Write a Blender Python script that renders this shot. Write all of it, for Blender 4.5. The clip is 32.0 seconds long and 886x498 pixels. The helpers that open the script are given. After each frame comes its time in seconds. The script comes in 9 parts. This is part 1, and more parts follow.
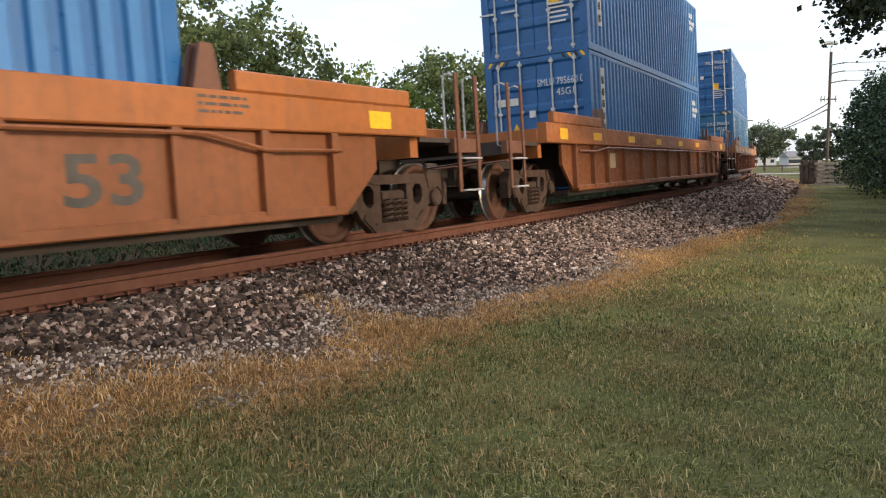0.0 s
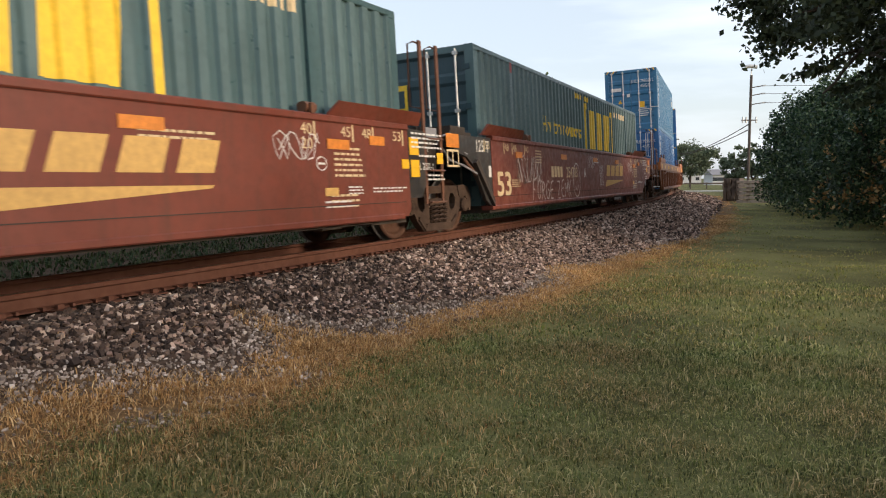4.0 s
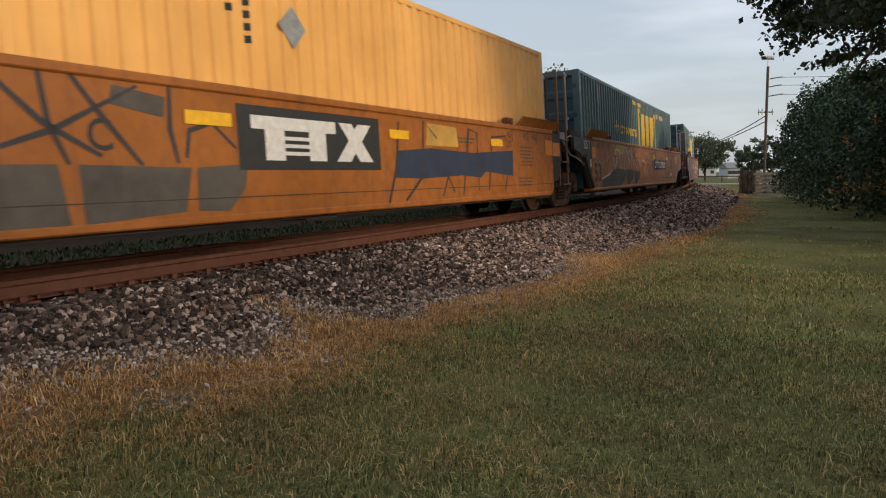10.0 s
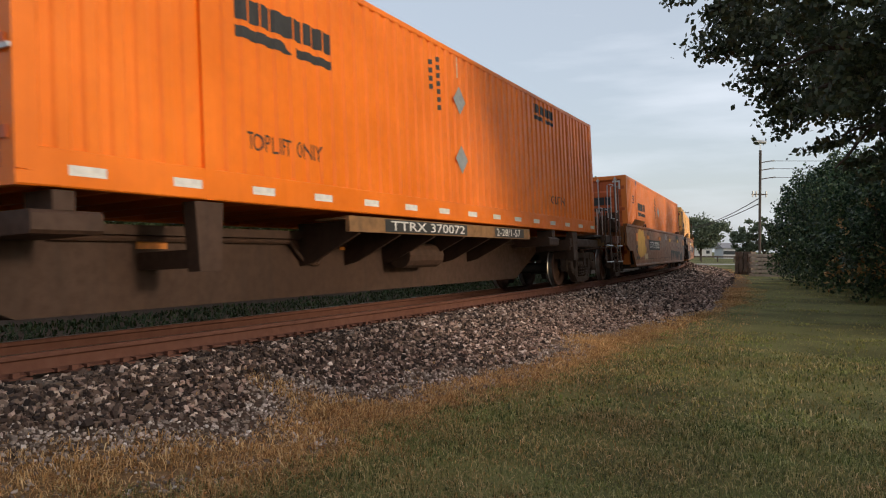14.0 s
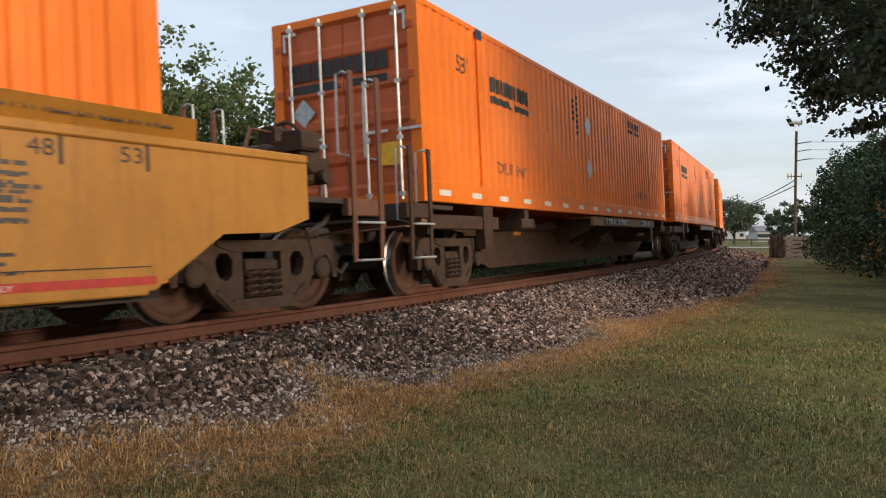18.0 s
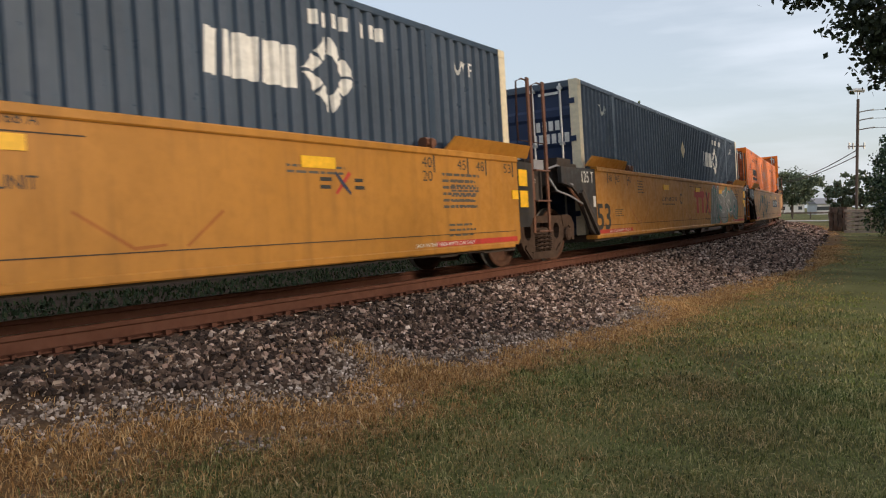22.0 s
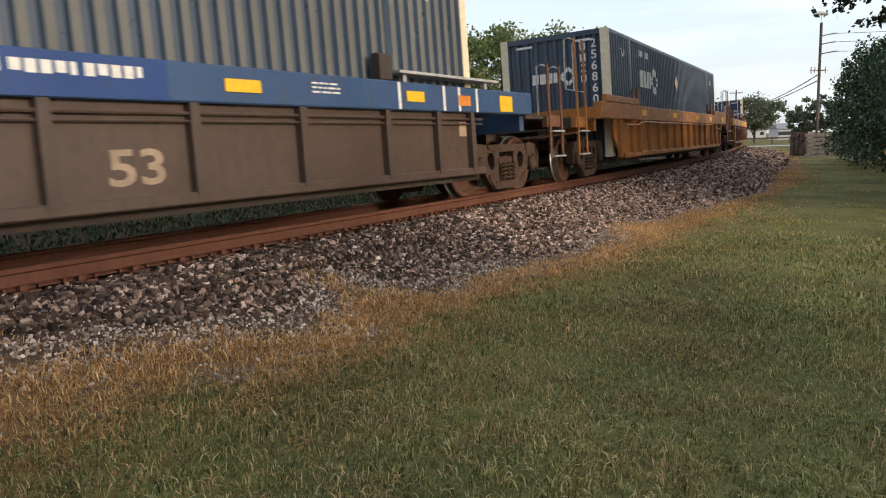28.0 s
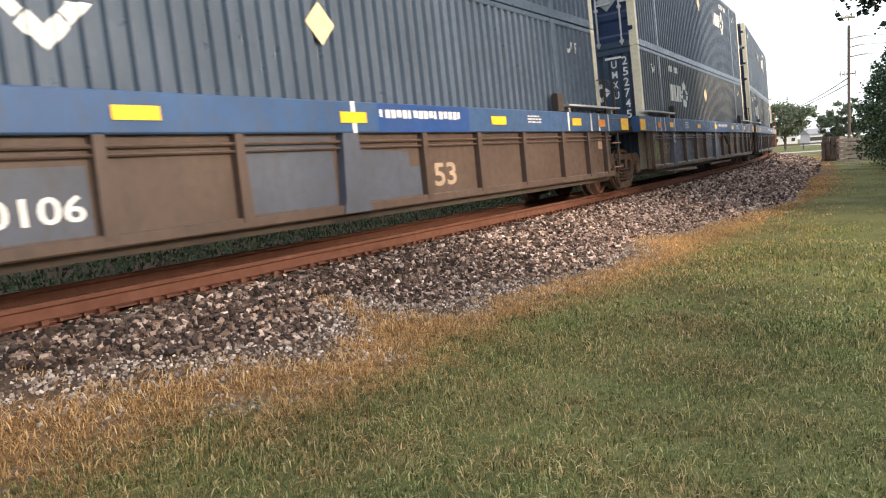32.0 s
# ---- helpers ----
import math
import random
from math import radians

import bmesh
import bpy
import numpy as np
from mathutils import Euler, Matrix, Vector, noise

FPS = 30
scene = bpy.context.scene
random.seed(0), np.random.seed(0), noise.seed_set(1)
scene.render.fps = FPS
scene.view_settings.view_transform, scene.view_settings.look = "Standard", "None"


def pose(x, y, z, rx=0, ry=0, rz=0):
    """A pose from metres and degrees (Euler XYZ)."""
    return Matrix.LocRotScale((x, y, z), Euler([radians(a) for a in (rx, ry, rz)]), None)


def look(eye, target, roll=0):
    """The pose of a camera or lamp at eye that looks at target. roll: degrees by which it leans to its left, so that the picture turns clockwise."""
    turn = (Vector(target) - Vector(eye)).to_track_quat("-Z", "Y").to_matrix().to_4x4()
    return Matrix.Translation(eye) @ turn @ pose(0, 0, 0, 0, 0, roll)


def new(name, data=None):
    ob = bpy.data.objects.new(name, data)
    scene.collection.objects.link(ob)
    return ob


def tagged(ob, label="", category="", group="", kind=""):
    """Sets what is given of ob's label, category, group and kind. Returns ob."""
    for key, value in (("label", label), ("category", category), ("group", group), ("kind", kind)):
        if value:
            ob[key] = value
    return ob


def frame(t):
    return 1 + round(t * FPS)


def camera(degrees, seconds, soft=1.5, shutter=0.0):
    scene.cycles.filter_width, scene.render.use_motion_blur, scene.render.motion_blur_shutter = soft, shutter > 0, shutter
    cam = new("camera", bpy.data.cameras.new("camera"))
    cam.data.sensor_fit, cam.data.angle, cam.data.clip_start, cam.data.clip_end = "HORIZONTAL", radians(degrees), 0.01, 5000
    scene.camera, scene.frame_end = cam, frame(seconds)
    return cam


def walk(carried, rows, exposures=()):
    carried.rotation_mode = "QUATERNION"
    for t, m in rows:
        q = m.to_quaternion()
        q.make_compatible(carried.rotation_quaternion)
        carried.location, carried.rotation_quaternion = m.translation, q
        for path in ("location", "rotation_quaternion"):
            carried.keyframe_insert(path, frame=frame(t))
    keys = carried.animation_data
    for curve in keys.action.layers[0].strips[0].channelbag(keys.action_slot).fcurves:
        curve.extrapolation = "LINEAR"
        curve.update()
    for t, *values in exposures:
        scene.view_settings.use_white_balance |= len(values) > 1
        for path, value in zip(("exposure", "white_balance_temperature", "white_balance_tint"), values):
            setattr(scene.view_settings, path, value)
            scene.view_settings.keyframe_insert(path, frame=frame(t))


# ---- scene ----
# exposure of the camera on the way: seconds, stops
EXPOSURES = [(0.0, 0.69), (1.0, 0.89), (2.0, 0.89), (3.0, 0.34), (4.0, 0.39), (4.5, 0.34), (7.0, 0.34), (8.0, 0.24), (9.0, 0.64), (10.0, -0.14), (11.0, 0.34), (12.0, -0.06), (13.0, -0.11), (16.0, 0.19), (19.0, 0.14), (20.0, -0.01), (21.0, 0.14), (22.0, 0.04), (23.0, -0.01), (24.0, -0.01), (25.0, 0.44), (28.0, 0.49), (29.0, 1.04), (30.0, 1.24), (31.0, 1.24), (32.0, 1.34)]
# ---- camera ----
cam = camera(61.0, 32.0, soft=1.1, shutter=0.12)
walk(cam, [(t, pose(x, y, z, rx, ry, rz)) for t, x, y, z, rx, ry, rz in (
    (0.0, 0.019, -0.050, 1.617, 83.77, 1.08, 4.82),
    (0.5, 0.026, -0.053, 1.622, 83.99, 1.31, 4.55),
    (1.0, 0.017, -0.057, 1.620, 83.76, 1.57, 3.15),
    (1.5, 0.026, -0.038, 1.638, 83.63, 1.92, 1.22),
    (2.0, 0.033, -0.020, 1.638, 83.95, 1.81, -0.52),
    (2.5, 0.035, -0.018, 1.638, 84.18, 1.33, -0.41),
    (3.0, 0.041, -0.017, 1.633, 84.52, 0.94, -0.57),
    (3.5, 0.038, -0.011, 1.628, 84.73, 0.77, -0.54),
    (4.0, 0.039, -0.012, 1.622, 84.78, 0.45, -0.07),
    (4.5, 0.038, -0.015, 1.631, 84.98, 0.66, -0.17),
    (6.5, 0.044, 0.004, 1.630, 85.11, 1.07, -1.20),
    (7.0, 0.041, 0.005, 1.627, 84.36, 0.85, -0.98),
    (7.5, 0.045, 0.009, 1.638, 83.95, 1.15, -1.20),
    (8.0, 0.029, 0.001, 1.628, 84.03, 0.99, -1.19),
    (8.5, 0.020, 0.015, 1.629, 83.12, 0.66, -0.82),
    (9.0, 0.001, 0.007, 1.617, 82.71, 0.34, -0.29),
    (9.5, -0.006, 0.020, 1.602, 83.60, 0.13, 0.29),
    (10.0, -0.030, 0.034, 1.530, 84.33, 0.52, 0.90),
    (10.5, -0.059, 0.041, 1.505, 83.80, 0.22, 0.39),
    (11.0, -0.054, 0.048, 1.519, 83.87, 0.23, -0.01),
    (11.5, -0.057, 0.046, 1.534, 85.79, 0.52, -0.69),
    (12.0, -0.054, 0.032, 1.539, 87.45, 0.39, -0.79),
    (12.5, -0.057, 0.028, 1.547, 88.49, -0.02, -1.01),
    (13.0, -0.060, 0.029, 1.555, 89.32, -0.38, 0.28),
    (13.5, -0.052, 0.020, 1.567, 89.75, -0.28, 1.05),
    (15.5, -0.037, 0.021, 1.584, 90.79, -0.39, -1.20),
    (16.0, -0.041, 0.022, 1.580, 90.35, -0.62, 0.36),
    (16.5, -0.041, 0.017, 1.583, 89.76, -0.46, 2.20),
    (17.0, -0.037, 0.014, 1.587, 89.38, -0.25, 2.58),
    (17.5, -0.028, 0.015, 1.591, 88.99, -0.35, 3.02),
    (18.0, -0.023, -0.001, 1.599, 88.85, -0.15, 2.96),
    (18.5, -0.019, -0.009, 1.606, 88.08, 0.01, 2.53),
    (19.0, -0.029, -0.012, 1.605, 87.72, 0.06, 2.54),
    (19.5, -0.033, -0.016, 1.586, 87.41, -0.19, 5.67),
    (20.0, -0.025, -0.009, 1.594, 87.02, -0.15, 6.35),
    (20.5, -0.017, 0.002, 1.599, 86.88, -0.07, 6.95),
    (21.0, -0.019, 0.004, 1.601, 86.95, 0.12, 6.96),
    (21.5, -0.000, -0.007, 1.597, 87.12, 0.68, 7.08),
    (22.0, 0.007, -0.011, 1.603, 87.25, 0.83, 6.68),
    (22.5, 0.004, -0.021, 1.601, 87.21, 1.28, 5.69),
    (23.0, 0.020, -0.022, 1.603, 86.96, 1.70, 3.45),
    (23.5, 0.026, -0.019, 1.603, 86.68, 1.43, 2.10),
    (24.0, 0.042, -0.025, 1.602, 85.71, 0.66, 2.71),
    (24.5, 0.043, -0.029, 1.591, 84.33, 0.89, 3.34),
    (25.0, 0.030, -0.024, 1.585, 83.31, 0.92, 3.84),
    (25.5, 0.017, -0.022, 1.589, 82.62, 0.94, 3.95),
    (27.5, -0.014, -0.003, 1.587, 81.25, 1.29, 4.36),
    (28.0, -0.026, -0.004, 1.591, 81.93, 1.65, 4.05),
    (28.5, -0.015, -0.001, 1.595, 82.56, 1.80, 3.87),
    (29.0, -0.012, 0.001, 1.601, 82.51, 1.79, 3.61),
    (29.5, -0.030, -0.007, 1.602, 82.83, 2.16, 3.55),
    (30.0, -0.042, -0.016, 1.596, 83.22, 2.54, 4.52),
    (30.5, -0.015, -0.009, 1.597, 83.38, 3.13, 5.08),
    (31.0, 0.053, 0.026, 1.600, 83.54, 3.30, 5.62),
    (31.5, 0.104, 0.047, 1.611, 83.54, 3.55, 5.77),
    (32.0, 0.095, 0.055, 1.609, 83.44, 3.79, 6.12),
)], EXPOSURES)

# ---- sky and sun ----
SUN_AZ, SUN_EL = radians(115), radians(14)      # azimuth clockwise from +y
world = bpy.data.worlds.new("sky")
scene.world = world
world.use_nodes = True
wn, wl = world.node_tree.nodes, world.node_tree.links
sky = wn.new("ShaderNodeTexSky")
sky.sky_type, sky.sun_disc = "NISHITA", False
sky.sun_elevation, sky.sun_rotation = SUN_EL, SUN_AZ
sky.air_density, sky.dust_density, sky.ozone_density = 1.0, 2.2, 1.5
bg = wn["Background"]
bg.inputs["Strength"].default_value = 0.15
# thin high cloud
tc, mp, nz, rmp, mx = (wn.new("ShaderNode" + k) for k in ("TexCoord", "Mapping", "TexNoise", "ValToRGB", "MixRGB"))
mp.inputs["Scale"].default_value = (1.2, 1.2, 7.0)
nz.inputs["Scale"].default_value, nz.inputs["Detail"].default_value = 2.2, 6
rmp.color_ramp.elements[0].position, rmp.color_ramp.elements[1].position = 0.45, 0.78
rmp.color_ramp.elements[0].color, rmp.color_ramp.elements[1].color = (0.45, 0.45, 0.45, 1), (0.85, 0.85, 0.85, 1)
mx.inputs["Color2"].default_value = (6.4, 6.8, 7.5, 1)
wl.new(tc.outputs["Generated"], mp.inputs["Vector"])
wl.new(mp.outputs["Vector"], nz.inputs["Vector"])
wl.new(nz.outputs["Fac"], rmp.inputs["Fac"])
wl.new(rmp.outputs["Color"], mx.inputs["Fac"])
wl.new(sky.outputs["Color"], mx.inputs["Color1"])
wl.new(mx.outputs["Color"], bg.inputs["Color"])
sun = new("sun", bpy.data.lights.new("sun", "SUN"))
sun.data.energy, sun.data.angle, sun.data.color = 1.85, radians(9), (1.0, 0.84, 0.66)
sun.matrix_world = look((60 * math.sin(SUN_AZ), 60 * math.cos(SUN_AZ), 60 * math.tan(SUN_EL)), (0, 0, 0))

# ---- materials ----
def nodes_of(name):
    m = bpy.data.materials.new(name)
    m.use_nodes = True
    return m, m.node_tree.nodes, m.node_tree.links, m.node_tree.nodes["Principled BSDF"]


def noise_node(n, l, vec, scale, detail=4.0, rough=0.6):
    t = n.new("ShaderNodeTexNoise")
    t.inputs["Scale"].default_value, t.inputs["Detail"].default_value, t.inputs["Roughness"].default_value = scale, detail, rough
    l.new(vec, t.inputs["Vector"])
    return t


def ramp(n, l, fac, stops):
    r = n.new("ShaderNodeValToRGB")
    el = r.color_ramp.elements
    while len(el) < len(stops):
        el.new(0.5)
    for e, (p, c) in zip(el, stops):
        e.position = p
        e.color = (*c, 1) if len(c) == 3 else c
    l.new(fac, r.inputs["Fac"])
    return r


def mix(n, l, fac, a, b, mode="MIX"):
    m = n.new("ShaderNodeMixRGB")
    m.blend_type = mode
    for sock, v in (("Fac", fac), ("Color1", a), ("Color2", b)):
        if isinstance(v, (float, int)):
            m.inputs[sock].default_value = v
        elif isinstance(v, tuple):
            m.inputs[sock].default_value = (*v, 1)
        else:
            l.new(v, m.inputs[sock])
    return m.outputs["Color"]


def coords(n, l, scale=(1, 1, 1), vary=True):
    """Object space, shifted by a random amount for each object."""
    tc = n.new("ShaderNodeTexCoord")
    mp = n.new("ShaderNodeMapping")
    mp.inputs["Scale"].default_value = scale
    l.new(tc.outputs["Object"], mp.inputs["Vector"])
    return mp.outputs["Vector"]


def bump(n, l, b, height, strength, dist=0.01):
    k = n.new("ShaderNodeBump")
    k.inputs["Strength"].default_value, k.inputs["Distance"].default_value = strength, dist
    l.new(height, k.inputs["Height"])
    l.new(k.outputs["Normal"], b.inputs["Normal"])


def paint(name, col, dirt=(0.16, 0.09, 0.05), amount=0.5, rough=0.42, streak=0.5, metal=0.0, relief=0.25, gloss=0.32):
    """Weathered paint: fading in large patches, streaks that run down, fine grime, slight dents."""
    m, n, l, b = nodes_of(name)
    v = coords(n, l)
    big = noise_node(n, l, v, 0.7, 5)
    fine = noise_node(n, l, v, 9.0, 6)
    run = noise_node(n, l, coords(n, l, (7, 7, 0.7)), 1.0, 5)
    fade = tuple(min(1, c * 1.25 + 0.02) for c in col)
    deep = tuple(c * 0.72 for c in col)
    c = mix(n, l, ramp(n, l, big.outputs["Fac"], [(0.35, (0, 0, 0)), (0.7, (1, 1, 1))]).outputs["Color"], deep, fade)
    c = mix(n, l, 0.55, c, col)
    g = ramp(n, l, run.outputs["Fac"], [(0.48, (0, 0, 0)), (0.75, (streak, streak, streak))])
    c = mix(n, l, g.outputs["Color"], c, dirt)
    g = ramp(n, l, fine.outputs["Fac"], [(0.42, (0, 0, 0)), (0.8, (amount, amount, amount))])
    c = mix(n, l, g.outputs["Color"], c, dirt)
    l.new(c, b.inputs["Base Color"])
    r = ramp(n, l, fine.outputs["Fac"], [(0.3, (rough - 0.1,) * 3), (0.7, (min(1, rough + 0.2),) * 3)])
    l.new(r.outputs["Color"], b.inputs["Roughness"])
    b.inputs["Metallic"].default_value = metal
    b.inputs["Specular IOR Level"].default_value = gloss
    bump(n, l, b, big.outputs["Fac"], relief, 0.02)
    return m


def plain(name, col, rough=0.6, metal=0.0, var=0.25, scale=12.0):
    m, n, l, b = nodes_of(name)
    t = noise_node(n, l, coords(n, l), scale, 4)
    lo, hi = tuple(c * (1 - var) for c in col), tuple(min(1, c * (1 + var)) for c in col)
    l.new(ramp(n, l, t.outputs["Fac"], [(0.3, lo), (0.7, hi)]).outputs["Color"], b.inputs["Base Color"])
    b.inputs["Roughness"].default_value, b.inputs["Metallic"].default_value = rough, metal
    bump(n, l, b, t.outputs["Fac"], 0.15, 0.005)
    return m


def island(name, stops, rough=0.8, translucent=0.0, spec=0.3, patch=()):
    """Colour by piece, for leaves, blades and stones."""
    m, n, l, b = nodes_of(name)
    g = n.new("ShaderNodeNewGeometry")
    r = ramp(n, l, g.outputs["Random Per Island"], stops)
    big = noise_node(n, l, n.new("ShaderNodeTexCoord").outputs["Object"], 0.45, 3)
    k = ramp(n, l, big.outputs["Fac"], [(0.3, (0.72, 0.72, 0.72)), (0.7, (1.2, 1.2, 1.2))])
    c = mix(n, l, 1.0, r.outputs["Color"], k.outputs["Color"], "MULTIPLY")
    if patch:
        mid = noise_node(n, l, n.new("ShaderNodeTexCoord").outputs["Object"], 1.1, 4)
        k = ramp(n, l, mid.outputs["Fac"], [(0.36, patch[0]), (0.62, patch[1])])
        c = mix(n, l, 1.0, c, k.outputs["Color"], "MULTIPLY")
    l.new(c, b.inputs["Base Color"])
    b.inputs["Roughness"].default_value = rough
    b.inputs["Specular IOR Level"].default_value = spec
    if translucent:
        t = n.new("ShaderNodeBsdfTranslucent")
        l.new(c, t.inputs["Color"])
        s = n.new("ShaderNodeMixShader")
        s.inputs["Fac"].default_value = translucent
        l.new(b.outputs["BSDF"], s.inputs[1])
        l.new(t.outputs["BSDF"], s.inputs[2])
        l.new(s.outputs["Shader"], n["Material Output"].inputs["Surface"])
    return m


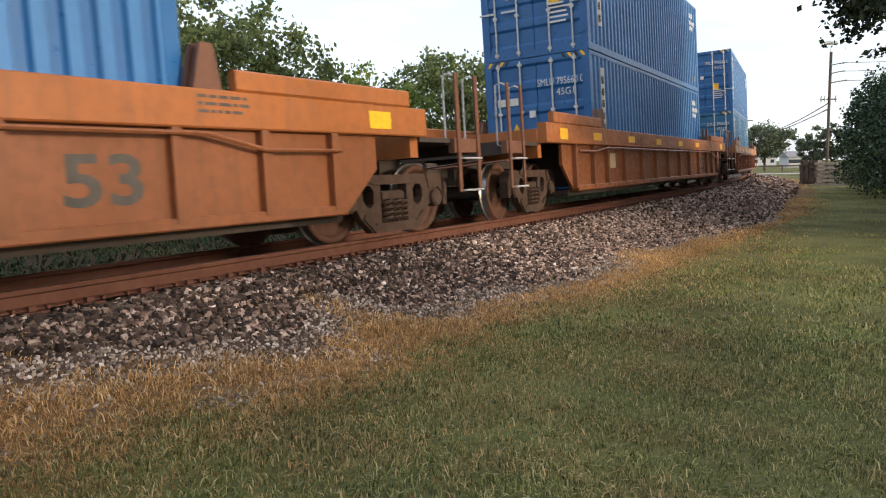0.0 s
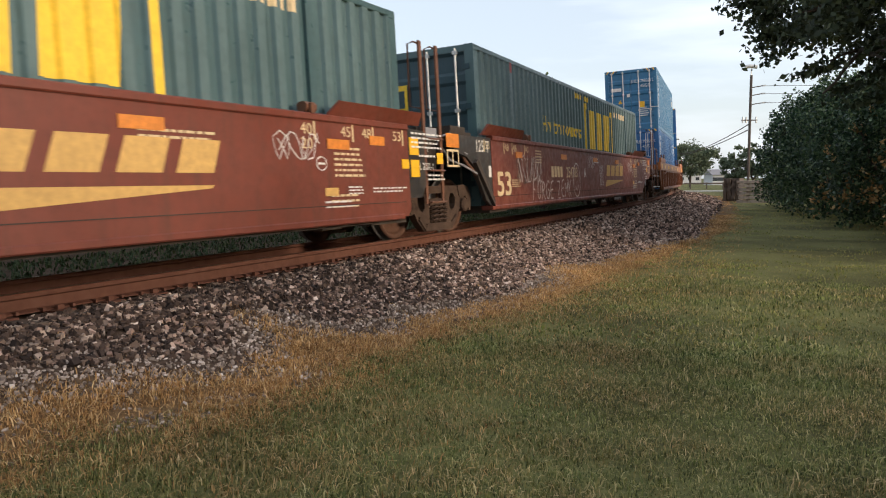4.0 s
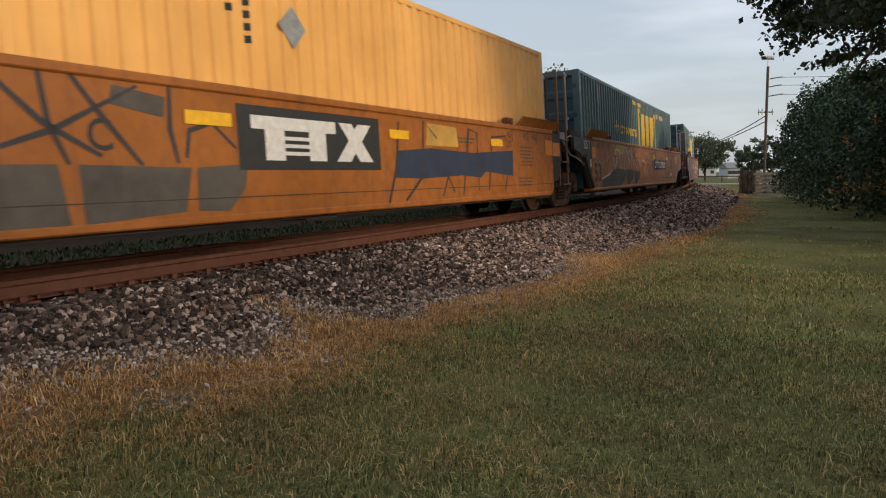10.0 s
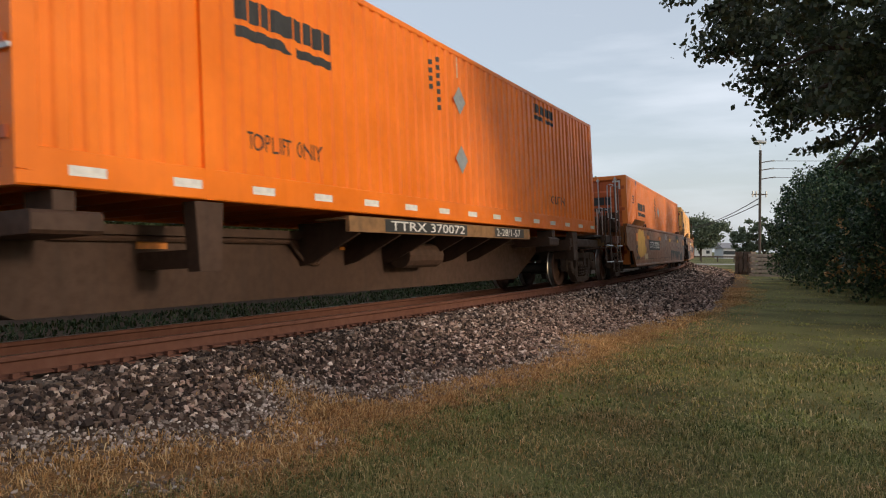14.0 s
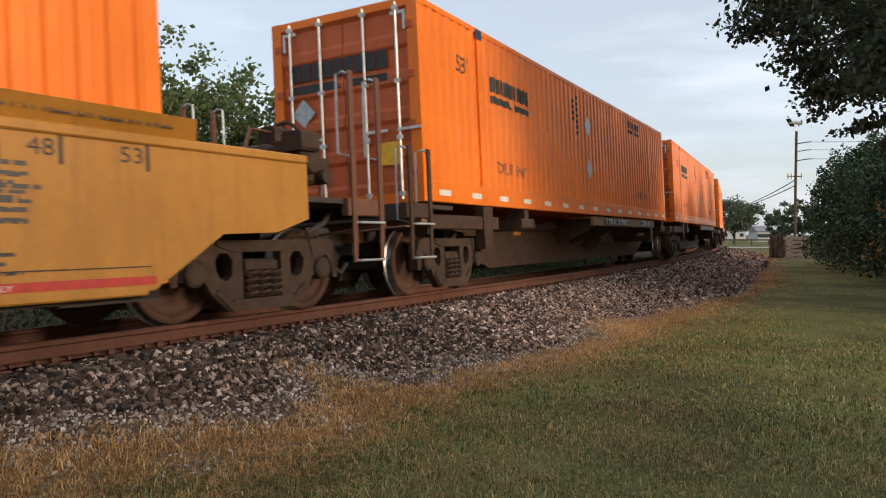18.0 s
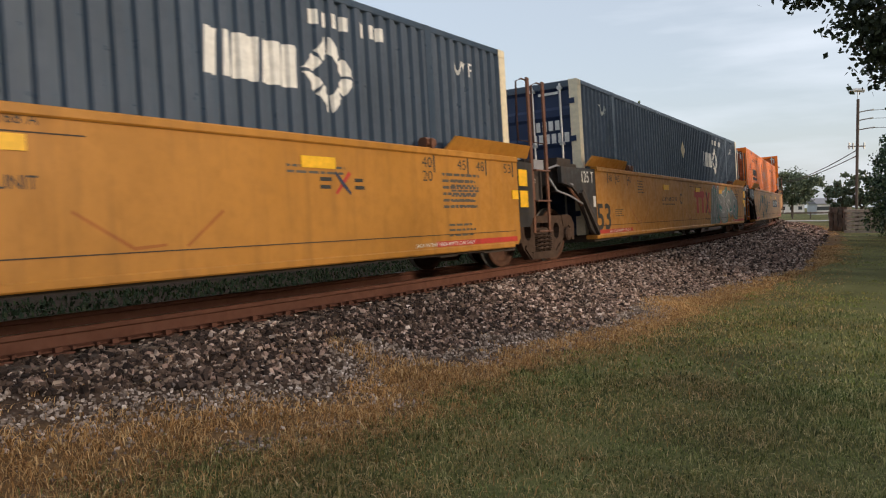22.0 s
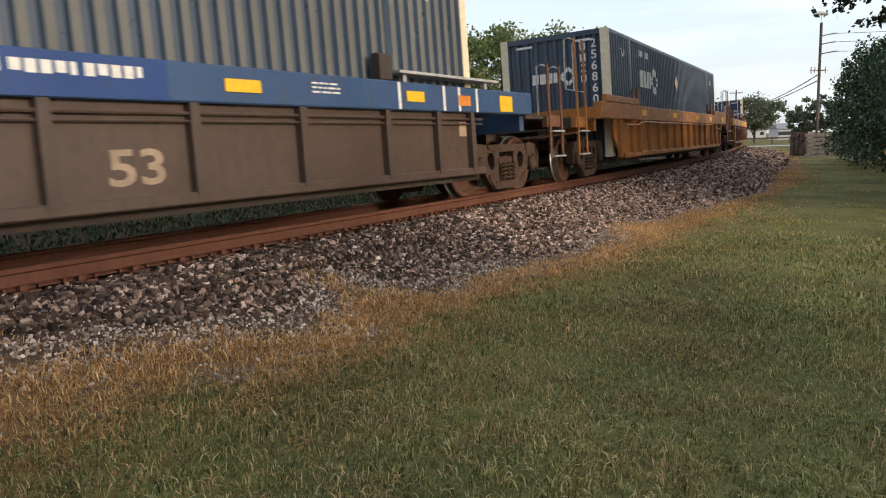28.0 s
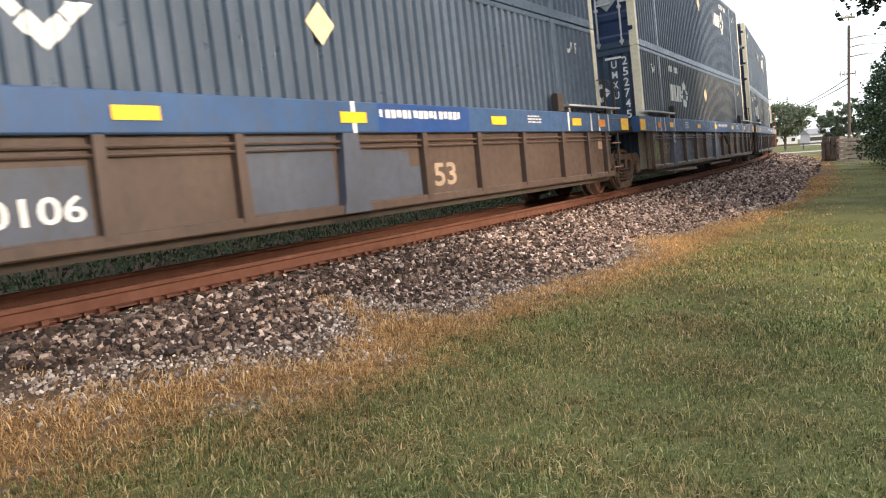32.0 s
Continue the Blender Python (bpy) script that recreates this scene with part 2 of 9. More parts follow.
RUST = (0.17, 0.075, 0.035)
DUST = (0.22, 0.15, 0.10)
M = {
    "u_chord": paint("orange_brown_chord_paint", (0.36, 0.115, 0.028), RUST, 0.45),
    "u_side": paint("brown_side_paint", (0.235, 0.078, 0.026), (0.12, 0.05, 0.024), 0.5),
    "b_side": paint("red_brown_paint", (0.170, 0.040, 0.023), (0.095, 0.042, 0.028), 0.35),
    "d_side": paint("ochre_orange_paint", (0.345, 0.110, 0.014), (0.155, 0.06, 0.022), 0.4),
    "d_dull": paint("grimy_ochre_paint", (0.25, 0.085, 0.020), (0.125, 0.052, 0.022), 0.5),
    "e_side": paint("yellow_paint", (0.43, 0.185, 0.026), (0.23, 0.10, 0.022), 0.3),
    "f_chord": paint("worn_yellow_chord_paint", (0.44, 0.175, 0.020), (0.16, 0.06, 0.022), 0.6, 0.5, 0.7),
    "f_side": paint("brown_rust_paint", (0.165, 0.062, 0.026), (0.10, 0.045, 0.024), 0.5),
    "g_side": paint("mustard_paint", (0.37, 0.138, 0.024), RUST, 0.5),
    "h_chord": paint("slate_blue_paint", (0.030, 0.072, 0.165), (0.065, 0.065, 0.07), 0.35),
    "h_patch": paint("dusty_blue_grey_patch", (0.066, 0.074, 0.098), (0.060, 0.050, 0.044), 0.5),
    "h_side": paint("dusty_grey_brown_paint", (0.080, 0.050, 0.036), (0.046, 0.034, 0.030), 0.5),
    "t_side": paint("dusty_brown_sill_paint", (0.062, 0.029, 0.015), (0.034, 0.019, 0.012), 0.5, 0.6),
    "t_yellow": paint("worn_yellow_platform_paint", (0.25, 0.125, 0.045), (0.10, 0.06, 0.035), 0.7, 0.6),
    "black": paint("black_panel_paint", (0.025, 0.023, 0.022), (0.10, 0.07, 0.05), 0.4),
    "iron": paint("dusty_cast_iron", (0.060, 0.032, 0.019), (0.030, 0.019, 0.013), 0.6, 0.8),
    "dark": paint("dark_underframe_steel", (0.045, 0.034, 0.028), (0.09, 0.06, 0.04), 0.5, 0.8),
    "wheel": paint("rusty_wheel_steel", (0.095, 0.040, 0.021), (0.045, 0.026, 0.018), 0.5, 0.7),
    "tread": plain("polished_tread_steel", (0.45, 0.43, 0.41), 0.32, 0.9),
    "steel": plain("galvanized_steel", (0.52, 0.51, 0.49), 0.45, 0.5),
    "rusty": paint("rusty_ladder_steel", (0.16, 0.066, 0.036), (0.07, 0.042, 0.03), 0.4),
    "yellow": plain("reflector_yellow", (0.80, 0.43, 0.015), 0.45, 0, 0.15),
    "amber": plain("faded_orange_reflector", (0.62, 0.20, 0.025), 0.5, 0, 0.2),
    "white": plain("marking_white", (0.68, 0.65, 0.60), 0.6, 0, 0.15),
    "cream_faded": plain("faded_marking_cream", (0.33, 0.235, 0.16), 0.7, 0, 0.25, 5),
    "cream": plain("marking_cream", (0.62, 0.47, 0.27), 0.6, 0, 0.15),
    "ink": plain("marking_black", (0.022, 0.021, 0.02), 0.6, 0, 0.2),
    "logo_yellow": plain("logo_yellow", (0.78, 0.50, 0.03), 0.55, 0, 0.12),
    "logo_gold": plain("logo_gold", (0.58, 0.34, 0.10), 0.6, 0, 0.15),
    "red_mark": plain("marking_red", (0.42, 0.03, 0.02), 0.55, 0, 0.2),
    "spray_white": plain("spray_white", (0.62, 0.57, 0.53), 0.7, 0, 0.15),
    "spray_green": plain("spray_dark_green", (0.015, 0.060, 0.045), 0.6, 0, 0.3, 3),
    "spray_black": plain("spray_black", (0.03, 0.028, 0.03), 0.65, 0, 0.3, 3),
    "spray_grey": plain("spray_dull_grey", (0.075, 0.062, 0.05), 0.7, 0, 0.3, 3),
    "spray_navy": plain("spray_navy", (0.02, 0.03, 0.06), 0.7, 0, 0.3, 3),
    "spray_silver": plain("spray_silver", (0.215, 0.20, 0.178), 0.5, 0.2, 0.22, 3),
    "spray_teal": plain("spray_teal", (0.01, 0.16, 0.13), 0.6, 0, 0.25, 3),
    "spray_lime": plain("spray_lime", (0.30, 0.40, 0.16), 0.65, 0, 0.25, 3),
    "spray_pink": plain("spray_pink", (0.65, 0.13, 0.16), 0.6, 0, 0.25, 3),
    "spray_yellow": plain("spray_yellow", (0.48, 0.27, 0.05), 0.65, 0, 0.25, 3),
    "chord_blue": paint("fresh_blue_chord_paint", (0.012, 0.048, 0.175), (0.04, 0.055, 0.09), 0.25),
    "c_blue": paint("container_blue", (0.009, 0.106, 0.300), (0.05, 0.09, 0.15), 0.15, 0.34, 0.35, gloss=0.5, relief=0.12),
    "c_teal": paint("container_teal", (0.022, 0.150, 0.295), (0.07, 0.12, 0.16), 0.17, 0.34, 0.4, gloss=0.5, relief=0.12),
    "c_green": paint("container_blue_green", (0.055, 0.105, 0.110), (0.05, 0.07, 0.07), 0.15, 0.34, 0.35, gloss=0.5, relief=0.12),
    "c_tan": paint("container_tan", (0.84, 0.43, 0.115), (0.58, 0.27, 0.08), 0.06, 0.42, 0.3, gloss=0.32, relief=0.12),
    "c_orange": paint("container_orange", (0.84, 0.182, 0.006), (0.60, 0.12, 0.010), 0.05, 0.38, 0.22, gloss=0.32, relief=0.12),
    "c_faded": paint("container_faded_orange", (0.78, 0.205, 0.030), (0.48, 0.14, 0.035), 0.06, 0.42, 0.3, gloss=0.32, relief=0.12),
    "c_slate": paint("container_slate", (0.034, 0.055, 0.086), (0.055, 0.066, 0.080), 0.15, 0.34, 0.4, gloss=0.5, relief=0.12),
    # bright rib highlights of the blue walls, put into the paint colour
    "c_blue_glint": paint("rib_highlight_blue", (0.045, 0.175, 0.40), (0.03, 0.10, 0.24), 0.2, 0.4, 0.5, gloss=0.4, relief=0.12),
    "c_green_rib": paint("paler_rib_green", (0.098, 0.150, 0.152), (0.05, 0.08, 0.08), 0.2, 0.5, 0.6, gloss=0.3, relief=0.12),
    "c_rubbed": paint("rubbed_slate", (0.062, 0.080, 0.110), (0.04, 0.05, 0.066), 0.25, 0.5, 0.5, gloss=0.3, relief=0.12),
    "c_chalk": paint("chalky_faded_slate", (0.135, 0.130, 0.116), (0.12, 0.125, 0.125), 0.25, 0.6, 0.5, gloss=0.2, relief=0.12),
    "c_navy": paint("container_door_navy", (0.016, 0.030, 0.075), (0.04, 0.05, 0.07), 0.12, 0.34, 0.3, gloss=0.25, relief=0.12),
    "c_greydoor": paint("container_door_green", (0.030, 0.060, 0.072), (0.05, 0.06, 0.06), 0.15, 0.34, 0.3, gloss=0.25, relief=0.12),
    "c_rustdoor": paint("container_door_orange", (0.50, 0.10, 0.022), (0.20, 0.06, 0.03), 0.20, 0.34, 0.4, gloss=0.25, relief=0.12),
    "c_whitepost": plain("cream_corner_post", (0.70, 0.60, 0.42), 0.5, 0, 0.12),
    "placard": plain("diamond_placard", (0.36, 0.37, 0.36), 0.4, 0.4, 0.2),
    "tie": paint("weathered_tie_wood", (0.14, 0.10, 0.075), (0.05, 0.04, 0.035), 0.5, 0.9),
    "tie_pale": paint("greyed_tie_wood", (0.40, 0.33, 0.27), (0.12, 0.09, 0.07), 0.5, 0.9),
    "rail": paint("rusty_rail_steel", (0.128, 0.047, 0.026), (0.070, 0.031, 0.021), 0.5, 0.75, 0.2),
    "railtop": plain("polished_rail_head", (0.42, 0.38, 0.35), 0.3, 0.9),
    "pole": paint("grey_brown_pole_wood", (0.11, 0.085, 0.07), (0.05, 0.04, 0.035), 0.5, 0.9),
    "bark": paint("oak_bark", (0.07, 0.052, 0.04), (0.03, 0.025, 0.02), 0.6, 0.95),
    "concrete": plain("pale_road_concrete", (0.42, 0.40, 0.37), 0.9, 0, 0.12, 3),
    "wall_white": plain("distant_white_wall", (0.48, 0.48, 0.48), 0.8, 0, 0.08),
    "roof_grey": plain("distant_grey_roof", (0.24, 0.23, 0.24), 0.8, 0, 0.12),
    "glassdark": plain("dark_window_glass", (0.03, 0.035, 0.04), 0.15),
    "stone": island("ballast_stone", [(0.0, (0.017, 0.011, 0.009)), (0.40, (0.051, 0.032, 0.024)), (0.72, (0.100, 0.064, 0.047)), (0.93, (0.20, 0.138, 0.104)), (1.0, (0.45, 0.345, 0.275))], 0.85),
    "stone_pale": island("pale_ballast_stone", [(0.0, (0.140, 0.090, 0.070)), (0.45, (0.315, 0.208, 0.162)), (0.8, (0.48, 0.345, 0.275)), (1.0, (0.70, 0.57, 0.49))], 0.95),
    "chip": island("pale_gravel_chip", [(0.0, (0.11, 0.080, 0.063)), (0.5, (0.29, 0.225, 0.182)), (0.85, (0.44, 0.355, 0.30)), (1.0, (0.68, 0.59, 0.53))], 0.9),
    "grass": island("lawn_blade", [(0.0, (0.044, 0.056, 0.022)), (0.3, (0.135, 0.150, 0.054)), (0.62, (0.245, 0.240, 0.096)), (0.85, (0.41, 0.335, 0.175)), (1.0, (0.64, 0.52, 0.33))], 0.7, 0.25, 0.3, ((1.22, 1.02, 0.92), (0.90, 1.04, 0.78))),
    # sunlight on the further lawn, put into a brighter, yellower blade colour
    "grass_far": island("sunlit_far_blade", [(0.0, (0.150, 0.172, 0.050)), (0.4, (0.268, 0.276, 0.085)), (0.8, (0.40, 0.365, 0.135)), (1.0, (0.52, 0.44, 0.22))], 0.7, 0.3, 0.3, ((1.20, 1.02, 0.95), (0.85, 1.0, 0.80))),
    "straw": island("dry_grass_blade", [(0.0, (0.21, 0.104, 0.040)), (0.4, (0.46, 0.252, 0.094)), (0.75, (0.67, 0.415, 0.18)), (1.0, (0.80, 0.58, 0.31))], 0.8, 0.2),
    "weed": island("green_weed_leaf", [(0.0, (0.018, 0.032, 0.010)), (0.6, (0.032, 0.052, 0.015)), (1.0, (0.075, 0.085, 0.028))], 0.7, 0.15),
    "leaf_oak": island("oak_leaf", [(0.0, (0.030, 0.042, 0.026)), (0.6, (0.058, 0.076, 0.042)), (1.0, (0.11, 0.13, 0.065))], 0.5, 0.22),
    "leaf_bush": island("shrub_leaf", [(0.0, (0.010, 0.026, 0.015)), (0.5, (0.034, 0.066, 0.032)), (0.85, (0.095, 0.150, 0.064)), (1.0, (0.22, 0.26, 0.13))], 0.4, 0.25),
    "leaf_wood": island("woodland_leaf", [(0.0, (0.080, 0.108, 0.042)), (0.6, (0.145, 0.185, 0.066)), (1.0, (0.23, 0.255, 0.085))], 0.6, 0.4),
    "leaf_light": island("light_green_leaf", [(0.0, (0.115, 0.165, 0.036)), (0.6, (0.20, 0.265, 0.055)), (1.0, (0.31, 0.34, 0.09))], 0.6, 0.4),
    # haze put into the colour: paler, greyer leaves for the far trees
    "leaf_far": island("hazed_far_leaf", [(0.0, (0.085, 0.11, 0.075)), (0.6, (0.13, 0.16, 0.10)), (1.0, (0.18, 0.21, 0.13))], 0.8, 0.3),
}


def ground_material():
    """Lawn, dry verge and stony soil, by the place across the verge that the mesh carries."""
    m, n, l, b = nodes_of("ground_soil_and_grass")
    at = n.new("ShaderNodeAttribute")
    at.attribute_name = "verge"
    v = n.new("ShaderNodeTexCoord").outputs["Object"]
    big, mid, fine = noise_node(n, l, v, 0.35, 4), noise_node(n, l, v, 2.2, 5), noise_node(n, l, v, 24.0, 6)
    add = n.new("ShaderNodeMath")
    add.operation = "MULTIPLY_ADD"
    l.new(mid.outputs["Fac"], add.inputs[0])
    add.inputs[1].default_value = 1.1
    l.new(at.outputs["Fac"], add.inputs[2])
    lawn = ramp(n, l, fine.outputs["Fac"], [(0.25, (0.036, 0.036, 0.016)), (0.5, (0.088, 0.086, 0.034)), (0.75, (0.17, 0.154, 0.064))])
    lawn2 = mix(n, l, ramp(n, l, big.outputs["Fac"], [(0.4, (0, 0, 0)), (0.65, (0.6, 0.6, 0.6))]).outputs["Color"], lawn.outputs["Color"], (0.27, 0.262, 0.100))
    dry = ramp(n, l, fine.outputs["Fac"], [(0.25, (0.085, 0.048, 0.024)), (0.55, (0.19, 0.115, 0.055)), (0.8, (0.30, 0.20, 0.105))])
    soil = ramp(n, l, fine.outputs["Fac"], [(0.3, (0.036, 0.024, 0.017)), (0.6, (0.095, 0.063, 0.045)), (0.8, (0.17, 0.12, 0.088))])
    rng = n.new("ShaderNodeMapRange")
    rng.inputs["From Min"].default_value, rng.inputs["From Max"].default_value = 0.45, 0.75
    l.new(add.outputs["Value"], rng.inputs["Value"])
    rng2 = n.new("ShaderNodeMapRange")
    rng2.inputs["From Min"].default_value, rng2.inputs["From Max"].default_value = 1.25, 1.75
    l.new(add.outputs["Value"], rng2.inputs["Value"])
    c = mix(n, l, rng.outputs["Result"], soil.outputs["Color"], dry.outputs["Color"])
    c = mix(n, l, rng2.outputs["Result"], c, lawn2)
    l.new(c, b.inputs["Base Color"])
    b.inputs["Roughness"].default_value = 0.95
    b.inputs["Specular IOR Level"].default_value = 0.1
    bump(n, l, b, fine.outputs["Fac"], 0.6, 0.03)
    return m


M["ground"] = ground_material()

# ---- geometry helpers ----
class Shape:
    """Points and faces of one mesh."""

    def __init__(self):
        self.v, self.f = [], []

    def add(self, pts, faces):
        k = len(self.v)
        self.v += [tuple(p) for p in pts]
        self.f += [tuple(k + i for i in q) for q in faces]
        return self

    def box(self, x0, x1, y0, y1, z0, z1, c=0.0):
        """A block; c cuts its long edges along x."""
        if c:
            ring = [(y0 + c, z0), (y1 - c, z0), (y1, z0 + c), (y1, z1 - c), (y1 - c, z1), (y0 + c, z1), (y0, z1 - c), (y0, z0 + c)]
            return self.prism_x(ring, x0, x1)
        p = [(x, y, z) for x in (x0, x1) for y in (y0, y1) for z in (z0, z1)]
        return self.add(p, [(0, 1, 3, 2), (4, 6, 7, 5), (0, 4, 5, 1), (2, 3, 7, 6), (0, 2, 6, 4), (1, 5, 7, 3)])

    def prism_x(self, ring, x0, x1):
        n = len(ring)
        pts = [(x0, y, z) for y, z in ring] + [(x1, y, z) for y, z in ring]
        fs = [(i, (i + 1) % n, n + (i + 1) % n, n + i) for i in range(n)] + [tuple(range(n - 1, -1, -1)), tuple(range(n, 2 * n))]
        return self.add(pts, fs)

    def prism_y(self, ring, y0, y1):
        """ring of (x, z)."""
        n = len(ring)
        pts = [(x, y0, z) for x, z in ring] + [(x, y1, z) for x, z in ring]
        fs = [(i, (i + 1) % n, n + (i + 1) % n, n + i) for i in range(n)] + [tuple(range(n - 1, -1, -1)), tuple(range(n, 2 * n))]
        return self.add(pts, fs)

    def tube(self, path, r, n=6, closed=False):
        path = [Vector(p) for p in path]
        rings = []
        for i, p in enumerate(path):
            d = (path[min(i + 1, len(path) - 1)] - path[max(i - 1, 0)]).normalized()
            a = d.cross(Vector((0, 0, 1)) if abs(d.z) < 0.9 else Vector((1, 0, 0))).normalized()
            b = d.cross(a)
            rings.append([p + r * (a * math.cos(2 * math.pi * j / n) + b * math.sin(2 * math.pi * j / n)) for j in range(n)])
        pts = [q for ring in rings for q in ring]
        fs = [(i * n + j, i * n + (j + 1) % n, (i + 1) * n + (j + 1) % n, (i + 1) * n + j) for i in range(len(path) - 1) for j in range(n)]
        fs += [tuple(range(n - 1, -1, -1)), tuple((len(path) - 1) * n + j for j in range(n))]
        return self.add(pts, fs)

    def lathe_y(self, prof, n=28):
        """prof of (r, y) turned about the y axis."""
        k = len(prof)
        pts = [(r * math.cos(2 * math.pi * j / n), y, r * math.sin(2 * math.pi * j / n)) for j in range(n) for r, y in prof]
        fs = [(j * k + i, j * k + i + 1, ((j + 1) % n) * k + i + 1, ((j + 1) % n) * k + i) for j in range(n) for i in range(k - 1)]
        return self.add(pts, fs)

    def holed_y(self, outer, hole, y0, y1):
        """A plate with one hole; both rings of (x, z) have the same number of points."""
        n = len(outer)
        pts = [(x, y, z) for y in (y0, y1) for ring in (outer, hole) for x, z in ring]
        fs = []
        for i in range(n):
            j = (i + 1) % n
            fs += [(i, j, n + j, n + i), (2 * n + i, 3 * n + i, 3 * n + j, 2 * n + j), (i, 2 * n + i, 2 * n + j, j), (n + i, n + j, 3 * n + j, 3 * n + i)]
        return self.add(pts, fs)

    def moved(self, dx=0, dy=0, dz=0, mirror_y=False, mirror_x=False):
        s = Shape()
        sx, sy = (-1 if mirror_x else 1), (-1 if mirror_y else 1)
        s.v = [(sx * x + dx, sy * y + dy, z + dz) for x, y, z in self.v]
        s.f = [tuple(reversed(q)) for q in self.f] if sx * sy < 0 else list(self.f)
        return s

    def join(self, other):
        return self.add(other.v, other.f)

    def mesh(self, name, material):
        me = bpy.data.meshes.new(name)
        me.from_pydata(self.v, [], self.f)
        me.materials.append(material)
        me.update()
        bm = bmesh.new()
        bm.from_mesh(me)
        bmesh.ops.recalc_face_normals(bm, faces=bm.faces)
        bm.to_mesh(me)
        bm.free()
        return me


class Pair:
    """A shape on a car's right side and its mirror image on the left, as two meshes."""

    def __init__(self, near):
        self.near, self.far = near, near.moved(mirror_y=True)

    def mesh(self, name, material):
        return (self.near.mesh(name, material), self.far.mesh(name, material))


def part(name, shape, material, parent, label="", at=None):
    """One mesh object under a thing or a part; shape may be a Shape or mesh data that is shared. A pair gives two."""
    data = shape.mesh(name, material) if isinstance(shape, (Shape, Pair)) else shape
    if isinstance(data, tuple):
        return [part(name, d, None, parent, label, at) for d in data][0]
    ob = new(name, data)
    ob.parent = parent
    if at is not None:
        ob.matrix_basis = at
    return tagged(ob, label)


def mesh_of(name, verts, faces, material, smooth=False):
    """A big mesh from arrays; all faces have the same number of corners."""
    me = bpy.data.meshes.new(name)
    verts, faces = np.asarray(verts, np.float32), np.asarray(faces, np.int32)
    k = faces.shape[1]
    me.vertices.add(len(verts))
    me.vertices.foreach_set("co", verts.ravel())
    me.loops.add(faces.size)
    me.loops.foreach_set("vertex_index", faces.ravel())
    me.polygons.add(len(faces))
    me.polygons.foreach_set("loop_start", np.arange(0, faces.size, k, dtype=np.int32))
    me.polygons.foreach_set("loop_total", np.full(len(faces), k, np.int32))
    me.polygons.foreach_set("use_smooth", np.full(len(faces), smooth))
    me.materials.append(material)
    me.update(calc_edges=True)
    return me


# ---- the line of the track: an arc that bends away to the left ----
HEAD0, RC, ZC, BANK = 0.4523, 323.706, 0.673, 0.0535
CX, CY = -291.832, 154.959


def on_track(s, off=0.0, z=0.0, banked=True):
    """The place s metres along the track, off metres to its right, z over the rails."""
    th = HEAD0 - s / RC
    r = RC + off - (BANK * z if banked else 0)
    return Vector((CX + r * math.cos(th), CY - r * math.sin(th), ZC + z + (BANK * off if banked else 0)))


def from_track(x, y):
    return np.hypot(x - CX, y - CY) - RC


def along_track(x, y):
    return (HEAD0 - np.arctan2(-(y - CY), x - CX)) * RC


def height(x, y):
    """The ground: a ballast bank under the track, level lawn beside it."""
    d = from_track(x, y)
    a = np.abs(d)
    z = np.interp(a, [0, 1.32, 1.62, 2.75, 3.5, 4.2, 1e6], [0.46, 0.46, 0.41, 0.10, 0.015, 0.0, 0.0])
    z = z + np.where(a < 1.7, BANK * d, 0) * np.clip((1.9 - a) / 0.6, 0, 1)
    z = z + 0.025 * np.sin(0.9 * x + 1.3 * y) * np.sin(0.7 * x - 0.6 * y) * np.clip((a - 3) / 2, 0, 1)
    return z


def verge_edges(s):
    """The dry verge's inner and outer edge, as distances from the track."""
    a = np.interp(s, [-12, -9.4, -8.7, -8, -7.2, -6.8, -6.3, -5.9, -5.5, -4.5, -3.2, -2, -1, 0.5, 1.7, 4.4, 7, 9.4, 22, 40], [1.9, 1.95, 2.1, 2.33, 2.75, 2.66, 2.13, 2.3, 2.8, 2.78, 2.95, 3.15, 3.1, 2.75, 3.15, 3.35, 3.5, 4.0, 3.7, 4.0])
    b = np.interp(s, [-12, -9.7, -8.9, -8.1, -6.8, -5.5, -3.9, -2.2, 1, 6, 12, 40], [3.2, 3.15, 3.1, 3.4, 3.5, 3.35, 3.5, 3.65, 3.75, 4.05, 4.5, 4.6])
    return a, b


def verge(x, y):
    """0 at the inner edge of the dry verge, 1 at its outer edge, where the lawn begins."""
    d = from_track(x, y)
    a, b = verge_edges(along_track(x, y))
    return np.where(d > 0, (d - a) / (b - a), (-d - 14) / 3)


def ground_sheet():
    def axis(lo, hi, near0, near1, step):
        mid = np.arange(near0, near1, step)
        out = [near1]
        while out[-1] < hi:
            out.append(out[-1] + max(step, 0.09 * (out[-1] - near1 + 2)))
        low = [near0]
        while low[-1] > lo:
            low.append(low[-1] - max(step, 0.09 * (near0 - low[-1] + 2)))
        return np.concatenate([low[:0:-1], mid, out])

    xs, ys = axis(-1500, 1500, -14, 14, 0.3), axis(-800, 2500, -2, 34, 0.3)
    gx, gy = np.meshgrid(xs, ys)
    gz = height(gx, gy)
    n, k = len(xs), len(ys)
    idx = np.arange(n * k).reshape(k, n)
    faces = np.stack([idx[:-1, :-1], idx[:-1, 1:], idx[1:, 1:], idx[1:, :-1]], -1).reshape(-1, 4)
    me = mesh_of("ground", np.stack([gx, gy, gz], -1).reshape(-1, 3), faces, M["ground"], True)
    at = me.attributes.new("verge", "FLOAT", "POINT")
    at.data.foreach_set("value", verge(gx, gy).astype(np.float32).ravel())
    return tagged(new("ground", me), "level lawn with a dry straw verge and a stony bank", "ground", "", "structure")


ground_sheet()

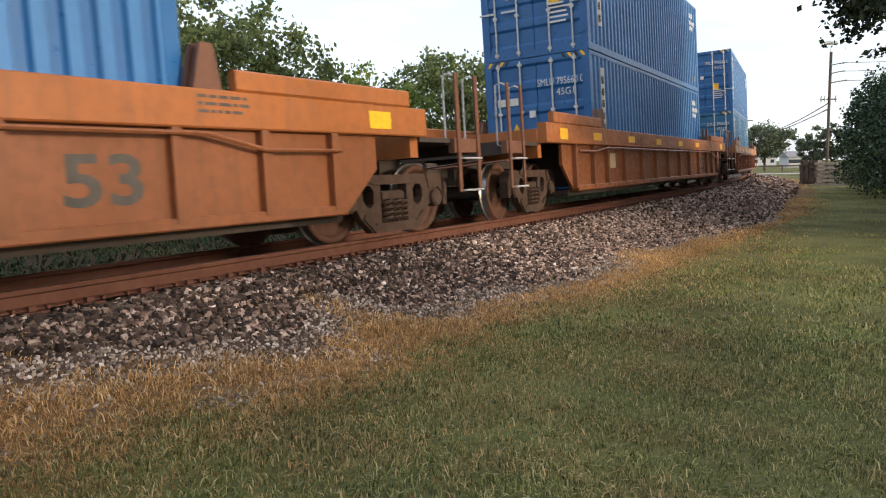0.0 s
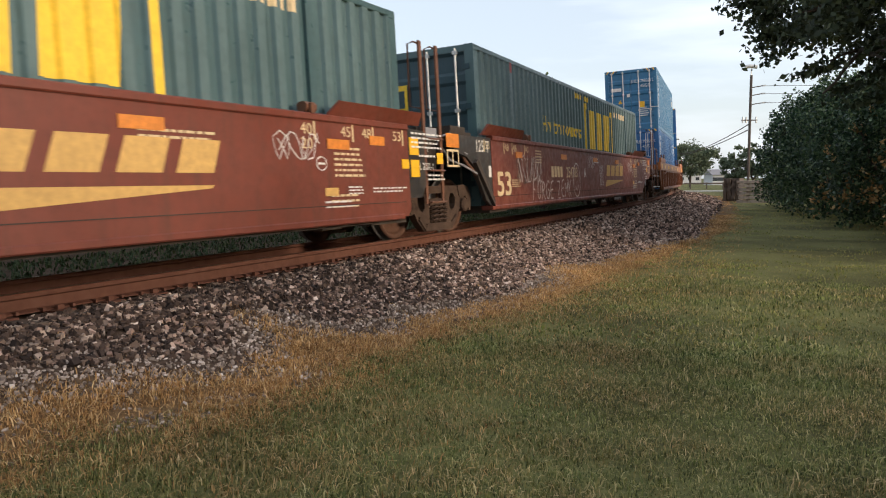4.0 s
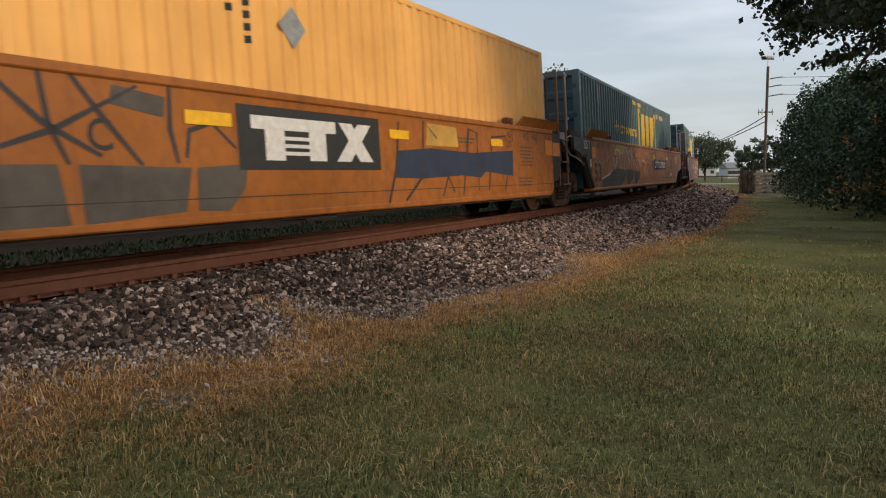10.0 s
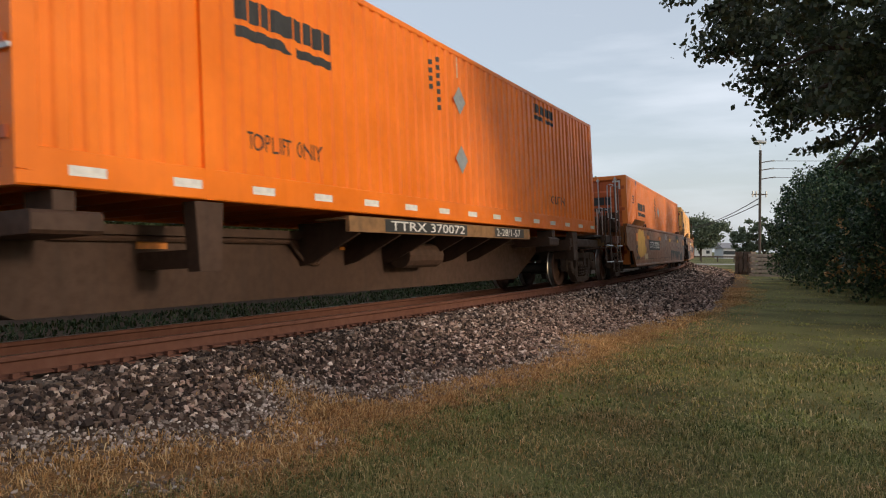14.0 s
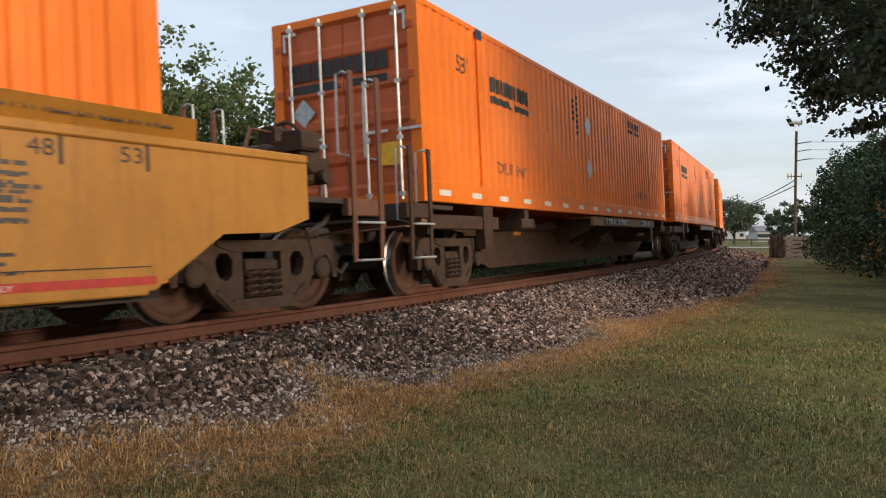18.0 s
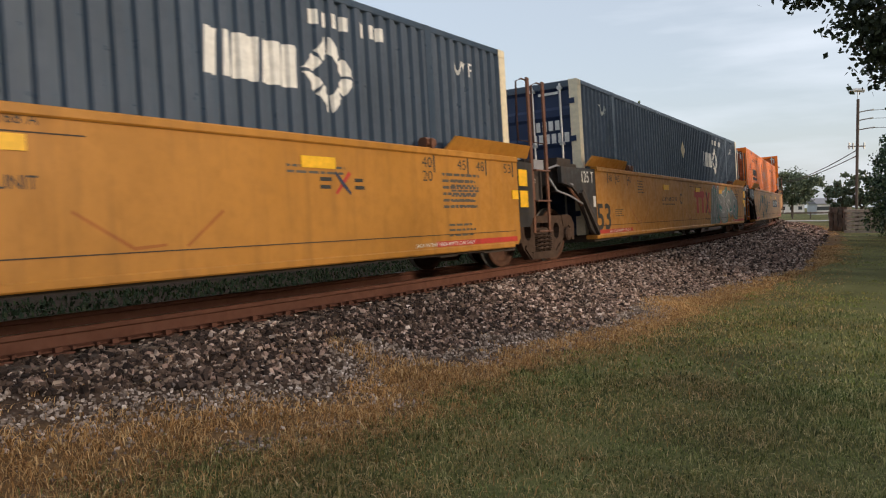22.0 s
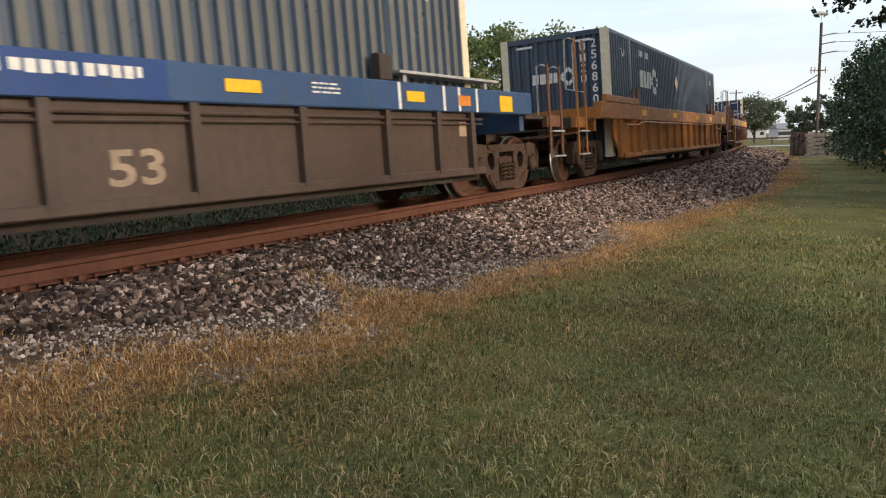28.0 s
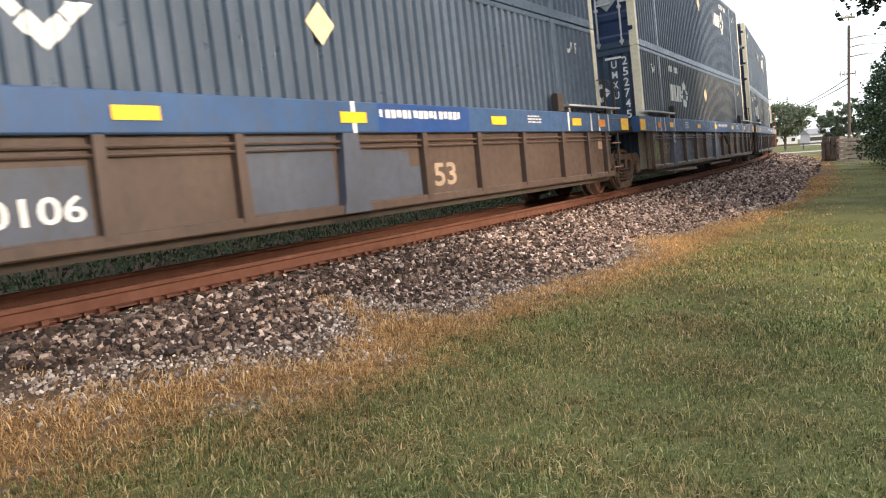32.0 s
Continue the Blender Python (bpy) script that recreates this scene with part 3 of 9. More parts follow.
# ---- rails, ties, anchors ----
track = tagged(new("railway_track"), "single curved track with rusty rails on wooden ties", "railway track", "", "structure")
RAIL = [(-0.07, -0.172), (0.07, -0.172), (0.07, -0.160), (0.014, -0.140), (0.011, -0.055), (0.036, -0.040), (0.036, -0.012), (0.026, 0.0), (-0.026, 0.0), (-0.036, -0.012), (-0.036, -0.040), (-0.011, -0.055), (-0.014, -0.140), (-0.07, -0.160)]
for side in (0.7525, -0.7525):
    sh, k = Shape(), len(RAIL)
    ss = np.arange(-60, 190, 1.0)
    for i, s in enumerate(ss):
        sh.v += [tuple(on_track(s, side + u, w)) for u, w in RAIL]
    sh.f = [(i * k + j, i * k + (j + 1) % k, (i + 1) * k + (j + 1) % k, (i + 1) * k + j) for i in range(len(ss) - 1) for j in range(k)]
    part("rail", sh, M["rail"], track, "rust-brown steel rail")
    top = Shape()
    for s in ss:
        top.v += [tuple(on_track(s, side + u, 0.003)) for u in (-0.020, 0.022)]
    top.f = [(2 * i, 2 * i + 1, 2 * i + 3, 2 * i + 2) for i in range(len(ss) - 1)]
    part("running_surface", top, M["railtop"], track, "bright worn top of the rail")
tie_mesh = Shape().box(-0.115, 0.115, -1.3, 1.3, -0.18, 0, 0.0).mesh("tie", M["tie"])
plate_mesh = Shape().box(-0.10, 0.10, -0.19, 0.19, 0, 0.018).box(-0.03, 0.03, -0.13, -0.085, 0.018, 0.06).box(-0.03, 0.03, 0.085, 0.13, 0.018, 0.06).mesh("tie_plate", M["rail"])
anchor_mesh = Shape().box(-0.012, 0.012, -0.11, 0.11, 0.02, 0.05).box(-0.02, 0.02, 0.075, 0.11, 0.02, 0.075).mesh("rail_anchor", M["rail"])


def track_frame(s, off, z):
    th = HEAD0 - s / RC
    return Matrix.Translation(on_track(s, off, z)) @ pose(0, 0, 0, 0, 0, 90 - math.degrees(th)) @ pose(0, 0, 0, -math.degrees(BANK), 0, 0)


for i in range(150):
    s = -16 + 0.5 * i + random.uniform(-0.03, 0.03)
    part("tie", tie_mesh, None, track, at=track_frame(s, random.uniform(-0.05, 0.05), -0.192))
    for off in (0.7525, -0.7525):
        part("tie_plate", plate_mesh, None, track, at=track_frame(s, off, -0.192))
        if i < 110 and off > 0:
            part("rail_anchor", anchor_mesh, None, track, at=track_frame(s + 0.14, off, -0.192))
            part("rail_anchor", anchor_mesh, None, track, at=track_frame(s - 0.14, off, -0.192))

# ---- lettering and flat markings ----
TEXTS = {}


def text_polys(txt, tall, bold=0.0, squeeze=1.0):
    """Faces of a line of text in the built-in font, as points (u, v) and index lists, from its left foot."""
    key = (txt, bold)
    if key not in TEXTS:
        cu = bpy.data.curves.new("lettering", "FONT")
        cu.body, cu.offset, cu.resolution_u = txt, bold, 3
        ob = bpy.data.objects.new("lettering", cu)
        me = ob.to_mesh()
        TEXTS[key] = ([(v.co.x, v.co.y) for v in me.vertices], [tuple(p.vertices) for p in me.polygons])
        ob.to_mesh_clear()
        bpy.data.objects.remove(ob)
        bpy.data.curves.remove(cu)
    pts, fs = TEXTS[key]
    u0 = min(p[0] for p in pts)
    k = tall / 0.70
    return [((u - u0) * k * squeeze, v * k) for u, v in pts], fs


def marking(name, polys, material, parent, x, z, y, label="", rear=None, wave=None, width=None):
    """A flat mark on the right side of a car (facing -y), or on its rear end at x = rear. wave: the wall's section, which the mark follows."""
    pts, fs = polys
    if width:
        k = width / max(p[0] for p in pts)
        pts = [(u * k, v) for u, v in pts]
    if name in ("number", "slogan", "spray_lettering"):
        # one part for each word
        words = []
        for f in sorted(fs, key=lambda f: min(pts[i][0] for i in f)):
            lo, hi = min(pts[i][0] for i in f), max(pts[i][0] for i in f)
            if words and lo < words[-1][0] + 0.45 * max(p[1] for p in pts):
                words[-1][0] = max(words[-1][0], hi)
                words[-1][1].append(f)
            else:
                words.append([hi, [f]])
        if len(words) > 1:
            return [marking(name, (pts, w), material, parent, x, z, y, label, rear, wave) for _, w in words][0]
        used = sorted({i for f in fs for i in f})
        at = {i: k for k, i in enumerate(used)}
        pts, fs = [pts[i] for i in used], [tuple(at[i] for i in f) for f in fs]
    sh = Shape()
    sh.add([(u + x, -y, v + z) if rear is None else (rear, -(u + x), v + z) for u, v in pts], fs)
    me = bpy.data.meshes.new(name)
    me.from_pydata(sh.v, [], sh.f)
    me.materials.append(M[material])
    if wave:
        bm = bmesh.new()
        bm.from_mesh(me)
        lo, hi = min(v[0] for v in sh.v), max(v[0] for v in sh.v)
        for c in wave[1]:
            if lo < c < hi:
                bmesh.ops.bisect_plane(bm, geom=bm.verts[:] + bm.edges[:] + bm.faces[:], plane_co=(c, 0, 0), plane_no=(1, 0, 0))
        for v in bm.verts:
            v.co.y = -(wave[0](v.co.x) + 0.004)
        bm.to_mesh(me)
        bm.free()
    ob = new(name, me)
    ob.parent = parent
    return tagged(ob, label, "", "", "stuff" if name in ("small_print", "load_print", "scrawl", "stencil", "label") else "")


def bars(name, boxes, material, parent, x, z, y, label="", rear=None, wave=None):
    """Plain bars or blocks, each a part of its own."""
    for b in boxes:
        marking(name, rects(b) if isinstance(b[0], (int, float)) else (list(b), [tuple(range(len(b)))]), material, parent, x, z, y, label, rear, wave)


def each_mark(name, polys, *rest):
    """Every face of polys as a part of its own."""
    pts, fs = polys
    for f in fs:
        marking(name, ([pts[i] for i in f], [tuple(range(len(f)))]), *rest)


def slab_emblem(car, mat, x, z, y, w, h, label):
    """A broad bar on two uprights, three level lines between them, and two crossing slabs."""
    f, g = w / 2.0, h / 0.40
    bars("emblem_block", [(0, 1.30 * f, 0.28 * g, 0.40 * g), (0.18 * f, 0.46 * f, 0, 0.28 * g), (0.84 * f, 1.12 * f, 0, 0.28 * g)] + [(0.46 * f, 0.84 * f, (0.05 + 0.07 * j) * g, (0.085 + 0.07 * j) * g) for j in range(3)]
         + [[(1.30 * f, 0), (1.56 * f, 0), (1.98 * f, 0.40 * g), (1.72 * f, 0.40 * g)]], mat, car, x, z, y, label)
    bars("emblem_block", [[(1.36 * f, 0.40 * g), (1.60 * f, 0.40 * g), (2.0 * f, 0), (1.74 * f, 0)]], mat, car, x, z, y + 0.002, label)


def rects(*boxes):
    """Polys of plain upright or slanted bars: (u0, u1, v0, v1[, slant])."""
    pts, fs = [], []
    for b in boxes:
        u0, u1, v0, v1 = b[:4]
        sl = b[4] if len(b) > 4 else 0
        k = len(pts)
        pts += [(u0, v0), (u1, v0), (u1 + sl, v1), (u0 + sl, v1)]
        fs.append((k, k + 1, k + 2, k + 3))
    return pts, fs


def stroke(points, w):
    """A brushed line as polys."""
    pts, fs = [], []
    for i, (u, v) in enumerate(points):
        a, b = points[max(i - 1, 0)], points[min(i + 1, len(points) - 1)]
        du, dv = b[0] - a[0], b[1] - a[1]
        ln = math.hypot(du, dv) or 1
        ww = w * (0.8 + 0.3 * math.sin(i * 1.7))
        pts += [(u - dv / ln * ww / 2, v + du / ln * ww / 2), (u + dv / ln * ww / 2, v - du / ln * ww / 2)]
        if i:
            k = 2 * i
            fs.append((k - 2, k - 1, k + 1, k))
    return pts, fs


def rounded(points, closed=False):
    """The same line with its corners cut twice."""
    for _ in range(2):
        n, out = len(points), []
        if not closed:
            out.append(points[0])
        for i in range(n if closed else n - 1):
            (a, b), (c, d) = points[i], points[(i + 1) % n]
            out += [(0.75 * a + 0.25 * c, 0.75 * b + 0.25 * d), (0.25 * a + 0.75 * c, 0.25 * b + 0.75 * d)]
        if not closed:
            out.append(points[-1])
        points = out
    return points


HAND = {
    "F": [[(0.1, 0), (0.15, 1)], [(0.1, 0.95), (0.85, 1.05)], [(0.12, 0.5), (0.6, 0.52)]],
    "O": [[(0.5, 1), (0.1, 0.75), (0.1, 0.25), (0.5, 0), (0.9, 0.3), (0.85, 0.8), (0.5, 1)]],
    "R": [[(0.1, 0), (0.15, 1), (0.8, 0.95), (0.8, 0.6), (0.15, 0.5), (0.95, 0)]],
    "G": [[(0.9, 0.85), (0.5, 1), (0.1, 0.7), (0.12, 0.2), (0.5, 0), (0.9, 0.15), (0.88, 0.5), (0.55, 0.5)]],
    "E": [[(0.95, 1.05), (0.15, 0.95), (0.1, 0.0), (0.95, 0.06)], [(0.12, 0.5), (0.8, 0.56)]],
    "Z": [[(0.05, 0.95), (0.95, 1.0), (0.1, 0.02), (0.95, 0.05)]],
    "N": [[(0.1, 0), (0.15, 1), (0.8, 0.05), (0.9, 1)]],
    "K": [[(0.1, 0), (0.15, 1)], [(0.9, 1), (0.15, 0.5), (0.95, 0)]],
    "T": [[(0.02, 0.95), (0.98, 1.02)], [(0.5, 1), (0.45, 0)]],
    "L": [[(0.15, 1), (0.1, 0.02), (0.85, 0.05)]],
    "S": [[(0.9, 0.9), (0.45, 1), (0.1, 0.75), (0.85, 0.3), (0.5, 0), (0.05, 0.1)]],
    "A": [[(0.02, 0), (0.5, 1), (0.95, 0)], [(0.2, 0.4), (0.8, 0.42)]],
    "Y": [[(0.05, 1), (0.5, 0.5), (0.95, 1)], [(0.5, 0.5), (0.42, 0)]],
    "U": [[(0.1, 1), (0.12, 0.2), (0.5, 0), (0.88, 0.2), (0.9, 1)]],
    "B": [[(0.1, 0), (0.15, 1), (0.75, 0.9), (0.7, 0.55), (0.15, 0.5), (0.9, 0.35), (0.8, 0.05), (0.1, 0)]],
}


def sprayed_word(car, txt, x, z, y, width, tall, thick, mat="spray_white"):
    """A word drawn by hand with a spray can, each letter a part."""
    g, step = random.Random(len(txt) * 7 + ord(txt[0])), width / len(txt)
    for i, ch in enumerate(txt):
        k, dz, sl = tall * g.uniform(0.9, 1.12), g.uniform(-0.03, 0.03), g.uniform(0.0, 0.12)
        lines = [[(x + step * (i + 0.84 * u) + sl * v * k, z + dz + v * k) for u, v in ln] for ln in HAND[ch]]
        marking("sprayed_letter", merged(*[stroke(rounded(ln), thick) for ln in lines]), mat, car, 0, 0, y, "white hand-sprayed letter")


def merged(*polys):
    pts, fs = [], []
    for p, f in polys:
        k = len(pts)
        pts += p
        fs += [tuple(k + i for i in q) for q in f]
    return pts, fs


def scrawl(w, h, n, rng, thick):
    """Loose looping spray lines in a field w by h."""
    out = []
    for i in range(n):
        c = w * (i + 0.5) / n
        ph, k = rng.uniform(0, 6), rng.uniform(0.8, 1.6)
        pts = []
        for j in range(14):
            a = ph + k * j * 0.55
            pts.append((c + w / n * 0.5 * math.sin(a) + w / n * 0.15 * math.sin(2.3 * a), h * (0.5 + 0.45 * math.cos(a * 1.31 + i))))
        out.append(stroke(pts, thick))
    return merged(*out)


def shards(w, h, n, rng):
    """Angular filled strokes, as in painted block letters."""
    pts, fs = [], []
    for i in range(n):
        c, ln, wd = w * (i + 0.5) / n, rng.uniform(0.6, 1.0) * h, w / n * rng.uniform(0.35, 0.65)
        sl, z0 = rng.uniform(-0.35, 0.35), rng.uniform(0, h - ln)
        k = len(pts)
        pts += [(c - wd / 2, z0), (c + wd * 0.2, z0 + 0.1 * ln), (c + wd / 2 + sl, z0 + ln * 0.8), (c + sl + 0.1, z0 + ln), (c - wd * 0.3 + sl, z0 + ln * 0.85), (c - wd * 0.7, z0 + ln * 0.4)]
        fs.append(tuple(range(k, k + 6)))
    return pts, fs


def small_print(lines, w, h, rng):
    """Unreadable small print as bars."""
    step, out = h / lines, []
    for i in range(lines):
        u, end = 0.0, w * rng.uniform(0.75, 1.0)
        while u < end:
            ln = rng.uniform(0.05, 0.16)
            out.append((u, min(u + ln, end), h - step * (i + 0.62), h - step * (i + 0.2)))
            u += ln + 0.025
    return rects(*out)


# ---- containers ----
def wall_section(length, pitch, deep, flat=0.36):
    """The trapezoid section of a corrugated wall: depth as a function of x, and its break points."""
    br = []
    n = int(length / pitch)
    p = length / n
    for i in range(n):
        x = -length / 2 + i * p
        br += [x + p * 0.21, x + p * (0.5 - flat / 2), x + p * (0.5 + flat / 2), x + p * 0.79]

    def depth(x):
        u = ((x + length / 2) / p) % 1.0
        if u < 0.21 or u > 0.79:
            return 0.0
        lo, hi = 0.5 - flat / 2, 0.5 + flat / 2
        if u < lo:
            return deep * (u - 0.21) / (lo - 0.21)
        if u > hi:
            return deep * (0.79 - u) / (0.79 - hi)
        return deep
    return depth, br


KINDS = {}


def container_kind(kind, length, tall, wall, door, post, pitch, deep, wide=2.44, strip=False, worn=""):
    """Shared meshes of one kind of container; x forward, doors at the rear, base at z = 0."""
    hl, hw = length / 2, wide / 2
    depth, br = wall_section(length - 0.3, pitch, deep)
    inner = hw - 0.005
    k = {"length": length, "tall": tall, "hw": hw}
    xs = [-(length - 0.3) / 2] + br + [(length - 0.3) / 2]
    low = 0.32 if strip else 0.17
    sh = Shape()
    for x in xs:
        y = inner - depth(x)
        sh.v += [(x, -y, low - 0.02), (x, -y, tall - 0.08)]
    sh.f = [(2 * i, 2 * i + 2, 2 * i + 3, 2 * i + 1) for i in range(len(xs) - 1)]
    sh.box(-hl + 0.15, hl - 0.15, -hw + 0.10, -hw + 0.07, low - 0.02, tall - 0.08)
    k["side_wall"] = sh.mesh("side_wall", M[wall])
    k["side_wall_far"] = sh.moved(mirror_y=True).mesh("side_wall", M[wall])
    if worn:
        # lighter colour on the proud ribs: bleached slate, painted highlights on blue
        for me in (k["side_wall"], k["side_wall_far"]):
            me.materials.append(M[worn])
            for i in range(0, len(xs) - 1, 4):
                me.polygons[i].material_index = 1
    k["wave"] = (lambda x: inner - depth(x), br)
    fr = Shape()
    for sy in (-1, 1):
        y0, y1 = sorted((sy * hw, sy * (hw - 0.09)))
        fr.box(-hl + 0.1, hl - 0.1, y0, y1, 0.0, low - 0.01, 0.012)
        fr.box(-hl + 0.1, hl - 0.1, y0, y1, tall - 0.09, tall, 0.012)
        if length > 14:
            for px in (-6.06, 6.06):
                y0, y1 = sorted((sy * (hw + 0.002), sy * (hw - 0.09)))
                fr.box(px - 0.07, px + 0.07, y0, y1, 0.0, tall - 0.005)
    for x0, x1 in ((hl - 0.1, hl), (-hl, -hl + 0.1)):
        fr.box(x0, x1, -hw + 0.1, hw - 0.1, 0.0, 0.14)
        fr.box(x0, x1, -hw + 0.1, hw - 0.1, tall - 0.12, tall - 0.003)
    for i in range(int(length / 0.6)):
        x = -hl + 0.4 + i * 0.6
        fr.box(x, x + 0.05, -hw + 0.1, hw - 0.1, 0.02, 0.14)
    k["frame"] = fr.mesh("frame", M[wall])
    ps = Shape().box(-0.085, 0.085, -0.085, 0.085, 0.12, tall - 0.12)
    k["corner_post"] = ps.mesh("corner_post", M[post])
    k["corner_casting"] = Shape().box(-0.09, 0.09, -0.088, 0.088, -0.004, 0.122, 0.015).mesh("corner_casting", M[post if post == "c_whitepost" else wall])
    k["roof"] = Shape().box(-hl + 0.1, hl - 0.1, -hw + 0.05, hw - 0.05, tall - 0.045, tall - 0.012).mesh("roof", M[wall])
    k["floor"] = Shape().box(-hl + 0.1, hl - 0.1, -hw + 0.09, hw - 0.09, 0.14, 0.17).mesh("floor", M["dark"])
    n = 10
    w = (2 * hw - 0.24) / n
    face = []
    for i in range(n):
        y = -hw + 0.12 + w * i
        face += [(hl - 0.02, y), (hl - 0.02, y + w * 0.36), (hl - 0.07, y + w * 0.5), (hl - 0.07, y + w * 0.86)]
    face += [(hl - 0.02, hw - 0.12)]
    fw = Shape().add([(x, y, z) for z in (0.13, tall - 0.11) for x, y in face], [(q, q + 1, len(face) + q + 1, len(face) + q) for q in range(len(face) - 1)])
    k["front_wall"] = fw.mesh("front_wall", M[wall])
    # door leaf: pressed panel with shallow ribs, hinged at the post
    dw = hw - 0.11
    out, rec, back = -hl + 0.018, -hl + 0.048, -hl + 0.075
    face, step = [], (tall - 0.26) / 5
    for i in range(5):
        z0 = 0.14 + i * step
        face += [(out, z0), (out, z0 + 0.12), (rec, z0 + 0.18), (rec, z0 + step - 0.06)]
    face += [(out, tall - 0.13), (out, tall - 0.11)]
    dr = Shape().prism_y(face + [(back, tall - 0.11), (back, 0.13)], 0.008, dw)
    k["door"] = dr.mesh("door", M[door])
    k["door_r"] = dr.moved(mirror_y=True).mesh("door", M[door])
    rod = Shape().tube([(-hl - 0.012, 0, 0.05), (-hl - 0.012, 0, tall - 0.05)], 0.021, 6)
    for z in (0.1, 0.9, 1.7, tall - 0.16):
        rod.box(-hl - 0.035, -hl + 0.02, -0.045, 0.045, z, z + 0.06)
    rod.box(-hl - 0.04, -hl - 0.02, -0.02, 0.36, 1.02, 1.06)
    k["lock_rod"] = rod.mesh("lock_rod", M["steel"])
    hg = Shape().box(-hl - 0.02, -hl + 0.03, -0.06, 0.06, -0.05, 0.05)
    k["hinge"] = hg.mesh("hinge", M[door])
    if strip:
        k["strip"] = [-hl + 0.45 + i * (length - 0.9) / 14 for i in range(15)]
    KINDS[kind] = k
    return k


container_kind("blue", 12.19, 2.896, "c_blue", "c_blue", "c_blue", 0.28, 0.05, worn="c_blue_glint")
container_kind("teal", 12.19, 2.896, "c_teal", "c_teal", "c_teal", 0.28, 0.05)
container_kind("green", 16.15, 2.896, "c_green", "c_greydoor", "c_green", 0.30, 0.045, 2.59, worn="c_green_rib")
container_kind("faded", 16.15, 2.896, "c_faded", "c_rustdoor", "c_faded", 0.27, 0.034, 2.59)
container_kind("tan", 16.15, 2.896, "c_tan", "c_rustdoor", "c_tan", 0.27, 0.034, 2.59)
container_kind("orange", 16.15, 2.896, "c_orange", "c_rustdoor", "c_orange", 0.27, 0.034, 2.59)
container_kind("spine_orange", 16.15, 2.896, "c_orange", "c_rustdoor", "c_orange", 0.27, 0.03, 2.59, True)
container_kind("slate_worn", 16.15, 2.896, "c_slate", "c_navy", "c_whitepost", 0.215, 0.048, 2.59, worn="c_chalk")
container_kind("slate", 16.15, 2.896, "c_slate", "c_navy", "c_whitepost", 0.215, 0.048, 2.59, worn="c_rubbed")
KEYED = []      # (thing, place along the train of its middle, height of its base, half the wheel spacing it rides on)
mr = random.Random(5)


def bracket_logo(t, k, x, z):
    """The yellow side logo as plain blocks between two brackets, with a slogan beside it."""
    y, w = k["hw"], k["wave"]
    marking("slogan", text_polys("How tomorrow moves", 0.36, 0.012), "logo_yellow", t, x - 4.0, z + 0.3, y, "yellow painted slogan", None, w, 3.55)
    for pts in ([(0, -0.1), (0.16, -0.1), (0.16, 1.14), (0.34, 1.14), (0.34, 1.30), (0, 1.30)], [(3.68, -0.1), (3.68, 1.30), (3.34, 1.30), (3.34, 1.14), (3.52, 1.14), (3.52, -0.1)]):
        marking("logo_bracket", (pts, [tuple(range(6))]), "logo_yellow", t, x, z, y, "yellow bracket shape", None, w)
    bars("logo_block", [(0.48, 1.26, 0.05, 1.15, 0.06), (1.42, 2.16, 0.05, 1.15, 0.06), (2.36, 3.16, 0.05, 1.15, 0.06)], "logo_yellow", t, x, z, y, "bold yellow logo block", None, w)


def black_logo(t, k, x, z, wide, rear=None):
    """Nine heavy blocks over a slanted stripe and a smaller bar."""
    y, w = k["hw"], (k["wave"] if rear is None else None)
    f = wide / 2.1
    bars("logo_block", [(0.232 * f * i, (0.232 * i + 0.20) * f, (0.25 + 0.0 * i) * f, 0.56 * f) for i in range(9)], "ink", t, x, z, y, "black logo block", rear, w)
    marking("logo_stripe", ([(0, 0.02 * f), (1.10 * f, 0.02 * f), (0.98 * f, 0.17 * f), (0, 0.17 * f)], [(0, 1, 2, 3)]), "ink", t, x, z, y, "black slanted stripe", rear, w)
    marking("logo_bar", rects((1.20 * f, 2.06 * f, 0.02 * f, 0.15 * f)), "ink", t, x, z, y, "", rear, w)


def white_logo(t, k, x, z, size, rear=None):
    """Five heavy blocks and a segmented diamond."""
    y, w = k["hw"], (k["wave"] if rear is None else None)
    s = size
    bars("logo_block", [(s * a, s * b, 0, s * 0.42, s * 0.03) for a, b in ((0, 0.16), (0.21, 0.29), (0.34, 0.62), (0.67, 0.90), (0.95, 1.15))], "white", t, x, z, y, "white logo block", rear, w)
    c, r = 1.62 * s, 0.42 * s
    for q in range(4):
        a0 = math.pi / 2 * q
        for o in (0.26, 0.74):
            p = lambda rr, f: (c + rr * ((1 - f) * math.cos(a0) + f * math.cos(a0 + math.pi / 2)), 0.21 * s + rr * ((1 - f) * math.sin(a0) + f * math.sin(a0 + math.pi / 2)))
            marking("logo_segment", ([p(r, o - 0.21), p(r, o + 0.21), p(r * 0.55, o + 0.21), p(r * 0.55, o - 0.21)], [(0, 1, 2, 3)]), "white", t, x, z, y, "", rear, w)


def diamond(t, k, x, z, r, mat="placard"):
    marking("placard", ([(0, -r), (r, 0), (0, r), (-r, 0)], [(0, 1, 2, 3)]), mat, t, x, z, k["hw"] + 0.004, "diamond-shaped hazard placard holder")


DASH = []


def shared_dash(hw):
    if not DASH:
        DASH.append(Shape().box(0, 0.36, -hw - 0.003, -hw + 0.01, 0.10, 0.185).mesh("reflector", M["white"]))
    return DASH[0]


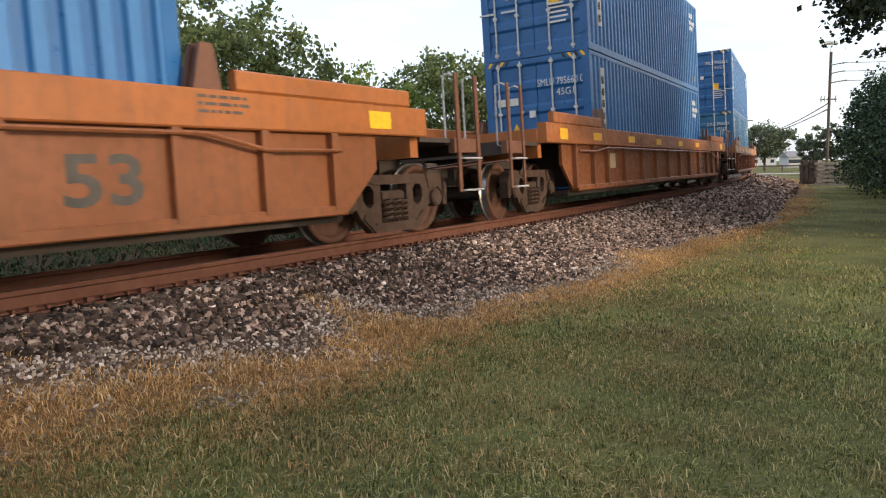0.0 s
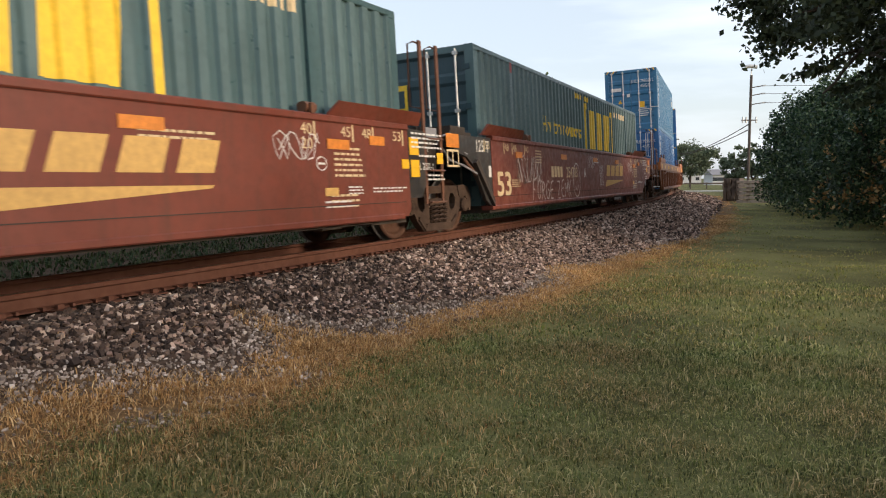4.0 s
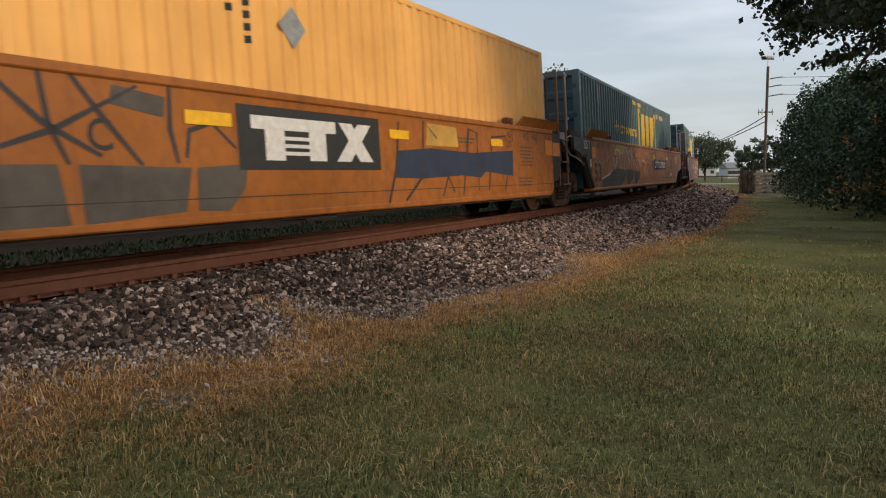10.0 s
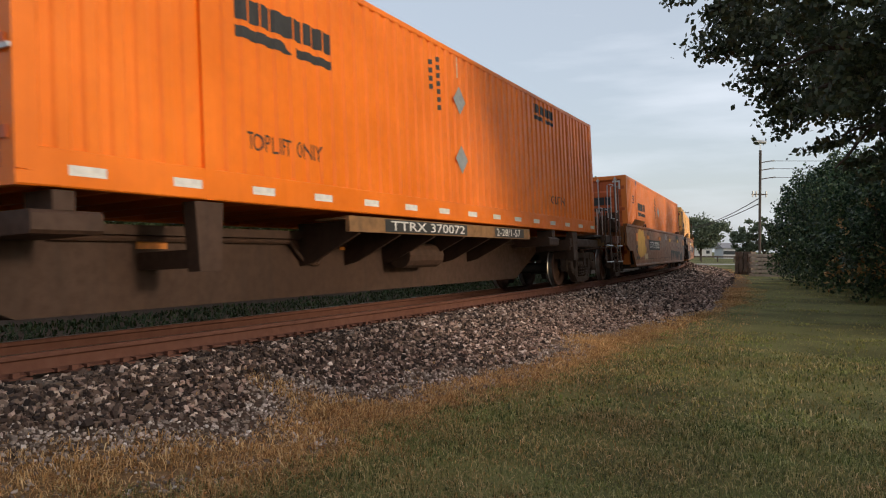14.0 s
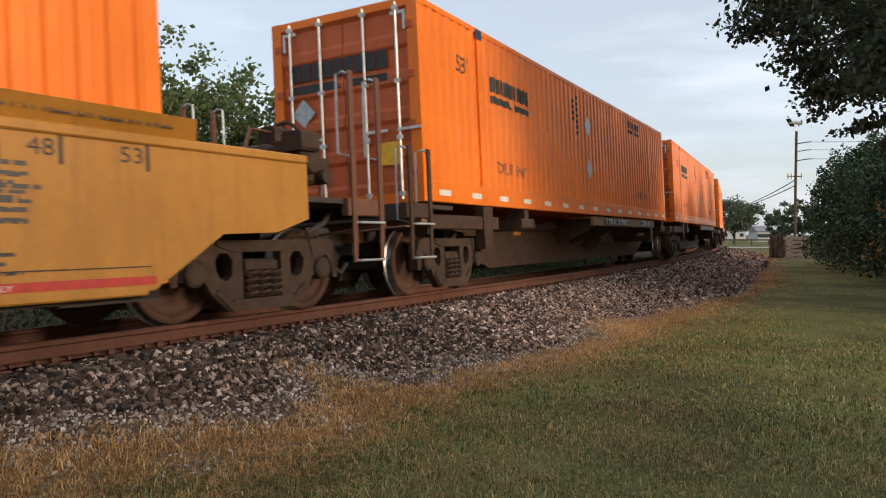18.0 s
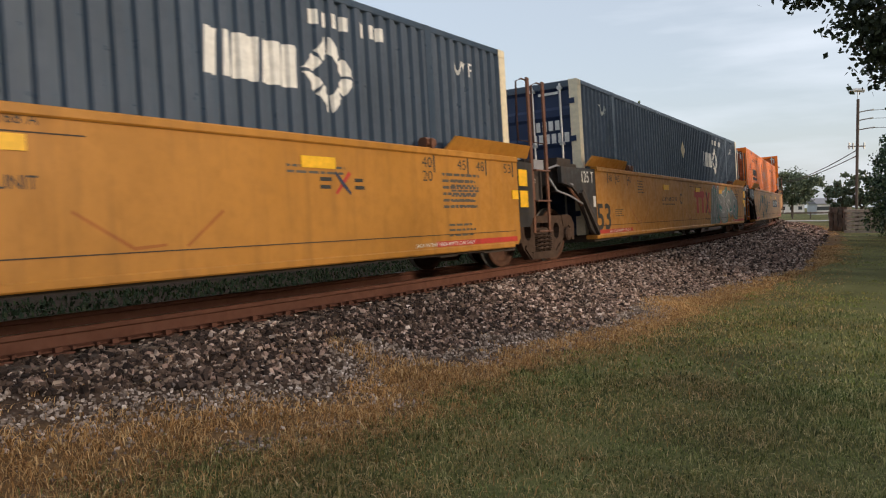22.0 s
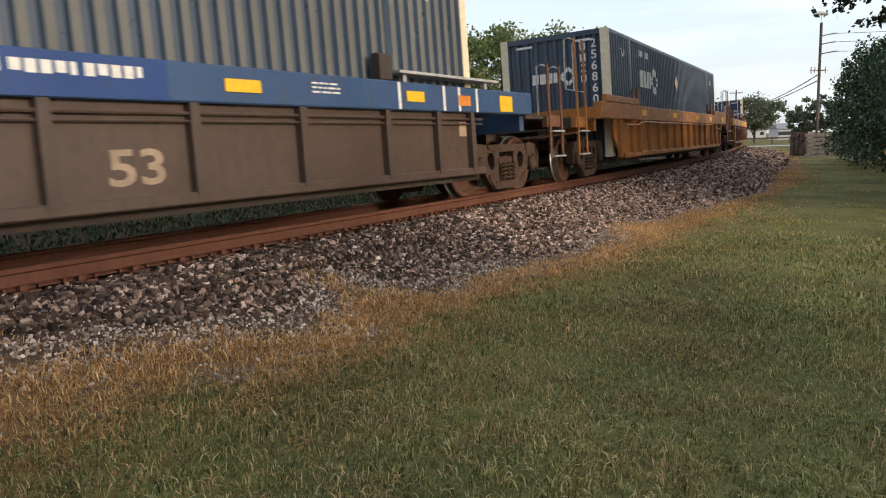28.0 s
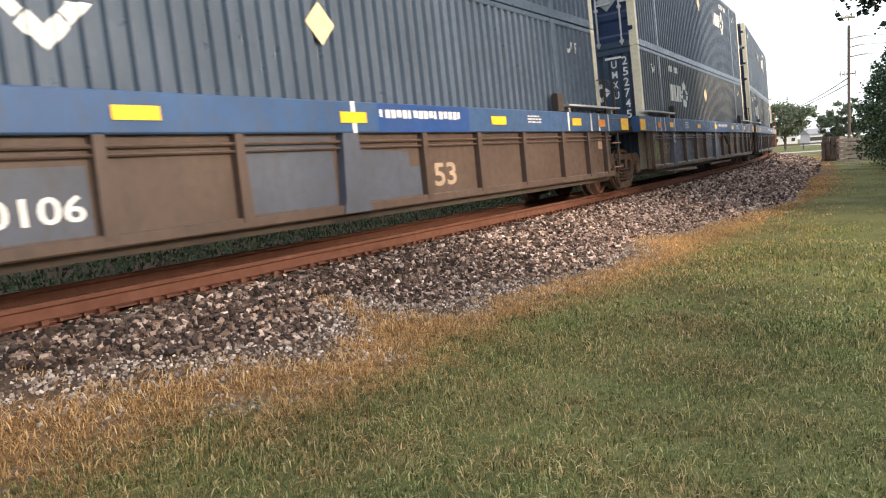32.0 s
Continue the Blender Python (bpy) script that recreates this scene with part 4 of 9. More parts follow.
def container(kind, label, q, z, half, marks=None, group="containers on the train", turned=False):
    """A freight container, placed at q metres behind the head of the train, its base z over the rails."""
    k = KINDS[kind]
    t = tagged(new("shipping_container"), label, "container", group)
    hl, hw, tall = k["length"] / 2, k["hw"], k["tall"]
    part("side_wall", k["side_wall"], None, t)
    part("side_wall", k["side_wall_far"], None, t)
    way = pose(0, 0, 0, 0, 0, 180 if turned else 0)
    for name in ("frame", "roof", "floor", "front_wall"):
        part(name, k[name], None, t, at=way)
    for sx in (-1, 1):
        for sy in (-1, 1):
            part("corner_post", k["corner_post"], None, t, at=pose(sx * (hl - 0.083), sy * (hw - 0.083), 0))
            for z0 in (0.0, tall - 0.118):
                part("corner_casting", k["corner_casting"], None, t, at=pose(sx * (hl - 0.088), sy * (hw - 0.086), z0))
    for data, s in ((k["door"], 1), (k["door_r"], -1)):
        d = part("door", data, None, t, at=way)
        for f in (0.33, 0.80):
            part("lock_rod", k["lock_rod"], None, d, "galvanized lock rod", at=pose(0, s * f * (hw - 0.11), 0) @ (Matrix.Scale(-1, 4, (0, 1, 0)) if s < 0 else Matrix.Identity(4)))
        for z0 in (0.4, 1.1, 1.8, 2.5):
            part("hinge", k["hinge"], None, d, at=pose(0, s * (hw - 0.13), z0))
    if "strip" in k:
        for x in k["strip"]:
            part("reflector", shared_dash(hw), None, t, "pale reflector dash", at=pose(x, 0, 0))
    if marks:
        marks(t, k)
    KEYED.append((t, q, z, half))
    return t


def marks_blue(t, k):
    marking("label", rects((0, 0.28, 0.25, 2.25)), "white", t, -5.35, 0.35, k["hw"], "white upright name panel", None, k["wave"])
    bars("label_bar", [(0.05, 0.23, 0.34 + 0.26 * i, 0.50 + 0.26 * i) for i in range(7)], "ink", t, -5.35, 0.352, k["hw"] + 0.004, "", None, k["wave"])
    r = -k["length"] / 2 + 0.012
    marking("code", text_polys("SMLU 795660 0", 0.15), "white", t, 0.02, 2.25, 0, "white code on the door", r, None, 1.05)
    marking("code", text_polys("45G1", 0.15), "white", t, 0.45, 2.02, 0, "", r, None, 0.4)
    for s in (-1, 1):
        for i in range(4):
            a = s * (1.15 - 0.14 * i)
            marking("hazard_stripe", ([(a, 0), (a - s * 0.07, 0), (a - s * 0.14, 0.1), (a - s * 0.07, 0.1)], [(0, 1, 2, 3)]), "yellow" if i % 2 == 0 else "ink", t, 0, 2.79, 0, "", -k["length"] / 2 - 0.004)
    marking("label", rects((-0.95, -0.45, 1.9, 2.06), (-0.2, -0.05, 1.6, 1.75)), "white", t, 0, 0, 0, "", r)
    marking("label", merged(rects((0.35, 0.62, 1.05, 1.35)), ([(-0.62, 1.3), (-0.42, 1.3), (-0.52, 1.5)], [(0, 1, 2)])), "yellow", t, 0, 0, 0, "yellow warning label", r)
    marking("label", merged(rects((0.0, 0.5, 0.0, 0.04), (0, 0.42, -0.1, -0.06), (0, 0.45, -0.2, -0.16), (0, 0.4, -0.3, -0.26))), "white", t, 0.35, 0.95, 0, "", r)
    bars("code", [*[(0.14 * i, 0.14 * i + 0.09, 0.4, 0.56) for i in range(4)], *[(0.13 * i, 0.13 * i + 0.09, 0.18, 0.32) for i in range(6)], *[(0.14 * i, 0.14 * i + 0.09, 0, 0.13) for i in range(4)]], "white", t, 5.0, 2.0, k["hw"], "", None, k["wave"])
    marking("label", ([(0, 0), (0.24, 0), (0.12, 0.3)], [(0, 1, 2)]), "yellow", t, 5.35, 0.35, k["hw"], "yellow warning triangle", None, k["wave"])


def marks_teal(t, k):
    marks_blue(t, k)


def marks_green(t, k):
    bracket_logo(t, k, 0.1, 1.27)
    bars("code", [*[(0.17 * i, 0.17 * i + 0.11, 0, 0.17) for i in (0, 1, 2, 3, 5, 6, 7, 8, 9, 10)]], "cream", t, 4.0, 2.45, k["hw"], "", None, k["wave"])
    bars("code", [*[(0.14 * i, 0.14 * i + 0.10, 0, 0.13) for i in range(11) if i != 6]], "logo_yellow", t, -0.9, 2.62, k["hw"], "", None, k["wave"])
    r = -k["length"] / 2 + 0.012
    marking("door_panel", rects((-0.98, -0.06, 1.62, 2.3)), "logo_yellow", t, 0, 0, 0, "worn yellow panel on the door", r)
    bars("panel_bar", [(-0.86, -0.62, 1.88, 2.2), (-0.56, -0.38, 1.88, 2.2), (-0.32, -0.12, 1.88, 2.2), (-0.8, -0.16, 1.68, 1.78)], "c_greydoor", t, 0, 0, 0, "", r - 0.004)
    marking("label", rects((0.12, 0.52, 0.98, 1.22)), "placard", t, 0, 0, 0, "worn white label", r)
    marking("label", rects((0.60, 1.0, 0.98, 1.22)), "placard", t, 0, 0, 0, "worn white label", r)
    marking("label", rects((0, 0.12, 0, 0.2)), "red_mark", t, -6.12, 2.62, k["hw"] + 0.006, "")


def marks_orange(t, k):
    side_black(t, k, -5.78, 1.66)


def side_black(t, k, x, z, top_only=True):
    black_logo(t, k, x, z, 1.74)
    marking("size_mark", text_polys("53'", 0.26), "ink", t, -6.9, 2.05, k["hw"], "", None, k["wave"])
    r = -k["length"] / 2 + 0.012
    black_logo(t, k, -0.95, 1.75, 1.75, r)
    marking("label", rects((0.55, 0.98, 0.55, 0.88)), "yellow", t, 0, 0, 0, "yellow label on the door", r)
    marking("placard", ([(-0.75, 1.30), (-0.53, 1.52), (-0.75, 1.74), (-0.97, 1.52)], [(0, 1, 2, 3)]), "placard", t, 0, -0.05, 0, "grey diamond placard", r - 0.004)
    marking("label", rects((-1.1, -0.85, 2.68, 2.73), (-1.1, -1.05, 2.45, 2.73), (0.85, 1.1, 2.68, 2.73), (1.05, 1.1, 2.45, 2.73)), "white", t, 0, 0, 0, "white corner marks", r)
    diamond(t, k, -0.17, 2.05, 0.24)
    bars("code", [*[(0.0, 0.07, -0.13 * i, -0.13 * i + 0.08) for i in range(4)], *[(0.26, 0.33, -0.13 * i + 0.1, -0.13 * i + 0.18) for i in range(7)]], "ink", t, -1.2, 2.45, k["hw"], "", None, k["wave"])
    marking("label", rects((0, 0.07, 0, 0.36)), "white", t, -0.2, 2.45, k["hw"], "", None, k["wave"])
    marking("corner_pad", rects((-0.12, 0.12, 0, 0.16)), "c_navy", t, -6.06, 2.71, k["hw"] + 0.008, "dark blue pad")


def marks_spine(t, k):
    side_black(t, k, -5.6, 1.74)
    diamond(t, k, -0.17, 1.05, 0.24)
    marking("stencil", text_polys("TOP LIFT ONLY", 0.19), "ink", t, -5.5, 0.58, k["hw"], "black stencilled words", None, k["wave"], 1.35)
    marking("stencil", text_polys("TOP LIFT ONLY", 0.19), "ink", t, 4.45, 0.58, k["hw"], "black stencilled words", None, k["wave"], 1.2)
    black_logo(t, k, 3.6, 2.35, 1.3)


def marks_bright(t, k):
    side_black(t, k, -5.78, 1.66)
    marking("stencil", text_polys("STACK 3 HIGH ONLY", 0.14), "ink", t, 3.5, 2.4, k["hw"], "", None, k["wave"], 2.1)
    marking("stencil", text_polys("STACK 3 HIGH ONLY", 0.14), "ink", t, -5.6, 2.45, k["hw"], "", None, k["wave"], 2.1)


def marks_slate(t, k, number="", blank=False):
    white_logo(t, k, -5.0 if blank else 2.45, 1.72 if blank else 1.76, 1.05)
    diamond(t, k, -0.15, 2.08, 0.24, "cream")
    bars("code", [*[(0.16 * i, 0.16 * i + 0.1, 0, 0.16) for i in (0, 1, 2, 3, 5, 6, 7)]], "white", t, -5.1 if blank else 3.9, 2.5, k["hw"], "", None, k["wave"])
    r = -k["length"] / 2 + 0.012
    white_logo(t, k, -1.0 + 0.45 * blank, 1.35 + 0.45 * blank, 0.55, r)
    if blank:
        for i, ch in enumerate(number):
            marking("code", text_polys(ch, 0.19, 0.012), "white", t, 0.90, 2.5 - 0.25 * i, 0, "", r, None, 0.13)
        for i, ch in enumerate("UMXU"):
            marking("code", text_polys(ch, 0.17, 0.012), "white", t, 0.64, 2.45 - 0.24 * i, 0, "", r, None, 0.13)
    elif number:
        marking("code", text_polys("UMXU", 0.17, 0.01), "white", t, 0.42, 2.02, 0, "white code on the door", r, None, 0.52)
        marking("code", text_polys(number, 0.17, 0.01), "white", t, 0.45, 1.78, 0, "", r, None, 0.72)
    else:
        bars("code", [*[(0.13 * i, 0.13 * i + 0.09, 0.24, 0.42) for i in range(4)], *[(0.13 * i - 0.08, 0.13 * i + 0.01, 0, 0.18) for i in range(6)]], "white", t, 0.42, 1.75, 0, "white code on the door", r)
    marking("placard", ([(0.6, 0.92), (0.85, 1.17), (0.6, 1.42), (0.35, 1.17)], [(0, 1, 2, 3)]), "white" if blank else "placard", t, 0.05 - 1.55 * blank, -0.05 + 0.3 * blank, 0, "grey diamond placard", r - 0.006)
    marking("label", rects((-0.9, -0.5, 2.66, 2.71), (0.5, 0.9, 2.66, 2.71)), "white", t, 0, 0, 0, "", r)
    for x in (-6.9, 6.7):
        marking("stencil", text_polys("WP", 0.2), "white", t, x, 2.35, k["hw"], "", None, k["wave"])


# ---- wheels, bogies ----
WR = 0.465
wheel_sh = Shape().lathe_y([(0.10, -0.10), (0.10, 0.085), (0.16, 0.08), (0.19, 0.03), (0.34, -0.005), (0.385, 0.03), (0.395, 0.070), (WR - 0.004, 0.072), (WR, 0.05), (WR + 0.003, -0.04), (WR + 0.028, -0.055), (WR + 0.026, -0.078), (0.39, -0.08), (0.375, -0.05), (0.19, -0.06), (0.10, -0.10)], 32)
WHEEL = wheel_sh.mesh("wheel", M["wheel"])
WHEEL.polygons.foreach_set("use_smooth", [True] * len(WHEEL.polygons))
TREAD = Shape().lathe_y([(WR + 0.001, 0.05), (WR + 0.0045, -0.04), (WR + 0.0295, -0.055)], 32).mesh("tread", M["tread"])
AXLE = Shape().tube([(0, -1.02, 0), (0, 1.02, 0)], 0.085, 12).mesh("axle", M["dark"])
CHALK = Shape().add([(0.20, -0.03, 0.12), (0.30, 0.0, 0.10), (0.32, 0.0, 0.17), (0.22, -0.03, 0.19)], [(0, 1, 2, 3)])
fr = Shape()
WEB = [(0.27, 0.10), (0.45, 0.08), (0.66, 0.26), (0.82, 0.50), (0.98, 0.64), (0.90, 0.80), (0.58, 0.80), (0.27, 0.76)]
EYE = [(0.41, 0.44), (0.48, 0.39), (0.56, 0.42), (0.61, 0.50), (0.62, 0.60), (0.56, 0.67), (0.46, 0.67), (0.40, 0.60)]
JAW = [(0.76, 0.60), (0.98, 0.62), (1.05, 0.52), (1.08, 0.36), (1.15, 0.36), (1.18, 0.62), (1.08, 0.78), (0.9, 0.815), (0.7, 0.80)]
for sx in (-1, 1):
    fr.holed_y([(sx * a, b) for a, b in WEB], [(sx * a, b) for a, b in EYE], -1.10, -0.98)
    fr.prism_y([(sx * a, b) for a, b in JAW], -1.115, -0.975)
    fr.prism_y([(sx * a, b) for a, b in [(0.30, 0.10), (0.43, 0.085), (0.63, 0.27), (0.60, 0.32)]], -1.125, -1.09)
fr.prism_y([(-0.4, 0.68), (0.4, 0.68), (0.6, 0.74), (0.6, 0.80), (-0.6, 0.80), (-0.6, 0.74)], -1.12, -0.98)
fr.prism_y([(-0.44, 0.08), (0.44, 0.08), (0.40, 0.20), (-0.40, 0.20)], -1.13, -0.96)
FRAME = fr.mesh("side_frame", M["iron"])
FRAME_FAR = fr.moved(mirror_y=True).mesh("side_frame", M["iron"])
cap = Shape().box(-0.13, 0.13, -1.10, -0.96, 0.40, 0.60)
cap.join(Shape().lathe_y([(0.0, -1.17), (0.09, -1.165), (0.12, -1.14), (0.12, -1.0)], 14).moved(0, 0, WR))
BEARING = cap.mesh("bearing", M["iron"])
coil = Shape()
for x in (0.0,):
    pts = [(x + 0.07 * math.cos(a), -1.03 + 0.07 * math.sin(a), 0.20 + 0.27 * a / (2 * math.pi * 4)) for a in np.linspace(0, 2 * math.pi * 4, 40)]
    coil.tube(pts, 0.02, 5)
SPRING = coil.mesh("coil_spring", M["iron"])
BOLSTER = Shape().box(-0.22, 0.22, -1.09, 1.09, 0.47, 0.60, 0.03).box(-0.3, 0.3, -0.35, 0.35, 0.66, 0.80, 0.03).mesh("bolster", M["iron"])
BEAM = Shape().box(-0.62, -0.52, -0.85, 0.85, 0.34, 0.46).box(0.52, 0.62, -0.85, 0.85, 0.34, 0.46).box(-0.56, 0.56, -0.05, 0.05, 0.30, 0.38).mesh("brake_beam", M["dark"])
SPIN = []       # wheelsets to turn: object, its place along the train, x on its car


def bogie(car, qc, x, turn):
    """A two-axle bogie under a car at x, turned a little to follow the curve."""
    base = pose(x, 0, 0, 0, 0, turn)
    b = part("bolster", BOLSTER, None, car, "dusty cast bogie", at=base)
    part("side_frame", FRAME, None, b)
    part("side_frame", FRAME_FAR, None, b)
    part("brake_beam", BEAM, None, b)
    for sx in (-0.17, 0.0, 0.17):
        part("coil_spring", SPRING, None, b, at=pose(sx, 0, 0))
        part("coil_spring", SPRING, None, b, at=pose(sx, -0.07, 0.01))
    for sx in (-0.89, 0.89):
        part("bearing", BEARING, None, b, at=pose(sx, 0, 0))
        w = part("wheelset", AXLE, None, car, "rusty steel wheelset", at=base @ pose(sx, 0, WR))
        part("wheel", WHEEL, None, w, at=pose(0, -0.755, 0, 0, 0, 180))
        part("wheel", WHEEL, None, w, at=pose(0, 0.755, 0))
        part("tread", TREAD, None, w, "bright worn wheel tread", at=pose(0, -0.755, 0, 0, 0, 180))
        part("tread", TREAD, None, w, "bright worn wheel tread", at=pose(0, 0.755, 0))
        SPIN.append((w, qc - x - sx, base @ pose(sx, 0, WR)))


# ---- car bodies ----
CAR_MESH = {}


def shared(key, make):
    if key not in CAR_MESH:
        CAR_MESH[key] = make()
    return CAR_MESH[key]


def both(sh):
    return Pair(sh)


def end_gear(car, x, sgn, paintkey, coupler, tall=2.75, gear=False):
    """Platform, corner ladders with grab irons and steps, coupler, and on some ends the brake rigging."""
    stile = shared(("stile", paintkey, tall), lambda: Shape().box(-0.04, 0.04, -0.014, 0.014, 1.0, tall, 0.004).prism_y([(-0.04, 1.02), (0.04, 1.02), (0.02, 0.52), (-0.05, 0.52)], -0.012, 0.012).mesh("stile", M[paintkey]))
    iron = shared(("iron", tall), lambda: Shape().tube([(0, 0.02, tall - 0.04), (0, 0.10, tall), (0, 0.20, tall - 0.02), (0, 0.21, tall - 0.5), (0, 0.21, tall - 0.95), (0, 0.02, tall - 1.0)], 0.016, 6).mesh("grab_iron", M["steel" if coupler else "rusty"]))
    step = shared(("step", coupler), lambda: Shape().tube([(0.02, 0, 0), (0.02, -0.06, 0.0), (0.50, -0.06, 0.0), (0.50, 0, 0)], 0.016, 6).mesh("step", M["steel" if coupler else "rusty"]))
    x0 = x - (0.52 if sgn > 0 else 0.0)
    for sy in (-1, 1):
        flip = Matrix.Identity(4) if sy < 0 else Matrix.Scale(-1, 4, (0, 1, 0))
        for dx in (0.0, 0.52):
            part("stile", stile, None, car, "upright rusty corner bar", at=flip @ pose(x0 + dx, -1.44, 0))
            part("grab_iron", iron, None, car, "bent grab iron", at=flip @ pose(x0 + dx, -1.44, 0))
        for z in (0.54, 0.98) if coupler else (0.54, 1.02, 1.50):
            part("step", step, None, car, at=flip @ pose(x0, -1.44, z))
        if coupler:
            part("corner_beam", shared(("cbeam", paintkey), lambda: Shape().box(-0.10, 0.60, -1.43, -1.33, 1.06, 1.26, 0.012).mesh("corner_beam", M[paintkey])), None, car, "end beam at the corner", at=flip @ pose(x0, 0, 0))
    if coupler:
        part("platform", shared(("platform", paintkey), lambda: Shape().box(-1.35, 0.0, -1.36, 1.36, 1.20, 1.26).box(-0.08, 0.0, -1.36, 1.36, 1.05, 1.20).box(-1.0, -0.5, -0.4, 0.4, 0.8, 1.2).mesh("platform", M["dark"])), None, car, "dark end platform", at=pose(x, 0, 0, 0, 0, 0 if sgn > 0 else 180))
    else:
        part("platform", shared(("platform", "joint"), lambda: Shape().box(-0.6, 0.0, -1.36, 1.36, 1.62, 1.68).mesh("platform", M["dark"])), None, car, at=pose(x, 0, 0, 0, 0, 0 if sgn > 0 else 180))
    if gear:
        brake_gear(car, x - sgn * 1.0, sgn)
    if coupler:
        cp = Shape().box(-0.2, 0.75, -0.09, 0.09, 0.74, 0.94, 0.03).box(0.55, 0.9, -0.17, 0.17, 0.68, 1.0, 0.04).box(-0.5, 0.1, -0.22, 0.22, 0.62, 1.02)
        part("coupler", shared("coupler", lambda: cp.mesh("coupler", M["dark"])), None, car, at=pose(x - sgn * 0.48, 0, 0, 0, 0, 0 if sgn > 0 else 180))
        hose = [(0.1, -0.35, 0.75), (0.25, -0.38, 0.5), (0.5, -0.36, 0.38), (0.7, -0.3, 0.5)]
        part("brake_hose", shared("hose", lambda: Shape().tube(hose, 0.03, 6).mesh("brake_hose", M["dark"])), None, car, at=pose(x, 0, 0, 0, 0, 0 if sgn > 0 else 180))
        bar = [(0.0, -1.42, 0.95), (0.12, -1.42, 0.95), (0.16, -0.8, 0.92), (0.3, -0.2, 0.90)]
        part("uncoupling_lever", shared("lever", lambda: Shape().tube(bar, 0.016, 5).mesh("uncoupling_lever", M["rusty"])), None, car, at=pose(x, 0, 0) @ (Matrix.Identity(4) if sgn > 0 else Matrix.Scale(-1, 4, (1, 0, 0))))


def brake_gear(car, x, sgn):
    """Valves, a reservoir, brackets and pipes on the end platform."""
    at = pose(x, 0, 0) @ (Matrix.Identity(4) if sgn < 0 else Matrix.Scale(-1, 4, (1, 0, 0)))
    body = Shape().box(-0.16, 0.16, -1.22, -0.84, 1.42, 1.92, 0.04).box(-0.24, 0.24, -1.28, -0.92, 1.55, 1.72, 0.03).box(-0.08, 0.22, -1.30, -1.0, 1.78, 2.0, 0.03)
    body.join(Shape().lathe_y([(0.0, -1.36), (0.10, -1.36), (0.12, -1.32), (0.12, -1.2)], 12).moved(0.1, 0, 1.63)).join(Shape().lathe_y([(0.0, -1.34), (0.08, -1.34), (0.09, -1.3), (0.09, -1.2)], 10).moved(-0.14, 0, 1.5))
    part("brake_valve", shared("bvalve", lambda: body.mesh("brake_valve", M["iron"])), None, car, "rusty cast brake valve", at=at)
    part("reservoir", shared("breserv", lambda: Shape().lathe_y([(0.0, -0.72), (0.10, -0.70), (0.15, -0.64), (0.15, 0.55), (0.10, 0.61), (0.0, 0.63)], 14).mesh("reservoir", M["iron"])), None, car, "rusty air reservoir", at=at @ pose(0.05, 0, 1.78))
    gus = Shape().prism_y([(-0.35, 1.28), (0.3, 1.28), (0.3, 1.55), (0.0, 2.02), (-0.15, 2.02), (-0.35, 1.6)], -0.82, -0.79)
    part("bracket", shared("bgus", lambda: gus.mesh("bracket", M["rusty"])), None, car, "rusty gusset plate", at=at)
    part("bracket", shared("bgus2", lambda: gus.moved(0, 1.5, 0).mesh("bracket", M["rusty"])), None, car, "rusty gusset plate", at=at)
    for k, pts in enumerate(([(-0.3, -1.1, 1.3), (-0.32, -1.1, 1.75), (-0.1, -1.1, 1.85)], [(0.3, -1.2, 1.3), (0.32, -1.2, 1.55), (0.2, -1.2, 1.6)], [(-0.35, -0.6, 1.3), (-0.38, -0.5, 2.1), (0.0, -0.3, 2.15), (0.3, -0.3, 1.4)])):
        part("pipe", shared(("bpipe", k), lambda: Shape().tube(pts, 0.025, 6).mesh("pipe", M["rusty"])), None, car, at=at)
    part("lever", shared("blever", lambda: Shape().tube([(-0.6, -1.0, 1.15), (-0.2, -1.2, 0.98), (0.2, -1.3, 0.86)], 0.03, 6).mesh("lever", M["dark"])), None, car, at=at)


def reflectors(car, places, mat="yellow"):
    for x, z, w, h, y in places:
        part("reflector", shared(("refl", w, h, mat), lambda: Shape().box(0, w, -0.004, 0.004, 0, h).mesh("reflector", M[mat])), None, car, "yellow reflector strip" if mat == "yellow" else "", at=pose(x, -y - 0.005, z))


